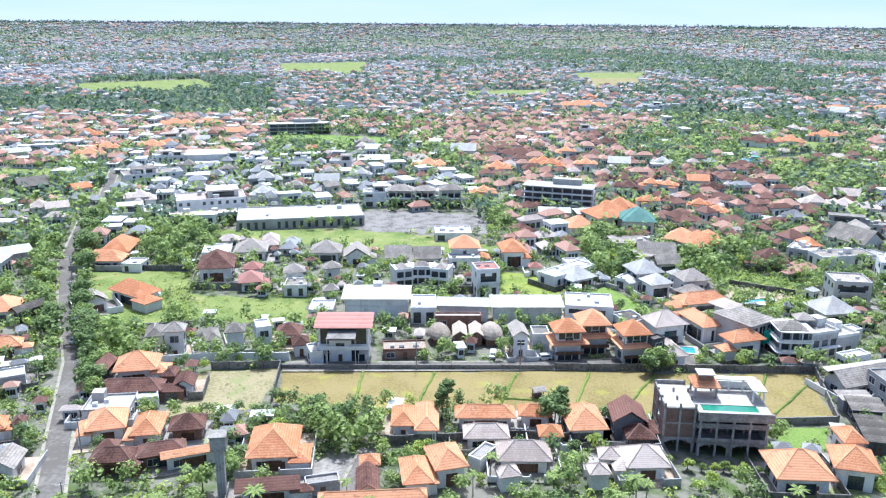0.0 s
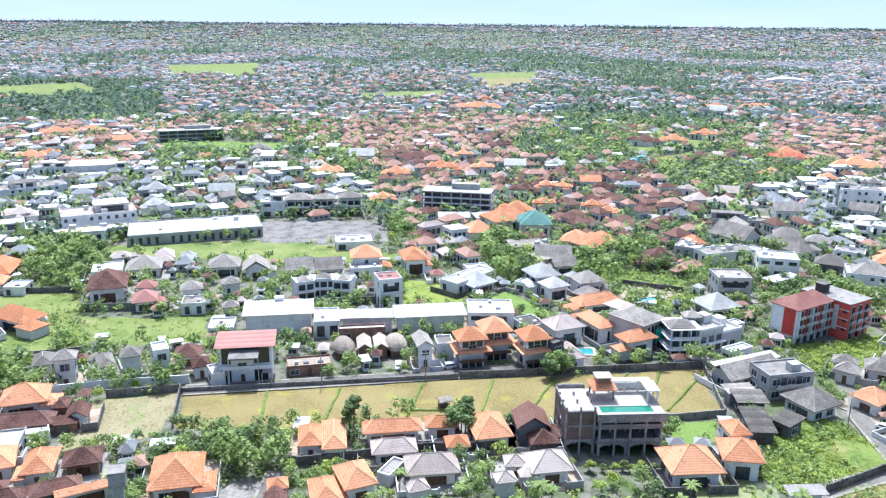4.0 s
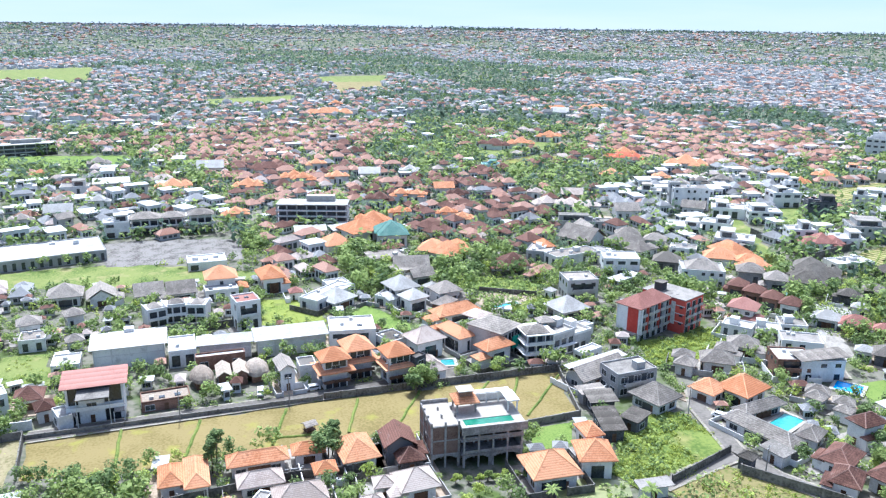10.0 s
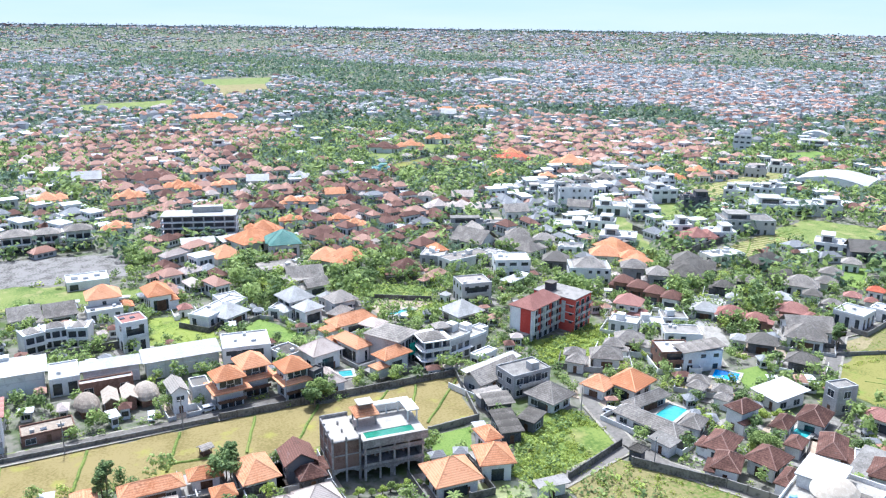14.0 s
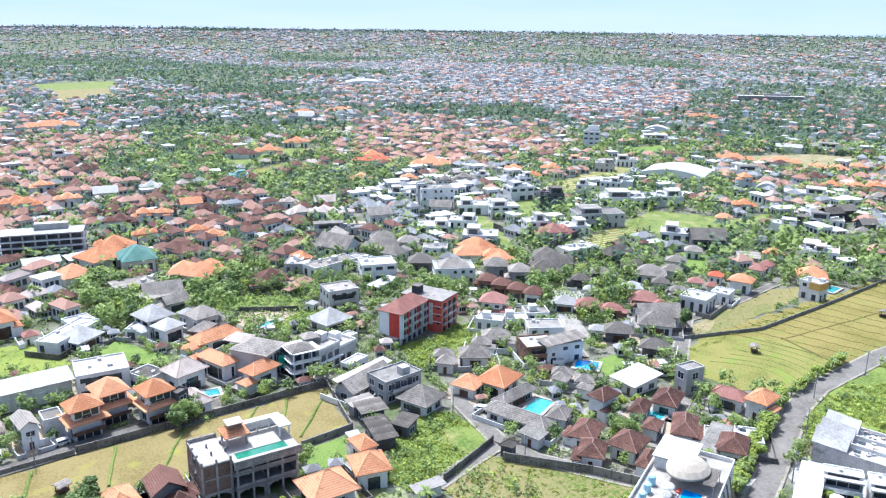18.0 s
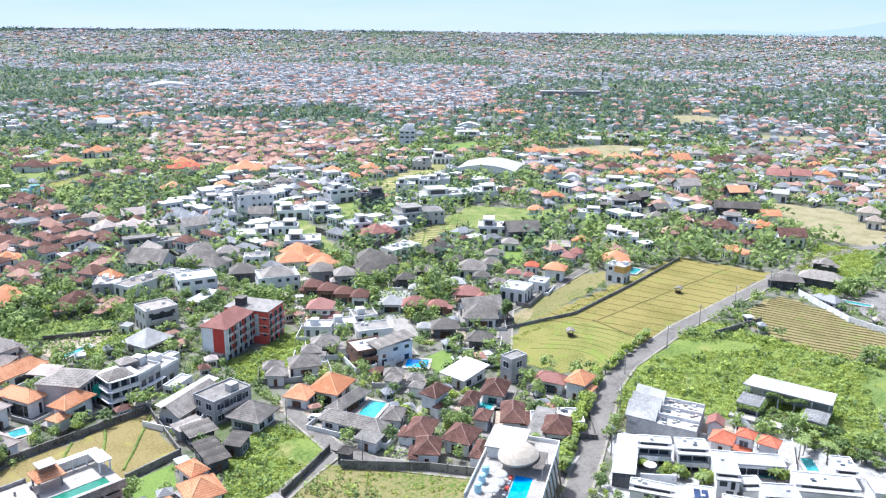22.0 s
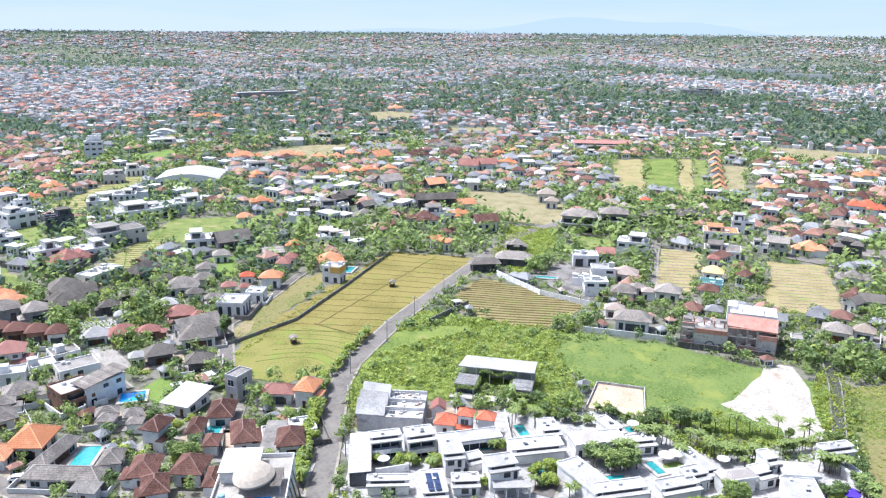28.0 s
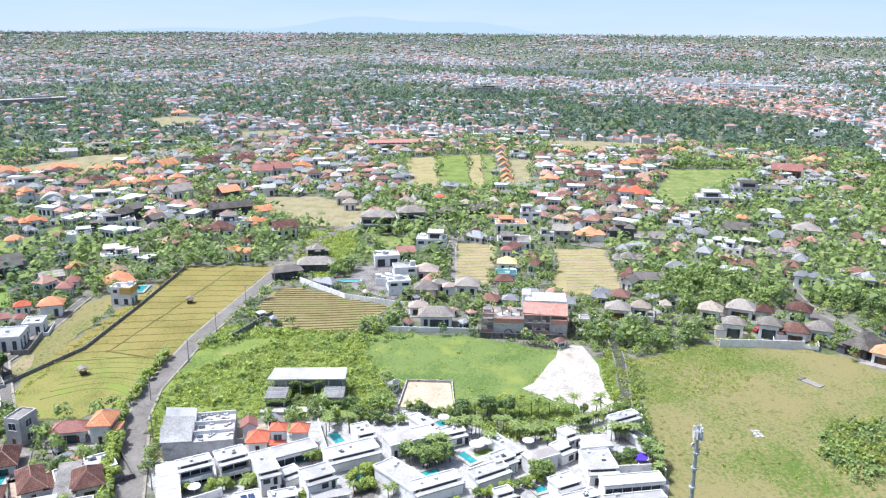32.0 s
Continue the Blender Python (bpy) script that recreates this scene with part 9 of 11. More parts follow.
def fins_building(x, y, w, d, rot, h):
    ob = thing("terrace_house", x, y, rot, "white terrace house with slanting roof fins and a cluttered unfinished roof", "house")
    part("wall", Solid().box(-w / 2, -d / 2, -0.3, w / 2, d / 2, h - 0.6), WALLS["c"], ob)
    part("roof", Solid().box(-w / 2, -d / 2, h - 0.6, w / 2, d / 2, h - 0.4), ROOFS["w"], ob, "rough pale roof deck")
    for i in range(3):
        y0 = -d / 2 + d * i / 3
        y1 = y0 + d / 3 - 1.1
        part("fin_roof", Solid().poly([(-w / 2 - 0.5, y0, h - 0.4), (-w * 0.08, y0, h - 0.39), (-w * 0.08, y1, h - 0.39), (-w / 2 - 0.5, y1, h - 0.4),
                                       (-w / 2 - 0.5, y0, h + 0.2), (-w * 0.08, y0, h - 0.1), (-w * 0.08, y1, h + 2.2), (-w / 2 - 0.5, y1, h + 3.0)],
                                      [(3, 2, 1, 0), (4, 5, 6, 7), (0, 1, 5, 4), (1, 2, 6, 5), (2, 3, 7, 6), (3, 0, 4, 7)]), ROOFS["w"], ob, "slanting white fin roof")
        part("party_wall", Solid().box(-w * 0.08, y1 + 0.1, h - 0.4, w / 2, y1 + 0.35, h + 0.5), WALLS["w"], ob)
        part("roof_hatch", Solid().box(-0.7, -0.6, 0, 0.7, 0.6, 0.25), GLASS, ob, m=pose(w * 0.02, y0 + d / 6, h - 0.4))
    rg = random.Random(5)
    for i in range(30):
        part("roof_clutter", Solid().box(-0.5, -0.3, 0, 0.5, 0.3, 0.4), rg.choice([FRAME, ROOFS["w"], ROOFS["k"], WALLS["c"]]), ob,
             m=pose(rg.uniform(-0.02, 0.46) * w, rg.uniform(-0.46, 0.46) * d, h - 0.4, 0, 0, rg.uniform(0, 180)))
    part("facade_panel", Solid().box(-w / 2 - 0.06, -d / 2, 0.2, -w / 2 - 0.01, d / 2, h - 0.8), WALLS["r"], ob)
    claim(x, y, w, d, rot, 1)


OCHRE = material("ochre_render", (0.4, 0.24, 0.06), (0.52, 0.33, 0.1), 0.85, 0.4, 7, 0.1)
ochre_house = house(279.3, 144.0, 7.9, 5.9, -89, 7.3, "fww")
part("ochre_panel", Solid().box(-0.16, -3.22, 4.51, 4.16, -3.10, 7.03), OCHRE, ochre_house, "ochre yellow wall panel")
part("ochre_panel", Solid().box(4.09, -3.10, 4.51, 4.21, 2.67, 7.03), OCHRE, ochre_house, "ochre yellow wall panel")


fins_building(177.1, 74.8, 17.0, 14.8, -75, 5.0)


def utility_pole(x, y, rot):
    ob = thing("utility_pole", x, y, rot, "grey concrete utility pole with steel crossarm beside the lane", "pole", "poles along the lanes")
    part("shaft", Solid().tube([(0, 0, -0.3), (0, 0, 8.2)], [0.16, 0.1], 8), BARE, ob)
    part("crossarm", Solid().box(-0.9, -0.05, 7.5, 0.9, 0.05, 7.62), STEEL, ob)
    for u in (-0.8, 0.0, 0.8):
        part("insulator", Solid().tube([(u, 0, 7.62), (u, 0, 7.85)], [0.06, 0.04], 6), FRAME, ob)


for x, y, r in ((-64.5, 118, 20), (-72.0, 141, 20), (-84.0, 168, 20), (-97.0, 196, 25), (-112.0, 226, 25), (-124.0, 252, 20), (155.5, 78.5, 65), (176.5, 87.5, 60), (199.0, 98.0, 80),
                (226.0, 97.5, 90), (252.0, 97.8, 90), (281.0, 96.5, 90), (310.0, 93.5, 95), (-6.0, 181.0, 0), (20.0, 181.6, 0), (46.0, 183.0, 5), (113.0, 148.0, 60), (112.0, 119.0, 30)):
    utility_pole(x, y, r)

# ---- groves ----
GROVES = []


def grove(pts):
    GROVES.append(pts)


grove([(311.4, 161.3), (357.3, 174.7), (392.0, 163.5), (371.8, 135.5), (328.2, 119.8), (324.8, 136.6), (299.0, 134.4), (297.9, 145.6)])
grove([(333.8, -66.1), (383.0, -82.9), (375.2, -107.5), (321.4, -96.3), (331.5, -119.8), (294.6, -113.1), (286.7, -63.8), (310.2, -59.4)])
grove([(348.3, -131.0), (379.7, -152.3), (383.0, -189.3), (284.5, -144.5), (295.7, -131.0), (323.7, -129.9)])
grove([(386.4, 104.2), (401.0, 71.7), (330.4, 62.7), (305.8, 67.2), (346.1, 84.0)])
grove([(184.8, -81.8), (199.4, -90.7), (203.8, -107.5), (172.5, -98.6), (169.1, -86.2)])
grove([(275.5, -32.5), (269.9, -37.0), (259.8, -52.6), (262.1, -76.2), (247.5, -52.6), (248.6, -33.6)])
grove([(-124.3, 309.1), (-95.2, 314.7), (-85.1, 281.1), (-94.1, 259.8), (-113.1, 281.1)])
grove([(57.1, 301.3), (76.2, 294.6), (70.6, 264.3), (50.4, 252.0), (51.5, 277.8)])
grove([(10.1, 378.6), (23.5, 373.0), (28.0, 318.1), (20.2, 309.1), (12.3, 338.2)])
grove([(-38.1, 156.8), (-12.3, 155.7), (-11.2, 141.1), (-24.6, 138.9), (-34.7, 147.8)])
grove([(94.1, 265.4), (113.1, 276.6), (115.4, 246.4), (119.8, 222.9), (99.7, 229.6), (90.7, 240.8)])
grove([(-96.3, 198.2), (-84.0, 205.0), (-73.9, 180.3), (-85.1, 177.0)])
grove([(-90.7, 241.9), (-80.6, 241.9), (-69.4, 205.0), (-77.3, 207.2)])
grove([(-154.6, 287.8), (-144.5, 287.8), (-99.7, 193.8), (-112.0, 201.6)])
grove([(-192.6, 440.2), (-180.3, 459.2), (-137.8, 333.8), (-146.7, 313.6)])
grove([(61.6, 313.6), (77.3, 302.4), (63.8, 261.0), (54.9, 274.4)])
grove([(77.3, 294.6), (123.2, 296.8), (124.3, 252.0), (109.8, 234.1), (88.5, 249.8)])
grove([(292.3, 163.5), (346.1, 166.9), (386.4, 149.0), (347.2, 132.2), (321.4, 142.2), (277.8, 137.8)])
grove([(324.8, 193.8), (373.0, 199.4), (352.8, 173.6), (308.0, 172.5)])
grove([(208.3, 244.2), (239.7, 231.8), (233.0, 188.2), (190.4, 166.9), (183.7, 192.6)])
grove([(82.9, 134.4), (100.8, 143.4), (89.6, 115.4), (75.0, 121.0)])
grove([(190.4, 60.5), (193.8, 26.9), (191.5, 11.2), (196.0, 11.2), (199.4, 30.2), (194.9, 48.2)])
grove([(197.1, 5.6), (194.9, -28.0), (200.5, -38.1), (190.4, -38.1), (185.9, -17.9), (187.0, 2.2)])
grove([(255.4, 54.9), (268.8, 37.0), (253.1, 29.1), (244.2, 44.8)])
grove([(235.2, -41.4), (235.2, -47.0), (190.4, -41.4), (203.8, -38.1)])
grove([(90.7, 118.7), (97.4, 123.2), (105.3, 121.0), (108.6, 110.9), (105.3, 105.3), (91.8, 110.9)])
grove([(90.7, 140.0), (98.6, 146.7), (98.6, 141.1), (89.6, 132.2), (84.0, 129.9)])
grove([(154.6, 234.1), (170.2, 233.0), (166.9, 216.2), (150.1, 212.8)])

# ---- trees ----
def leaf_cloud(rng, centres, radii, per, size, flat=0.75):
    """Quads scattered through ellipsoid clumps, as vertex and face arrays."""
    k = len(centres) * per
    d = rng.normal(size=(k, 3))
    d /= np.linalg.norm(d, axis=1, keepdims=True)
    r = rng.uniform(0.62, 1.05, (k, 1))
    c = np.repeat(np.asarray(centres, float), per, 0) + d * r * np.repeat(np.asarray(radii, float), per)[:, None] * [1, 1, flat]
    n = d * 0.7 + rng.normal(size=(k, 3)) * 0.5 + [0, 0, 0.75]
    n /= np.linalg.norm(n, axis=1, keepdims=True)
    u = np.cross(n, rng.normal(size=(k, 3)))
    u /= np.linalg.norm(u, axis=1, keepdims=True)
    w = np.cross(n, u)
    s = (np.repeat(np.broadcast_to(size, len(centres)), per) * rng.uniform(0.6, 1.3, k))[:, None]
    q = np.stack([c - u * s - w * s * 0.6, c + u * s - w * s * 0.6, c + u * s * 0.7 + w * s * 0.6, c - u * s * 0.7 + w * s * 0.6], 1)
    return q.reshape(-1, 3)


def quads_mesh(name, verts, mat):
    verts = np.ascontiguousarray(verts, np.float32)
    k = len(verts) // 4
    me = bpy.data.meshes.new(name)
    me.vertices.add(4 * k)
    me.vertices.foreach_set("co", verts.ravel())
    me.loops.add(4 * k)
    me.loops.foreach_set("vertex_index", np.arange(4 * k, dtype=np.int32))
    me.polygons.add(k)
    me.polygons.foreach_set("loop_start", np.arange(0, 4 * k, 4, dtype=np.int32))
    me.update(calc_edges=True)
    me.materials.append(mat)
    return me


rng = np.random.default_rng(7)
palms = []


def make_tree_kind(height, spread, tone, clumps, per, size):
    so = Solid()
    z0 = height * 0.45
    so.tube([(0, 0, -0.3), (0.1, 0.05, z0 * 0.5), (0.15, 0.1, z0), (0.1, 0.2, height * 0.75)], [0.22, 0.17, 0.14, 0.05])
    cs, rs = [], []
    for i in range(clumps):
        c = 2 * math.pi * i / clumps * 1.7 + rng.uniform(-0.4, 0.4)
        q = spread * rng.uniform(0.25, 0.72) if i else 0.0
        z = height * (rng.uniform(0.52, 0.86) - 0.12 * q / spread)
        cs.append((q * math.cos(c), q * math.sin(c), z))
        rs.append(spread * rng.uniform(0.3, 0.5))
        so.tube([(0.12, 0.1, z0 * 0.9), (q * math.cos(c) * 0.6, q * math.sin(c) * 0.6, z * 0.85), (q * math.cos(c), q * math.sin(c), z)], [0.1, 0.06, 0.02], 4)
    return so.mesh("trunk", BARK), quads_mesh("crown", leaf_cloud(rng, cs, rs, per, size), LEAF[tone])


def make_palm(height, droop):
    so = Solid()
    so.tube([(0, 0, -0.3), (0.15, 0, height * 0.35), (0.35, 0.05, height * 0.7), (0.5, 0.1, height)], [0.2, 0.14, 0.12, 0.1])
    q = []
    for i in range(17):
        c, up, ln = 2 * math.pi * i / 17 * 2.3, rng.uniform(-0.1, 1.0), rng.uniform(1.9, 2.7)
        ca, sa_ = math.cos(c), math.sin(c)
        prev = None
        for s in range(6):
            f = s / 5
            rr = ln * f
            z = height + up * rr * 0.7 - droop * rr * rr * 0.28
            p = (0.5 + ca * rr, 0.1 + sa_ * rr, z)
            wd = 0.34 * math.sin(math.pi * min(f * 0.9 + 0.12, 1))
            row = ((p[0] - sa_ * wd, p[1] + ca * wd, z - wd * 0.45), p, (p[0] + sa_ * wd, p[1] - ca * wd, z - wd * 0.45))
            if prev:
                q += [prev[0], prev[1], row[1], row[0], prev[1], prev[2], row[2], row[1]]
            prev = row
    return so.mesh("trunk", BARK), quads_mesh("crown", np.array(q), LEAF["palm"])


TREE_KINDS = [make_tree_kind(7.5, 3.3, "mid", 12, 95, 0.27), make_tree_kind(6.2, 3.0, "dark", 11, 95, 0.26), make_tree_kind(5.0, 2.4, "lime", 10, 85, 0.24),
              make_tree_kind(9.0, 4.2, "dark", 14, 105, 0.31), make_tree_kind(4.2, 2.2, "mid", 9, 95, 0.21), make_tree_kind(10.5, 2.0, "dark", 10, 100, 0.25)]
PALM_KINDS = [make_palm(6.0, 0.75), make_palm(8.0, 0.8), make_palm(4.2, 0.7)]
TREE_LABEL = ["leafy mid-green broadleaf garden tree", "dense dark green broadleaf tree", "young lime green leafy tree", "large dark green spreading tree",
              "small bushy mid-green tree", "tall slender dark green tree"]


def tree(x, y, kind, scale=1.0, spin=0.0):
    palm = kind >= 10
    tr, cr = PALM_KINDS[kind - 10] if palm else TREE_KINDS[kind]
    ob = thing("palm_tree" if palm else "tree", x, y, 0, "slender coconut palm with drooping green fronds" if palm else TREE_LABEL[kind], "palm" if palm else "tree",
               "palms of the town" if palm else "trees of the town")
    ob.matrix_basis = pose(x, y, 0, 0, 0, spin) @ Matrix.Diagonal((scale, scale, scale, 1))
    part("trunk", tr, None, ob)
    part("crown", cr, None, ob)


def free(x, y):
    i, j = int((x - X0) / CELL), int((y - Y0) / CELL)
    return 0 <= i < NX and 0 <= j < NY and not taken[i, j]


def wooded(x, y):
    """How thick the trees stand at a place."""
    az, r = math.degrees(math.atan2(x, y)), math.hypot(x, y)
    if az > 85 and 720 < r < 1150:
        return 0.75 + 0.5 * noise.noise((x * 0.01, y * 0.01, 3.1))
    for pts in GROVES:
        hit = False
        for (xa, ya), (xb, yb) in zip(pts, pts[1:] + pts[:1]):
            if (ya > y) != (yb > y) and x < (xb - xa) * (y - ya) / (yb - ya) + xa:
                hit = not hit
        if hit:
            return 1.1
    n = noise.noise((x * 0.012, y * 0.012, 3.1))
    belt = 0.35 * noise.noise((x * 0.004 + y * 0.003, y * 0.009, 9.1)) if r > 330 else 0.0
    return 0.44 + 0.7 * n + belt + (0.06 if az > 42 and r > 330 else 0.0)


# garden trees: the nearest one by one, the rest as joined masses
rnd = random.Random(11)
shrubs = {"dark": ([], []), "mid": ([], []), "lime": ([], []), "bush": ([], [])}
spots = []
step = 3.5
for ix in range(int(-210 / step), int(420 / step)):
    for iy in range(int(-230 / step), int(380 / step)):
        x, y = ix * step + rnd.uniform(-1.9, 1.9), iy * step + rnd.uniform(-1.9, 1.9)
        az, r = math.degrees(math.atan2(x, y)), math.hypot(x, y)
        if -42 < az < 126 and 88 < r < 340 and free(x, y):
            spots.append((r, x, y, wooded(x, y)))
spots.sort()
mass = {(tone, side): ([], []) for tone in ("dark", "mid", "lime") for side in ("near", "far")}
count = 0
for r, x, y, d in spots:
    q = rnd.random()
    if q < (0.4 if r < 205 and 40 < math.degrees(math.atan2(x, y)) < 70 else 0.3) + 0.6 * d:
        kind = rnd.choice([0, 0, 1, 2, 2, 3, 3, 4, 4, 10, 11, 12])
        s = rnd.uniform(0.55, 0.95) * (1.45 if d > 1.0 and r > 205 else (1.2 if d > 1.0 else 1.0))
        if kind >= 10 or (count < 75 and rnd.random() < 0.5):
            if kind < 10:
                count += 1
                tree(x, y, kind, s, rnd.uniform(0, 360))
                continue
            if len(palms) < 170:
                palms.append((x, y))
                tree(x, y, kind, s * rnd.uniform(0.8, 1.15), rnd.uniform(0, 360))
                continue
            kind = 1
        tone = ["mid", "dark", "lime", "mid", "mid"][kind]
        hh, sp = [(7, 3.2), (6, 3.0), (4.5, 2.2), (8, 3.8), (4.2, 2.2)][kind]
        for _ in range(7 if r < 205 else 5):
            c, f = rnd.uniform(0, 6.28), rnd.uniform(0.1, 0.6) * sp * s
            pile = mass[tone, "near" if r < 200 else "far"]
            pile[0].append((x + f * math.cos(c), y + f * math.sin(c), hh * s * rnd.uniform(0.4, 0.8)))
            pile[1].append(sp * s * rnd.uniform(0.38, 0.6))
    elif q < 0.96:
        tone = rnd.choice(["dark", "mid", "mid", "lime"])
        s = rnd.uniform(0.7, 1.9)
        shrubs[tone][0].append((x, y, s * 0.5))
        shrubs[tone][1].append(s)
for (tone, side), (cs, rs) in mass.items():
    per, size = (30, 0.215) if side == "near" else (17, 0.28)
    me = quads_mesh("tree_mass", leaf_cloud(rng, cs, rs, per, np.array(rs) * size), LEAF[tone])
    tagged(new("garden_trees", me), "leafy green garden trees between the houses", "trees", kind="stuff")

# thickets: undergrowth that closes the gaps under the groves and along the edges of the near lots
gx, gy = np.meshgrid(np.arange(-130, 330, 2.1), np.arange(-140, 300, 2.1), indexing="ij")
jit = np.random.default_rng(17)
gx, gy = (gx + jit.uniform(-1, 1, gx.shape)).ravel(), (gy + jit.uniform(-1, 1, gy.shape)).ravel()
az_, r_ = np.degrees(np.arctan2(gx, gy)), np.hypot(gx, gy)
keep = (az_ > -36) & (az_ < 118) & (r_ > 95) & (r_ < 300)
lush = np.zeros(len(gx), bool)
for pts in GROVES:
    lush |= inside(gx, gy, pts)
thicket = {tone: ([], []) for tone in ("dark", "mid", "lime")}
for x, y, r, deep in zip(gx[keep].tolist(), gy[keep].tolist(), r_[keep].tolist(), lush[keep].tolist()):
    i, j = int((x - X0) / CELL), int((y - Y0) / CELL)
    if built[i, j] or (taken[i, j] and not deep):
        continue
    if deep or noise.noise((x * 0.05, y * 0.05, 4.4)) > (0.0 if r < 200 else 0.18):
        q = rnd.uniform(0.7, 1.7 if deep else 1.25)
        tone = rnd.choice(["dark", "mid", "mid", "lime"])
        thicket[tone][0].append((x, y, q * rnd.uniform(0.4, 0.9)))
        thicket[tone][1].append(q)
for tone, (cs, rs) in thicket.items():
    me = quads_mesh("thicket", leaf_cloud(rng, cs, rs, 17, np.array(rs) * 0.25), LEAF[tone])
    tagged(new("thicket", me), "dense green thicket of shrubs and young trees", "bushes", kind="stuff")

# planted rows: street palms along the eastern road and at the edge of the rice
def tree_row(a, b, n, kinds, lo, hi):
    for i in range(n):
        f = (i + rnd.uniform(0.2, 0.8)) / n
        tree(a[0] + (b[0] - a[0]) * f + rnd.uniform(-0.5, 0.5), a[1] + (b[1] - a[1]) * f + rnd.uniform(-0.5, 0.5), rnd.choice(kinds), rnd.uniform(lo, hi), rnd.uniform(0, 360))


tree_row((206.7, 147.4), (212.5, 151.3), 3, [5], 0.9, 1.05)
tree_row((140.0, 82.5), (190.0, 102.5), 34, [12, 2, 2, 2], 0.75, 1.05)
tree_row((195.2, 102.8), (232.0, 106.5), 16, [12, 2, 4], 0.6, 0.9)
tree_row((0.5, 155.0), (1.2, 158.5), 2, [5], 0.9, 1.05)
tree_row((24.5, 153.0), (27.0, 156.0), 3, [5, 3], 0.8, 1.0)
tree_row((47.5, 136.0), (67.0, 134.5), 9, [2, 4], 0.38, 0.6)
tree_row((-112.0, 232.0), (-78.0, 160.0), 16, [0, 1, 3], 0.7, 1.0)
tree_row((-118.0, 250.0), (-150.0, 330.0), 12, [0, 3], 0.9, 1.2)
tree_row((60.0, 187.0), (52.0, 178.5), 5, [1, 0], 0.7, 1.0)
tree_row((197.0, 10.0), (204.0, -38.0), 16, [12, 10, 1, 4], 0.8, 1.1)

# planting inside the villa estate
tree_row((181.6, 43.5), (193.3, 43.6), 5, [12, 10, 10, 1], 0.7, 0.95)
tree_row((184.5, 38.4), (193.4, 36.7), 6, [12, 10, 10, 1], 0.7, 0.95)
tree_row((192.1, 36.4), (191.2, 20.7), 10, [12, 10, 4, 1], 0.52, 0.72)
tree_row((200.5, 25.0), (195.5, 8.8), 13, [12, 4, 1, 4], 0.48, 0.68)
tree_row((185.1, 12.0), (188.1, 3.9), 7, [12, 10, 10], 0.7, 0.95)
tree_row((185.7, 3.4), (180.0, -0.4), 4, [12, 10], 0.7, 0.9)
tree_row((190.6, -1.0), (183.8, -7.5), 6, [12, 10], 0.7, 0.9)
tree_row((184.4, -7.6), (187.7, -17.8), 12, [12, 10, 10, 1], 0.60, 0.80)
tree_row((191.7, -21.2), (199.7, -32.8), 13, [12, 10, 1], 0.56, 0.76)
tree_row((187.2, -30.3), (188.2, -37.5), 8, [12, 10, 10], 0.8, 1.0)
tree_row((175.8, -30.8), (177.2, -36.4), 7, [12, 4, 1], 0.6, 0.8)
tree_row((169.9, 20.2), (175.5, 20.7), 3, [10, 1], 0.8, 0.95)
tree_row((169.3, 17.4), (173.5, 10.3), 9, [1, 10, 0, 1], 0.75, 0.95)
tree_row((174.1, 17.4), (177.2, 11.1), 6, [1, 10, 10], 0.75, 0.95)
tree_row((154.4, 65.8), (157.6, 60.3), 7, [2, 2, 4, 12], 0.6, 0.85)
tree_row((156.1, 57.5), (159.8, 55.0), 6, [2, 2, 4, 12], 0.65, 0.9)
tree_row((153.7, 70.3), (156.6, 70.1), 2, [2], 0.6, 0.8)
tree_row((169.2, 45.5), (172.1, 41.9), 5, [2, 2, 4, 12], 0.65, 0.85)
tree_row((161.9, 33.8), (166.5, 27.8), 8, [2, 2, 4, 12], 0.6, 0.8)
tree_row((157.0, 31.5), (160.4, 27.5), 6, [2, 2, 4, 12], 0.6, 0.8)
tree_row((156.4, 23.2), (159.4, 21.6), 3, [2, 2, 4, 12], 0.6, 0.8)
tree_row((165.3, -9.6), (168.9, -14.0), 6, [2, 0, 4], 0.7, 0.9)
tree_row((161.9, -2.1), (163.9, -9.2), 5, [2, 4], 0.55, 0.8)
tree_row((182.8, -38.9), (167.9, -40.0), 9, [10, 1, 4], 0.75, 1.0)
tree_row((202.4, -40.3), (185.7, -39.4), 6, [1, 4, 12], 0.7, 0.9)
tree_row((152.9, 43.8), (156.0, 41.9), 3, [2, 2, 4, 12], 0.6, 0.8)
tree_row((156.6, 15.7), (158.2, 13.6), 2, [12, 4], 0.6, 0.8)
tree_row((158.1, 4.9), (159.4, -0.8), 4, [2, 4], 0.6, 0.8)
kind_, court = AREAS["villa_court"]
cx_, cy_ = [p[0] for p in court], [p[1] for p in court]
n_ = 0
while n_ < 70:
    x, y = rnd.uniform(min(cx_), max(cx_)), rnd.uniform(min(cy_), max(cy_))
    n_ += 1
    if bool(inside(np.array(x), np.array(y), court)) and not built[int((x - X0) / CELL), int((y - Y0) / CELL)]:
        tree(x, y, rnd.choice([4, 4, 2, 12, 2, 12]), rnd.uniform(0.4, 0.75), rnd.uniform(0, 360))

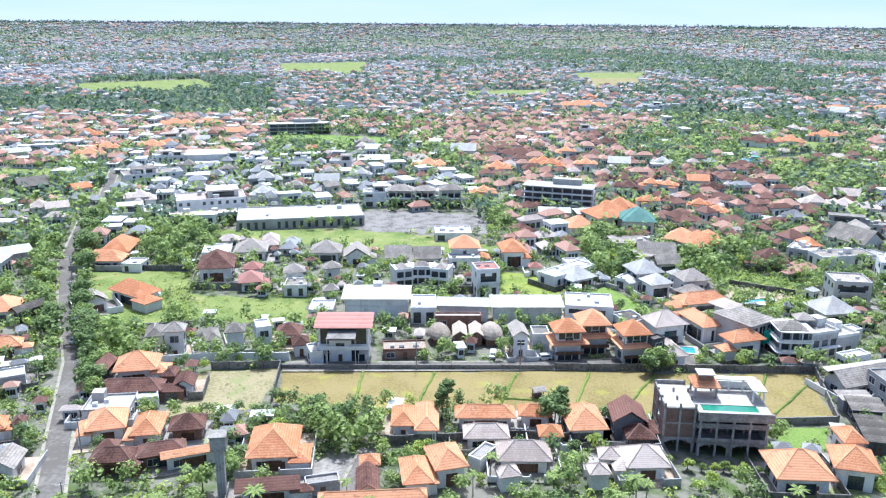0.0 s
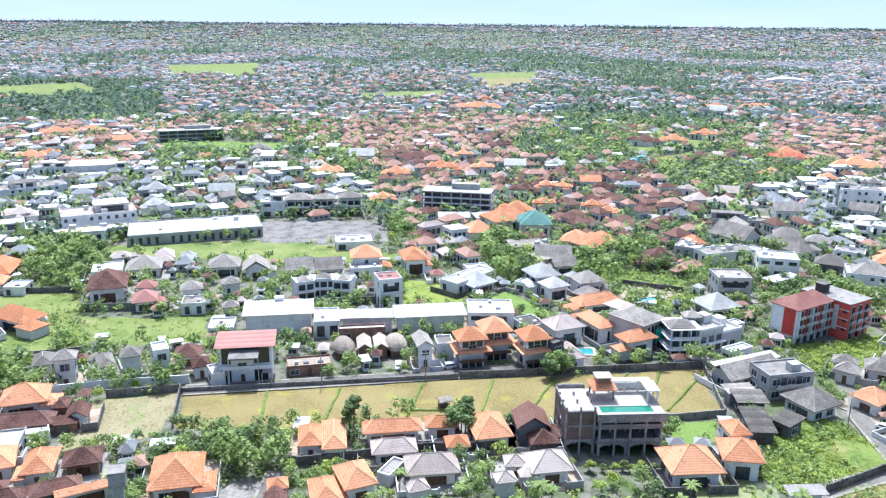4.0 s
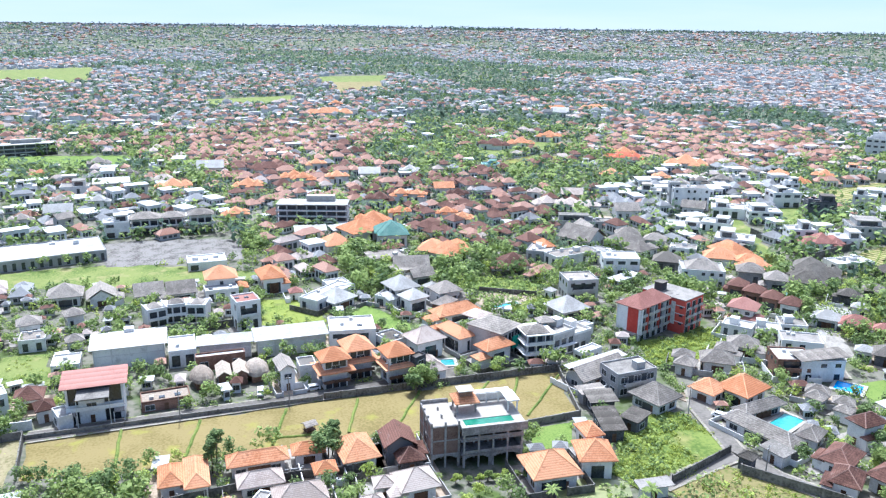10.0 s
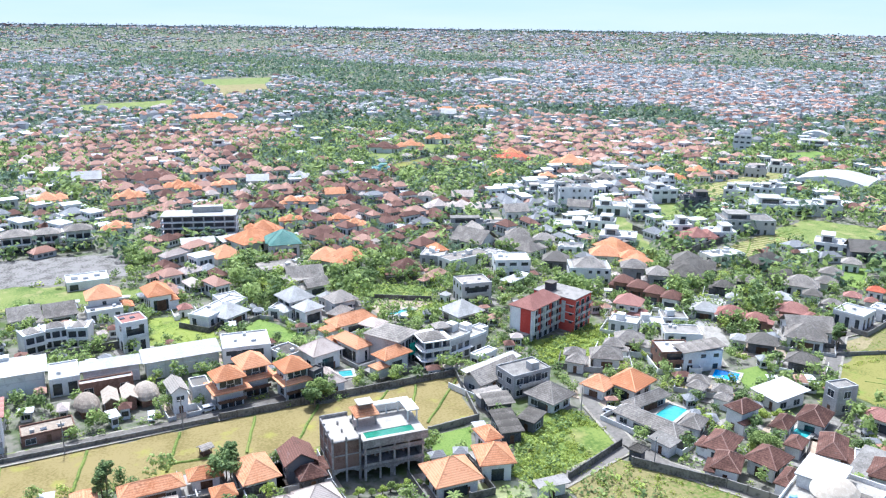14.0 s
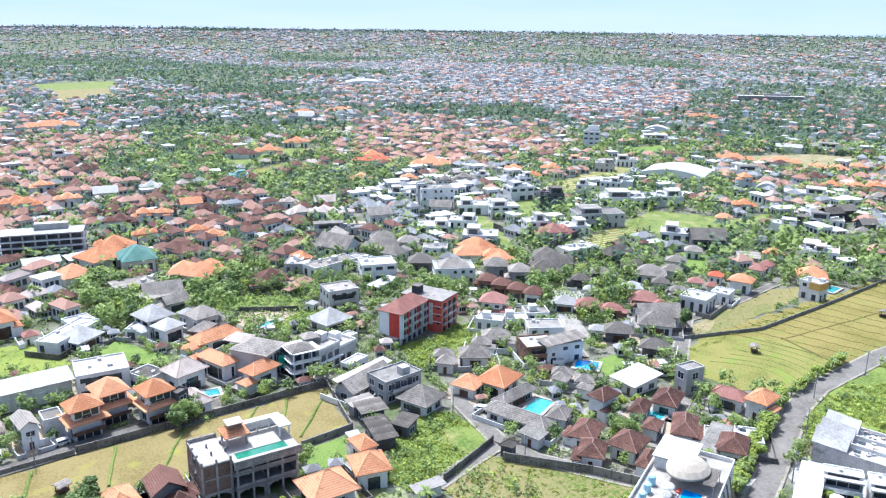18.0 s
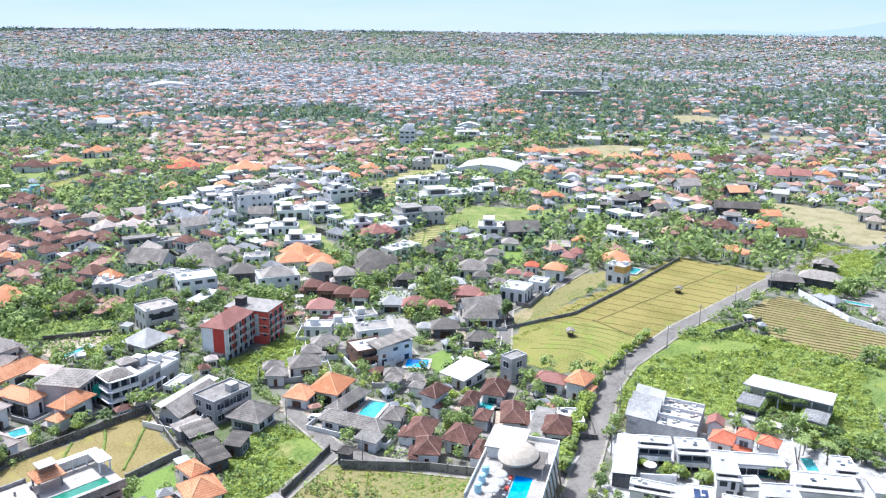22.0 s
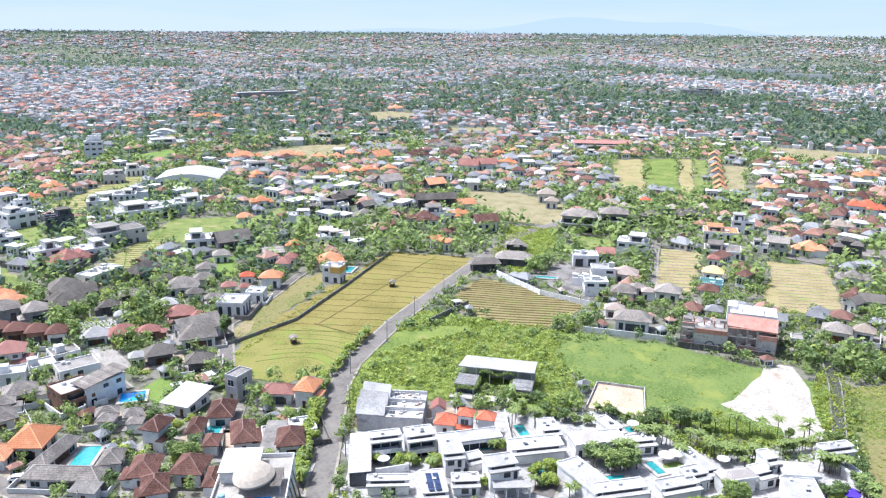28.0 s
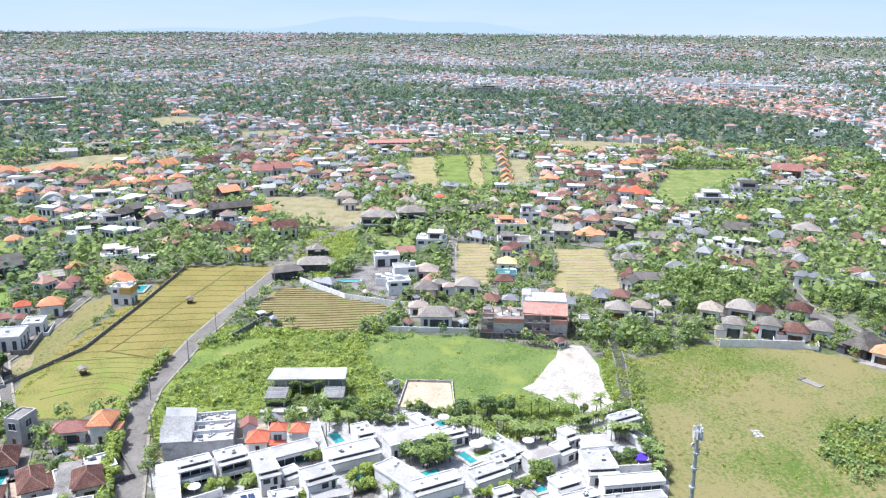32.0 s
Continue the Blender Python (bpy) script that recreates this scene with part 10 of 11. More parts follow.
# planting between the maroon-tiled bungalows of the lane
resort = [(150.4, 142.2), (160.8, 135.5), (170.4, 118.7), (172.7, 99.1), (141.3, 81.0), (130.6, 97.8), (120.6, 115.5)]
rx_, ry_ = [p[0] for p in resort], [p[1] for p in resort]
for n_ in range(115):
    x, y = rnd.uniform(min(rx_), max(rx_)), rnd.uniform(min(ry_), max(ry_))
    if bool(inside(np.array(x), np.array(y), resort)) and not built[int((x - X0) / CELL), int((y - Y0) / CELL)]:
        tree(x, y, rnd.choice([4, 2, 0, 1, 12, 2]), rnd.uniform(0.5, 0.85), rnd.uniform(0, 360))

slab = thing("concrete_slab", 228.2, -96.1, 38, "broken pale concrete slab lying in the meadow", "slab")
part("slab", Solid().box(-3.6, -1.3, 0, 3.6, 1.3, 0.4), ROOFS["c"], slab)
part("slab_edge", Solid().box(2.6, -1.3, 0.4, 3.6, 1.3, 0.65), ROOFS["c"], slab)
heap = thing("debris_heap", 194.7, -70.6, 10, "small heap of pale debris in the meadow", "debris")
for i in range(6):
    part("block", Solid().box(-0.7, -0.4, 0, 0.7, 0.4, 0.35), ROOFS["w"], heap, m=pose(1.4 * (i % 3) - 1.5, 1.2 * (i // 3), 0, 0, 0, 37 * i))

def canopy_hall():
    """A long steel canopy over two low wings with slatted white roofs, planted all round."""
    ob = thing("canopy_hall", 204.5, 65.1, -83.8, "white open hall with long metal canopy and hanging plants", "building")
    ln = 22.2
    part("canopy", Solid().poly([(-0.4, -0.4, 5.5), (ln, -0.4, 5.5), (ln, 6.2, 6.2), (0.9, 6.2, 6.2), (-0.4, -0.4, 5.85), (ln, -0.4, 5.85), (ln, 6.2, 6.55), (0.9, 6.2, 6.55)],
                                [(3, 2, 1, 0), (4, 5, 6, 7), (0, 1, 5, 4), (1, 2, 6, 5), (2, 3, 7, 6), (3, 0, 4, 7)]), ROOFS["w"], ob, "pale sheet metal canopy")
    for i in range(6):
        for y in (0.1, 5.6):
            part("column", Solid().box(-0.12, -0.12, -0.2, 0.12, 0.12, 5.55), FRAME, ob, m=pose(0.8 + (ln - 1.6) * i / 5, y, 0))
    part("rear_wall", Solid().box(0.4, 5.8, -0.2, ln - 0.4, 6.0, 4.4), WALLS["c"], ob)
    for x0, x1 in ((0.0, 6.0), (16.2, 22.2)):
        part("wing_wall", Solid().box(x0 + 0.3, -7.2, -0.2, x1 - 0.3, -0.5, 3.3), WALLS["c"], ob)
        part("wing_roof", Solid().box(x0, -7.6, 3.3, x1, -0.2, 3.45), ROOFS["c"], ob)
        for i in range(14):
            part("roof_slat", Solid().box(x0, -0.11, 3.47, x1, 0.11, 3.62), ROOFS["w"], ob, m=pose(0, -7.4 + 0.53 * i, 0))
        part("dark_opening", Solid().box(x0 + 0.8, -7.27, 0.1, x1 - 0.8, -7.2, 2.5), GLASS, ob)
    part("terrace", Solid().box(-0.8, -11.0, -0.2, 16.5, -7.8, 0.9), SCREED, ob, "pale stone terrace")
    part("court_floor", Solid().box(6.0, -7.6, -0.1, 16.2, 0, 0.35), PAVING, ob)
    g = np.random.default_rng(3)
    cs = [(6.3 + 9.6 * q, -0.3, 4.6 + 0.5 * math.sin(9 * q)) for q in np.linspace(0, 1, 22)] + [(6.2, -7.5 + 7 * q, 2.9) for q in np.linspace(0, 1, 16)] + [(16.0, -7.5 + 7 * q, 2.9) for q in np.linspace(0, 1, 16)]
    cs += [(16.4 + 5.6 * q, -7.8, 2.4) for q in np.linspace(0, 1, 14)] + [(0.2 + 5.4 * q, -7.8, 2.9) for q in np.linspace(0, 1, 10)] + [(6.8 + 8.8 * q, -6.6 + 0.8 * math.sin(7 * q), 1.0) for q in np.linspace(0, 1, 16)]
    cs += [(g.uniform(6.8, 15.4), g.uniform(-6, -1), g.uniform(0.8, 1.8)) for _ in range(22)]
    part("creeper", quads_mesh("creeper", leaf_cloud(g, cs, [0.75] * len(cs), 40, 0.2), LEAF["mid"]), None, ob, "green climbing and hanging plants")
    claim(203.6, 54, 20, 24, -84, 0)


canopy_hall()

# wild growth on the overgrown lots
def overgrow_one(name, density, tall, tones):
    kind, pts = AREAS[name]
    xs, ys = [p[0] for p in pts], [p[1] for p in pts]
    n = int((max(xs) - min(xs)) * (max(ys) - min(ys)) * density)
    for _ in range(n):
        x, y = rnd.uniform(min(xs), max(xs)), rnd.uniform(min(ys), max(ys))
        if bool(inside(np.array(x), np.array(y), pts)) and noise.noise((x * 0.06, y * 0.06, 1.7)) > -0.45 and not any(bool(inside(np.array(x), np.array(y), AREAS[q][1])) for q in ("white_sand", "pond")):
            s = rnd.uniform(0.4, 1.0) * tall
            tone = rnd.choice(tones)
            shrubs[tone][0].append((x, y, s * 0.35))
            shrubs[tone][1].append(s)


for nm, de, ta in (("bush_lot", 0.6, 1.0), ("canal_side", 0.7, 1.3), ("sand_edge", 0.15, 0.9), ("hedge_line", 0.35, 1.0), ("green_lot", 1.1, 0.9), ("wild_green_b", 0.5, 1.3), ("weedy_field", 0.02, 0.9), ("meadow_a", 0.09, 0.8), ("wild_meadow", 0.09, 0.4), ("meadow_fresh", 0.15, 0.5), ("banana_lot", 0.5, 1.4), ("meadow_dark", 0.05, 0.8), ("weedy_field", 0.08, 0.5), ("dry_lot", 0.12, 0.4), ("meadow_b", 0.02, 0.5), ("fallow_strip", 0.12, 0.6), ("lot_south", 0.16, 0.9), ("bush_lot_b", 0.3, 1.3), ("hotel_bushes", 0.9, 1.0), ("weedy_lot", 0.12, 0.8), ("green_plot", 0.25, 0.7), ("estate_hedge", 0.8, 1.1)):
    overgrow_one(nm, de, ta, ["bush", "bush", "bush", "lime"])
overgrow_one("meadow_dark", 0.4, 0.34, ["mid", "bush", "dark"])
overgrow_one("wild_meadow", 0.1, 0.3, ["bush", "bush", "mid"])
overgrow_one("meadow_fresh", 1.5, 0.6, ["lime", "lime", "bush"])
overgrow_one("meadow_clump", 0.3, 2.2, ["mid", "bush", "dark"])
overgrow_one("bush_lot", 0.028, 2.6, ["mid", "dark", "lime"])
overgrow_one("bush_lot", 0.2, 1.3, ["mid", "lime", "bush"])
overgrow_one("green_lot", 0.07, 1.8, ["mid", "dark"])
overgrow_one("hotel_bushes", 0.08, 1.6, ["mid", "dark"])
overgrow_one("wild_green_b", 0.06, 1.8, ["mid", "dark"])
for tone, (cs, rs) in shrubs.items():
    if cs:
        me = quads_mesh("undergrowth", leaf_cloud(rng, cs, rs, 22, np.array(rs) * 0.24), LEAF[tone])
        tagged(new("undergrowth", me), "low green garden bushes and wild undergrowth", "bushes", kind="stuff")


# ---- the town beyond ----
def style(az, r):
    """Shares of orange, brown, grey, white and pinkish roofs at a place of the plan."""
    if -40 < az < -2 and 330 < r < 560:
        return (0.22, 0.08, 0.28, 0.38, 0.04)
    if 12 < az < 33 and 300 < r < 560:
        return (0.17, 0.71, 0.06, 0.03, 0.03)
    if 33 < az < 50 and 280 < r < 520:
        return (0.14, 0.1, 0.48, 0.25, 0.03)
    if az > 80 and r < 650:
        return (0.2, 0.16, 0.5, 0.09, 0.05)
    if az > 50 and r < 650:
        return (0.3, 0.18, 0.36, 0.1, 0.06)
    return (0.46, 0.2, 0.12, 0.09, 0.13)


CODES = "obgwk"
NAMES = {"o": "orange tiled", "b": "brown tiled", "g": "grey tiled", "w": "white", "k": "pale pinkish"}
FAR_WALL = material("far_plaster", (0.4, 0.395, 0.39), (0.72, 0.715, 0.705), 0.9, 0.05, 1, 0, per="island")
# roof colours dulled and narrowed to stand in for haze over the town
HAZED_ROOF = {c: material("far_" + NAMES[c].replace(" ", "_"), a, b, 0.9, 0.2, 3, 0.3, 0.25, per="island") for c, a, b in (
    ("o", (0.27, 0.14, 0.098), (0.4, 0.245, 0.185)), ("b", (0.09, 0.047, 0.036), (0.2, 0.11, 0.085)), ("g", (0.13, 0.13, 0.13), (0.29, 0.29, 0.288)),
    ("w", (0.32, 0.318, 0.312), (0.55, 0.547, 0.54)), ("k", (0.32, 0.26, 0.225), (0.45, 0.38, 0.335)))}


def town(x, y, w, d, h, rot, pick, where, floors=True):
    """Joined hipped and flat houses: walls in one mesh, roofs in one for each colour."""
    z = rise_far(np.hypot(x, y))
    c, s = np.cos(rot), np.sin(rot)

    def put(lx, ly, lz):
        return np.stack([x + lx * c - ly * s, y + lx * s + ly * c, z + lz], 1)

    corners = ((-1, -1), (1, -1), (1, 1), (-1, 1))
    a, b = w / 2, d / 2
    base = [put(i * (a - 0.6), j * (b - 0.6), -2.0 + 0 * a) for i, j in corners]
    head = [put(i * (a - 0.6), j * (b - 0.6), h) for i, j in corners]
    walls = np.stack([np.stack([base[k], base[(k + 1) % 4], head[(k + 1) % 4], head[k]], 1) for k in range(4)], 1).reshape(-1, 3)
    if where != "farthest":
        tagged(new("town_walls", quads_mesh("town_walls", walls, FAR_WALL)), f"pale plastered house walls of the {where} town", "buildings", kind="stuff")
    if where in ("middle", "near"):
        # dark windows and doors on all four sides
        glass = []
        for sx, sy, ln in ((0, -1, a), (0, 1, a), (1, 0, b), (-1, 0, b)):
            for u in (-0.55, 0.0, 0.5):
                ou, hw = u * (ln - 0.6), np.minimum(0.9, ln * 0.16)
                fx, fy = sx * (a - 0.54), sy * (b - 0.54)
                e = [(ou - hw, 0.3 * h), (ou + hw, 0.3 * h), (ou + hw, 0.78 * h), (ou - hw, 0.78 * h)]
                q = [put(fx + (p if sx == 0 else 0), fy + (p if sy == 0 else 0), zz) for p, zz in e]
                glass.append(np.stack(q if (sy < 0 or sx > 0) else q[::-1], 1))
        tagged(new("town_windows", quads_mesh("town_windows", np.stack(glass, 1).reshape(-1, 3), GLASS)), f"dark windows of houses in the {where} town", "windows", kind="stuff")
    flat = pick == 3
    rise = np.where(flat, 0.02, 0.33 * np.minimum(w, d))
    q = np.where(flat, a - 0.1, np.maximum(a - b, 0.2))
    qb = np.where(flat, b - 0.1, np.where(b > a, b - a, 0.05))
    lo = [put(i * a, j * b, h if where != "farthest" else 0 * h) for i, j in corners]
    up = [put(i * a, j * b, h + 0.22) for i, j in corners]
    hi = [put(i * q, j * qb, h + 0.22 + rise) for i, j in corners]
    faces = np.stack([np.stack([up[k], up[(k + 1) % 4], hi[(k + 1) % 4], hi[k]], 1) for k in range(4)] + [np.stack(hi, 1)] +
                     ([np.stack([lo[k], lo[(k + 1) % 4], up[(k + 1) % 4], up[k]], 1) for k in range(4)] if where in ("middle", "farthest") else []), 1)
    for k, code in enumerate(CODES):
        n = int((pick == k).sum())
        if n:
            me = quads_mesh("town_roofs", faces[pick == k].reshape(-1, 3), HAZED_ROOF[code])
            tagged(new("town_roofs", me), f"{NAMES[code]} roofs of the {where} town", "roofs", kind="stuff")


# small outbuildings, sheds and lean-tos that crowd the gaps between the near houses
small = []
for ix in range(int(-150 / 5), int(330 / 5)):
    for iy in range(int(-120 / 5), int(330 / 5)):
        x, y = ix * 5 + rnd.uniform(-2, 2), iy * 5 + rnd.uniform(-2, 2)
        az, r = math.degrees(math.atan2(x, y)), math.hypot(x, y)
        if not (-36 < az < 100 and 150 < r < 300) or wooded(x, y) > 1.0:
            continue
        i, j = int((x - X0) / CELL), int((y - Y0) / CELL)
        if free(x, y) and free(x + 1.5, y) and free(x, y + 1.5) and built[i - 3:i + 4, j - 3:j + 4].any() and rnd.random() < (0.35 if az < 60 else 0.15):
            w = rnd.uniform(2.4, 5.2)
            small.append((x, y, w, rnd.uniform(2.2, 3.8), rnd.uniform(2.0, 2.9), radians(-az * 0.6 + rnd.choice([0, 90]) + rnd.uniform(-12, 12)), rnd.choices(range(5), (0.18, 0.22, 0.3, 0.18, 0.12))[0]))
town(*[np.array(c) for c in zip(*small)], "near")

# quarters of the town: how closely the houses stand and the shares of orange, brown, grey, white and pinkish roofs
QUARTERS = []


def quarter(density, shares, pts):
    QUARTERS.append((density, shares, pts))


quarter(0.95, (0.62, 0.25, 0.03, 0.05, 0.05), [(4, 694), (115, 745), (185, 707), (159, 557), (112, 415), (65, 411), (35, 409), (17, 481), (1, 575)])
quarter(0.95, (0.22, 0.70, 0.03, 0.03, 0.02), [(83, 427), (135, 445), (191, 431), (177, 365), (153, 324), (97, 311), (83, 331)])
quarter(0.8, (0.10, 0.05, 0.45, 0.38, 0.02), [(-203, 474), (-113, 471), (6, 461), (10, 357), (-37, 355), (-117, 352), (-162, 374)])
quarter(0.85, (0.60, 0.05, 0.12, 0.18, 0.05), [(-446, 746), (-150, 696), (-109, 483), (-274, 448)])
quarter(0.8, (0.34, 0.1, 0.26, 0.22, 0.08), [(-281, 1321), (191, 1385), (110, 769), (9, 695), (-161, 748)])
quarter(0.95, (0.68, 0.18, 0.05, 0.05, 0.04), [(448, 777), (586, 705), (554, 547), (421, 428), (340, 452), (292, 504)])
quarter(0.85, (0.08, 0.03, 0.40, 0.48, 0.01), [(265, 464), (368, 437), (346, 373), (241, 263), (208, 275), (204, 357)])
quarter(0.4, (0.1, 0.05, 0.25, 0.58, 0.02), [(346, 373), (438, 320), (322, 231), (246, 261)])
quarter(0.75, (0.42, 0.08, 0.32, 0.15, 0.03), [(497, 357), (667, 269), (431, 170), (362, 186), (416, 255)])
quarter(0.75, (0.35, 0.15, 0.30, 0.16, 0.04), [(681, 255), (802, 158), (558, 105), (515, 150), (569, 211)])
quarter(0.8, (0.35, 0.25, 0.20, 0.18, 0.02), [(666, -24), (685, -133), (548, -123), (403, -68), (419, -17)])
quarter(0.7, (0.25, 0.2, 0.35, 0.15, 0.05), [(603, 248), (657, 114), (576, 100), (512, 211)])
quarter(0.95, (0.66, 0.14, 0.06, 0.1, 0.04), [(1393, -259), (1397, -545), (938, -371), (1079, -309), (1135, -213)])
quarter(0.3, (0.36, 0.12, 0.32, 0.2, 0.0), [(696, 594), (995, 656), (1030, 502), (924, 376), (728, 268), (667, 269), (597, 368), (497, 357), (551, 470)])
quarter(0.1, (0.5, 0.2, 0.2, 0.1, 0.0), [(505, 844), (675, 748), (628, 605), (540, 599), (482, 709)])
quarter(0.08, (0.5, 0.2, 0.2, 0.1, 0.0), [(267, 802), (351, 748), (328, 668), (278, 645), (227, 688)])
quarter(0.06, (0.5, 0.2, 0.2, 0.1, 0.0), [(199, 476), (253, 456), (323, 465), (226, 392), (178, 404)])
quarter(0.06, (0.5, 0.2, 0.2, 0.1, 0.0), [(211, 748), (338, 771), (302, 687), (188, 664)])
quarter(0.15, (0.5, 0.2, 0.2, 0.1, 0.0), [(145, 640), (249, 661), (197, 517), (120, 507)])
quarter(0.02, (0.5, 0.2, 0.2, 0.1, 0.0), [(924, -44), (1144, -177), (1079, -309), (938, -371), (908, -401), (678, -303), (684, -275), (711, -208), (764, -172), (816, -106), (860, -41)])
quarter(0.3, (0.4, 0.16, 0.28, 0.16, 0.0), [(1058, 786), (1209, 574), (942, 375), (753, 349), (643, 377), (551, 418)])

quarter(0.35, (0.25, 0.14, 0.4, 0.17, 0.04), [(840, -40), (1150, -60), (1250, 420), (930, 400), (850, 200)])


def quarter_of(x, y):
    """The number of the quarter at each place, or -1."""
    hit = np.full(np.shape(x), -1)
    for k, (_, _, pts) in enumerate(QUARTERS):
        hit = np.where(inside(x, y, pts), k, hit)
    return hit


step = 8.6
gx, gy = np.meshgrid(np.arange(-640, 780, step), np.arange(-480, 780, step), indexing="ij")
jit = np.random.default_rng(31)
gx, gy = (gx + jit.uniform(-2.2, 2.2, gx.shape)).ravel(), (gy + jit.uniform(-2.2, 2.2, gy.shape)).ravel()
rows = []
for x, y, k in zip(gx.tolist(), gy.tolist(), quarter_of(gx, gy).tolist()):
    az, r = math.degrees(math.atan2(x, y)), math.hypot(x, y)
    if not (-42 < az < 126 and 232 < r < 760):
        continue
    if k >= 0:
        dens, shares = QUARTERS[k][:2]
        dens = dens + 0.25 * noise.noise((x * 0.03, y * 0.03, 7.7)) if dens > 0.3 else dens
    else:
        dens, shares = min(0.8, max(0.1, 0.8 - 0.85 * wooded(x, y))), style(az, r)
    if r < 285:
        dens -= 0.4
    if rnd.random() < dens and all(free(x + a, y + b) for a in (-3.4, 0, 3.4) for b in (-3.4, 0, 3.4)):
        c = rnd.choices(range(5), shares)[0]
        w, dd = rnd.uniform(6.2, 11.5), rnd.uniform(5.0, 8.0)
        tall = rnd.choice([2.4, 2.6, 2.8, 3.0, 5.0])
        if c == 3 and rnd.random() < 0.5:
            w, dd, tall = w * 1.15, dd * 1.15, rnd.choice([3.2, 5.5, 6.5])
        rows.append((x, y, w, dd, tall, radians(rnd.choice([0, 90]) + 45 * noise.noise((x * 0.004, y * 0.004, 0)) + rnd.uniform(-6, 6)), c))
        claim(x, y, w - 2, dd - 2, math.degrees(rows[-1][5]), 0.0)
for x, y, w, dd, h, an, c in rows[:]:
    if rnd.random() < 0.75:
        k = rnd.choice([-1, 1])
        o = (w * 0.5 + 1.0) * k
        rows.append((x + o * math.cos(an), y + o * math.sin(an), w * rnd.uniform(0.4, 0.65), dd * rnd.uniform(0.5, 0.85), rnd.choice([2.4, 2.7, 3.0]), an + radians(rnd.choice([0, 0, 90])), c if rnd.random() < 0.7 else rnd.choice([0, 1, 2, 3, 4])))
cols = [np.array(c) for c in zip(*rows)]
town(*cols, "middle")

woods = {"dark": ([], []), "far": ([], []), "mid": ([], [])}
gx, gy = np.meshgrid(np.arange(-620, 780, 5.4), np.arange(-480, 760, 5.4), indexing="ij")
gx, gy = (gx + jit.uniform(-2.6, 2.6, gx.shape)).ravel(), (gy + jit.uniform(-2.6, 2.6, gy.shape)).ravel()
for x, y, k in zip(gx.tolist(), gy.tolist(), quarter_of(gx, gy).tolist()):
    az, r = math.degrees(math.atan2(x, y)), math.hypot(x, y)
    if -38 < az < 122 and 325 < r < 760 and free(x, y):
        wd = 1.25 - 0.8 * QUARTERS[k][0] if k >= 0 else 0.55 + 0.75 * wooded(x, y)
        if rnd.random() < wd:
            s = rnd.uniform(1.5, 3.9) * (1.2 if wd > 0.9 else 1.0)
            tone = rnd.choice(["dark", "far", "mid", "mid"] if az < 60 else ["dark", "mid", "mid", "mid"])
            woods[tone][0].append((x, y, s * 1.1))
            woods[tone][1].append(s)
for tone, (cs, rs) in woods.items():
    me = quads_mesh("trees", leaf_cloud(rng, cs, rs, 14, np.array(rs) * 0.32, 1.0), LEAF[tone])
    tagged(new("woodland", me), "green tree crowns between the houses", "trees", kind="stuff")


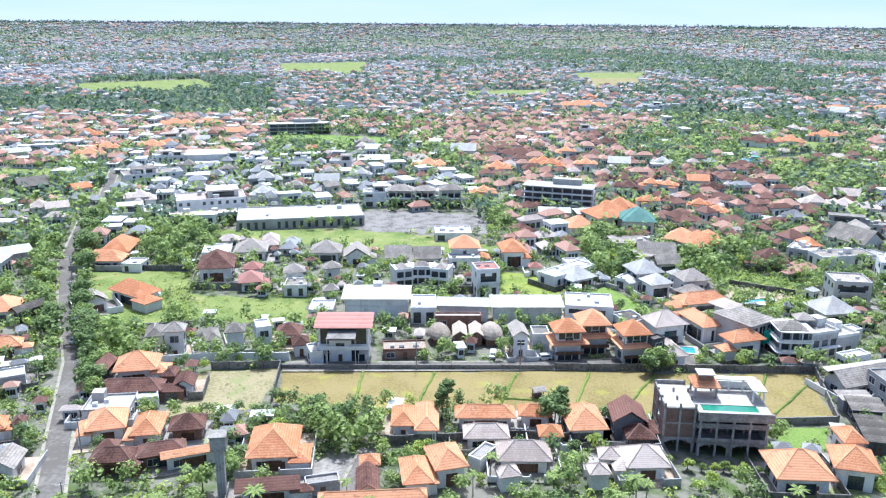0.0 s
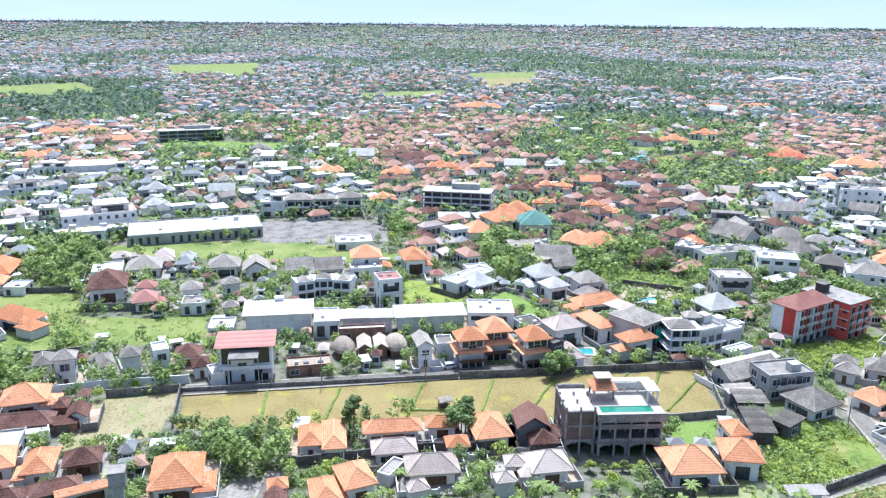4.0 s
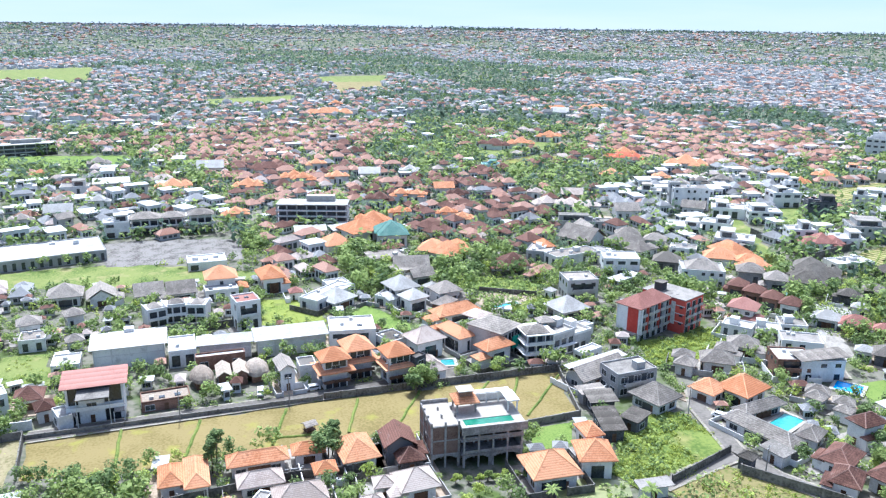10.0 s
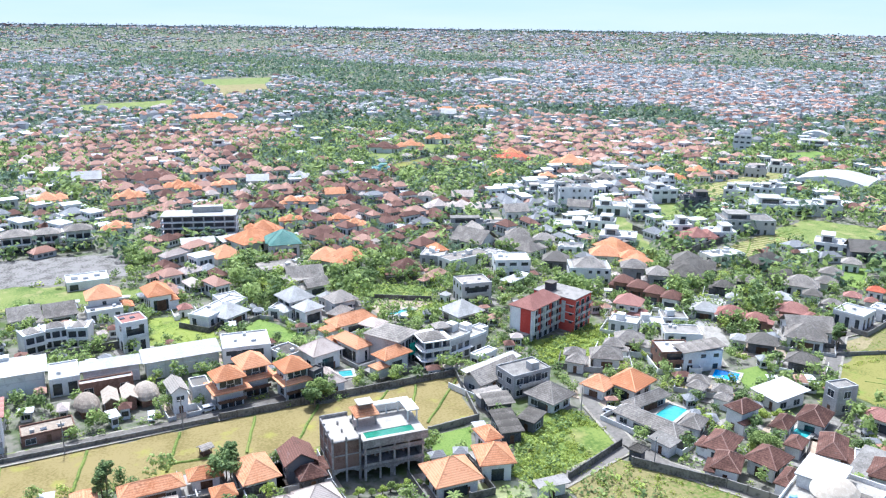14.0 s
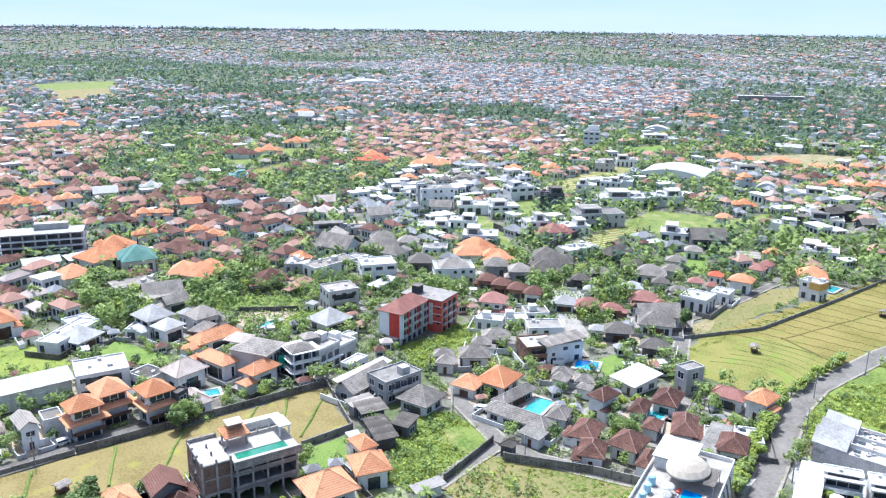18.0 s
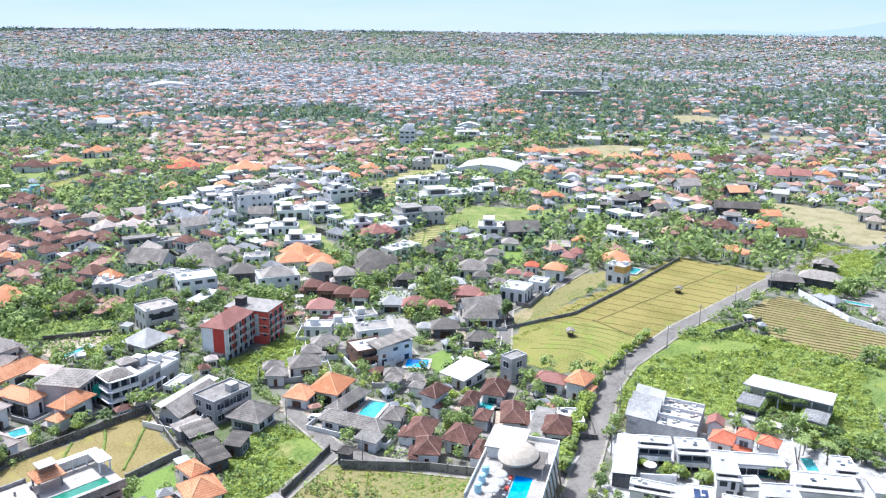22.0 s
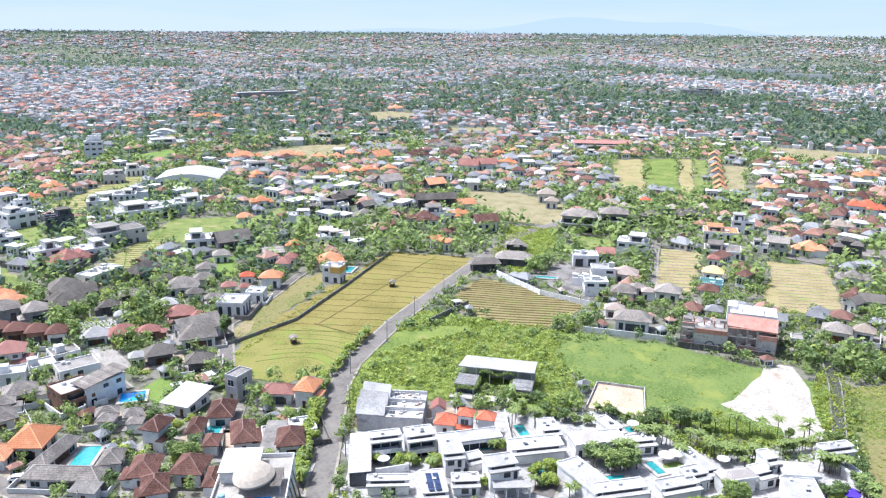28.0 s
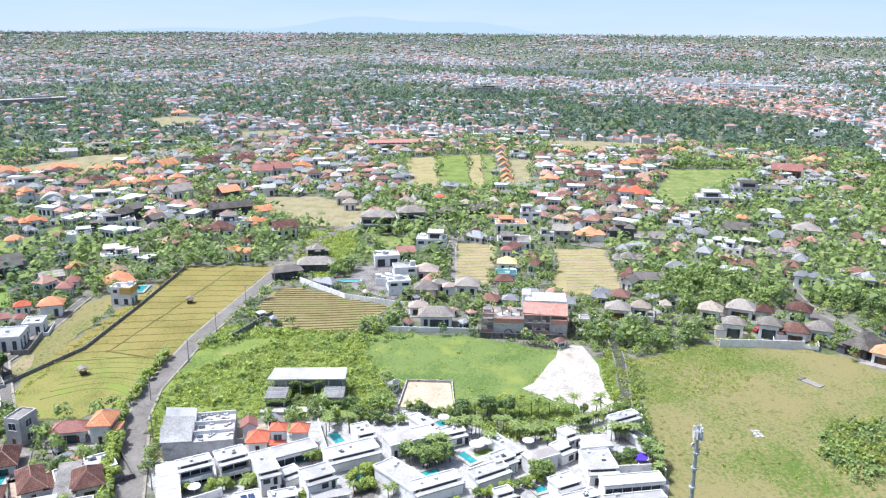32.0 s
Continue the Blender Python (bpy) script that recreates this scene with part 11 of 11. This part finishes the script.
# ---- far town and far trees, joined ----
def far_field(r0, r1, cell, size, tree_cell, tree_size, per, seed, where, lift):
    g = np.random.default_rng(seed)
    a0, a1 = radians(-44), radians(128)

    def scatter(cell):
        n = int(0.5 * (a1 - a0) * (r1 * r1 - r0 * r0) / cell ** 2)
        az, r = g.uniform(a0, a1, n), np.sqrt(g.uniform(r0 ** 2, r1 ** 2, n))
        x, y = r * np.sin(az), r * np.cos(az)
        cov = np.array([1.15 * noise.noise((u * 0.0028, v * 0.0028, 5.5)) + 0.75 * noise.noise((u * 0.01, v * 0.01, 2.5)) for u, v in zip(x, y)])
        i, j = np.clip(((x - X0) / CELL).astype(int), 0, NX - 1), np.clip(((y - Y0) / CELL).astype(int), 0, NY - 1)
        out = ~((r < 1050) & built[i, j])
        for kind, pts in AREAS.values():
            out &= ~inside(x, y, pts)
        return x[out], y[out], r[out], np.degrees(az)[out], cov[out]

    x, y, r, az, cov = scatter(cell)
    k = quarter_of(x, y)
    dens = np.array([q[0] for q in QUARTERS] + [0.0])[k]
    keep = np.where(k >= 0, g.random(len(x)) < dens * 0.82, cov + g.uniform(-0.28, 0.28, len(x)) > np.where(az > 42, -0.12, -0.2))
    x, y, r, k = x[keep], y[keep], r[keep], k[keep]
    n = len(x)
    # more grey and white roofs farther out, in place of distance haze
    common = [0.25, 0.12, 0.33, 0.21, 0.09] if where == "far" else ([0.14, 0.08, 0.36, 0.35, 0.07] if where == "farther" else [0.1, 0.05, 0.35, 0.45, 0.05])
    share = np.cumsum([q[1] for q in QUARTERS] + [common], 1)[k]
    pick = np.minimum((g.random((n, 1)) > share).sum(1), 4)
    town(x, y, size * g.uniform(0.5, 1.45, n), size * g.uniform(0.45, 0.95, n), g.choice([2.6, 3.0, 3.4, 5.6], n) * g.uniform(0.9, 1.2, n) * lift,
         g.choice([0, math.pi / 2], n) + 0.7 * cov[keep] + g.uniform(-0.15, 0.15, n), pick, where)
    x, y, r, az, cov = scatter(tree_cell)
    k = quarter_of(x, y)
    dens = np.array([q[0] for q in QUARTERS] + [0.0])[k]
    keep = np.where(k >= 0, g.random(len(x)) < 1.2 - 0.66 * dens, cov + g.uniform(-0.45, 0.45, len(x)) < np.where(az > 42, 0.16, 0.08))
    x, y, r = x[keep], y[keep], r[keep]
    s = tree_size * g.uniform(0.6, 1.4, len(x))
    cs = np.stack([x, y, rise_far(r) + s * 0.8], 1)
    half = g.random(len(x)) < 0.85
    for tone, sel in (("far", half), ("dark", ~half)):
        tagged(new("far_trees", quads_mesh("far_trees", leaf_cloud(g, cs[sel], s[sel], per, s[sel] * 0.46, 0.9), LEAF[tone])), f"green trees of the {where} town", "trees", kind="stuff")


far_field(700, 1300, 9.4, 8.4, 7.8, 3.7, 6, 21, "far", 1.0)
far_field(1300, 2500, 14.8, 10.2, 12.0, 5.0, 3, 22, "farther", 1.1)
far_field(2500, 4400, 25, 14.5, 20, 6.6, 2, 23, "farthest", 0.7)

# the plan above is drawn a tenth under size: bring it to true metres
TRUE = 1.1
for ob in list(scene.objects):
    if ob.parent is None and ob.type in {"MESH", "EMPTY"}:
        ob.matrix_basis = Matrix.Scale(TRUE, 4) @ ob.matrix_basis
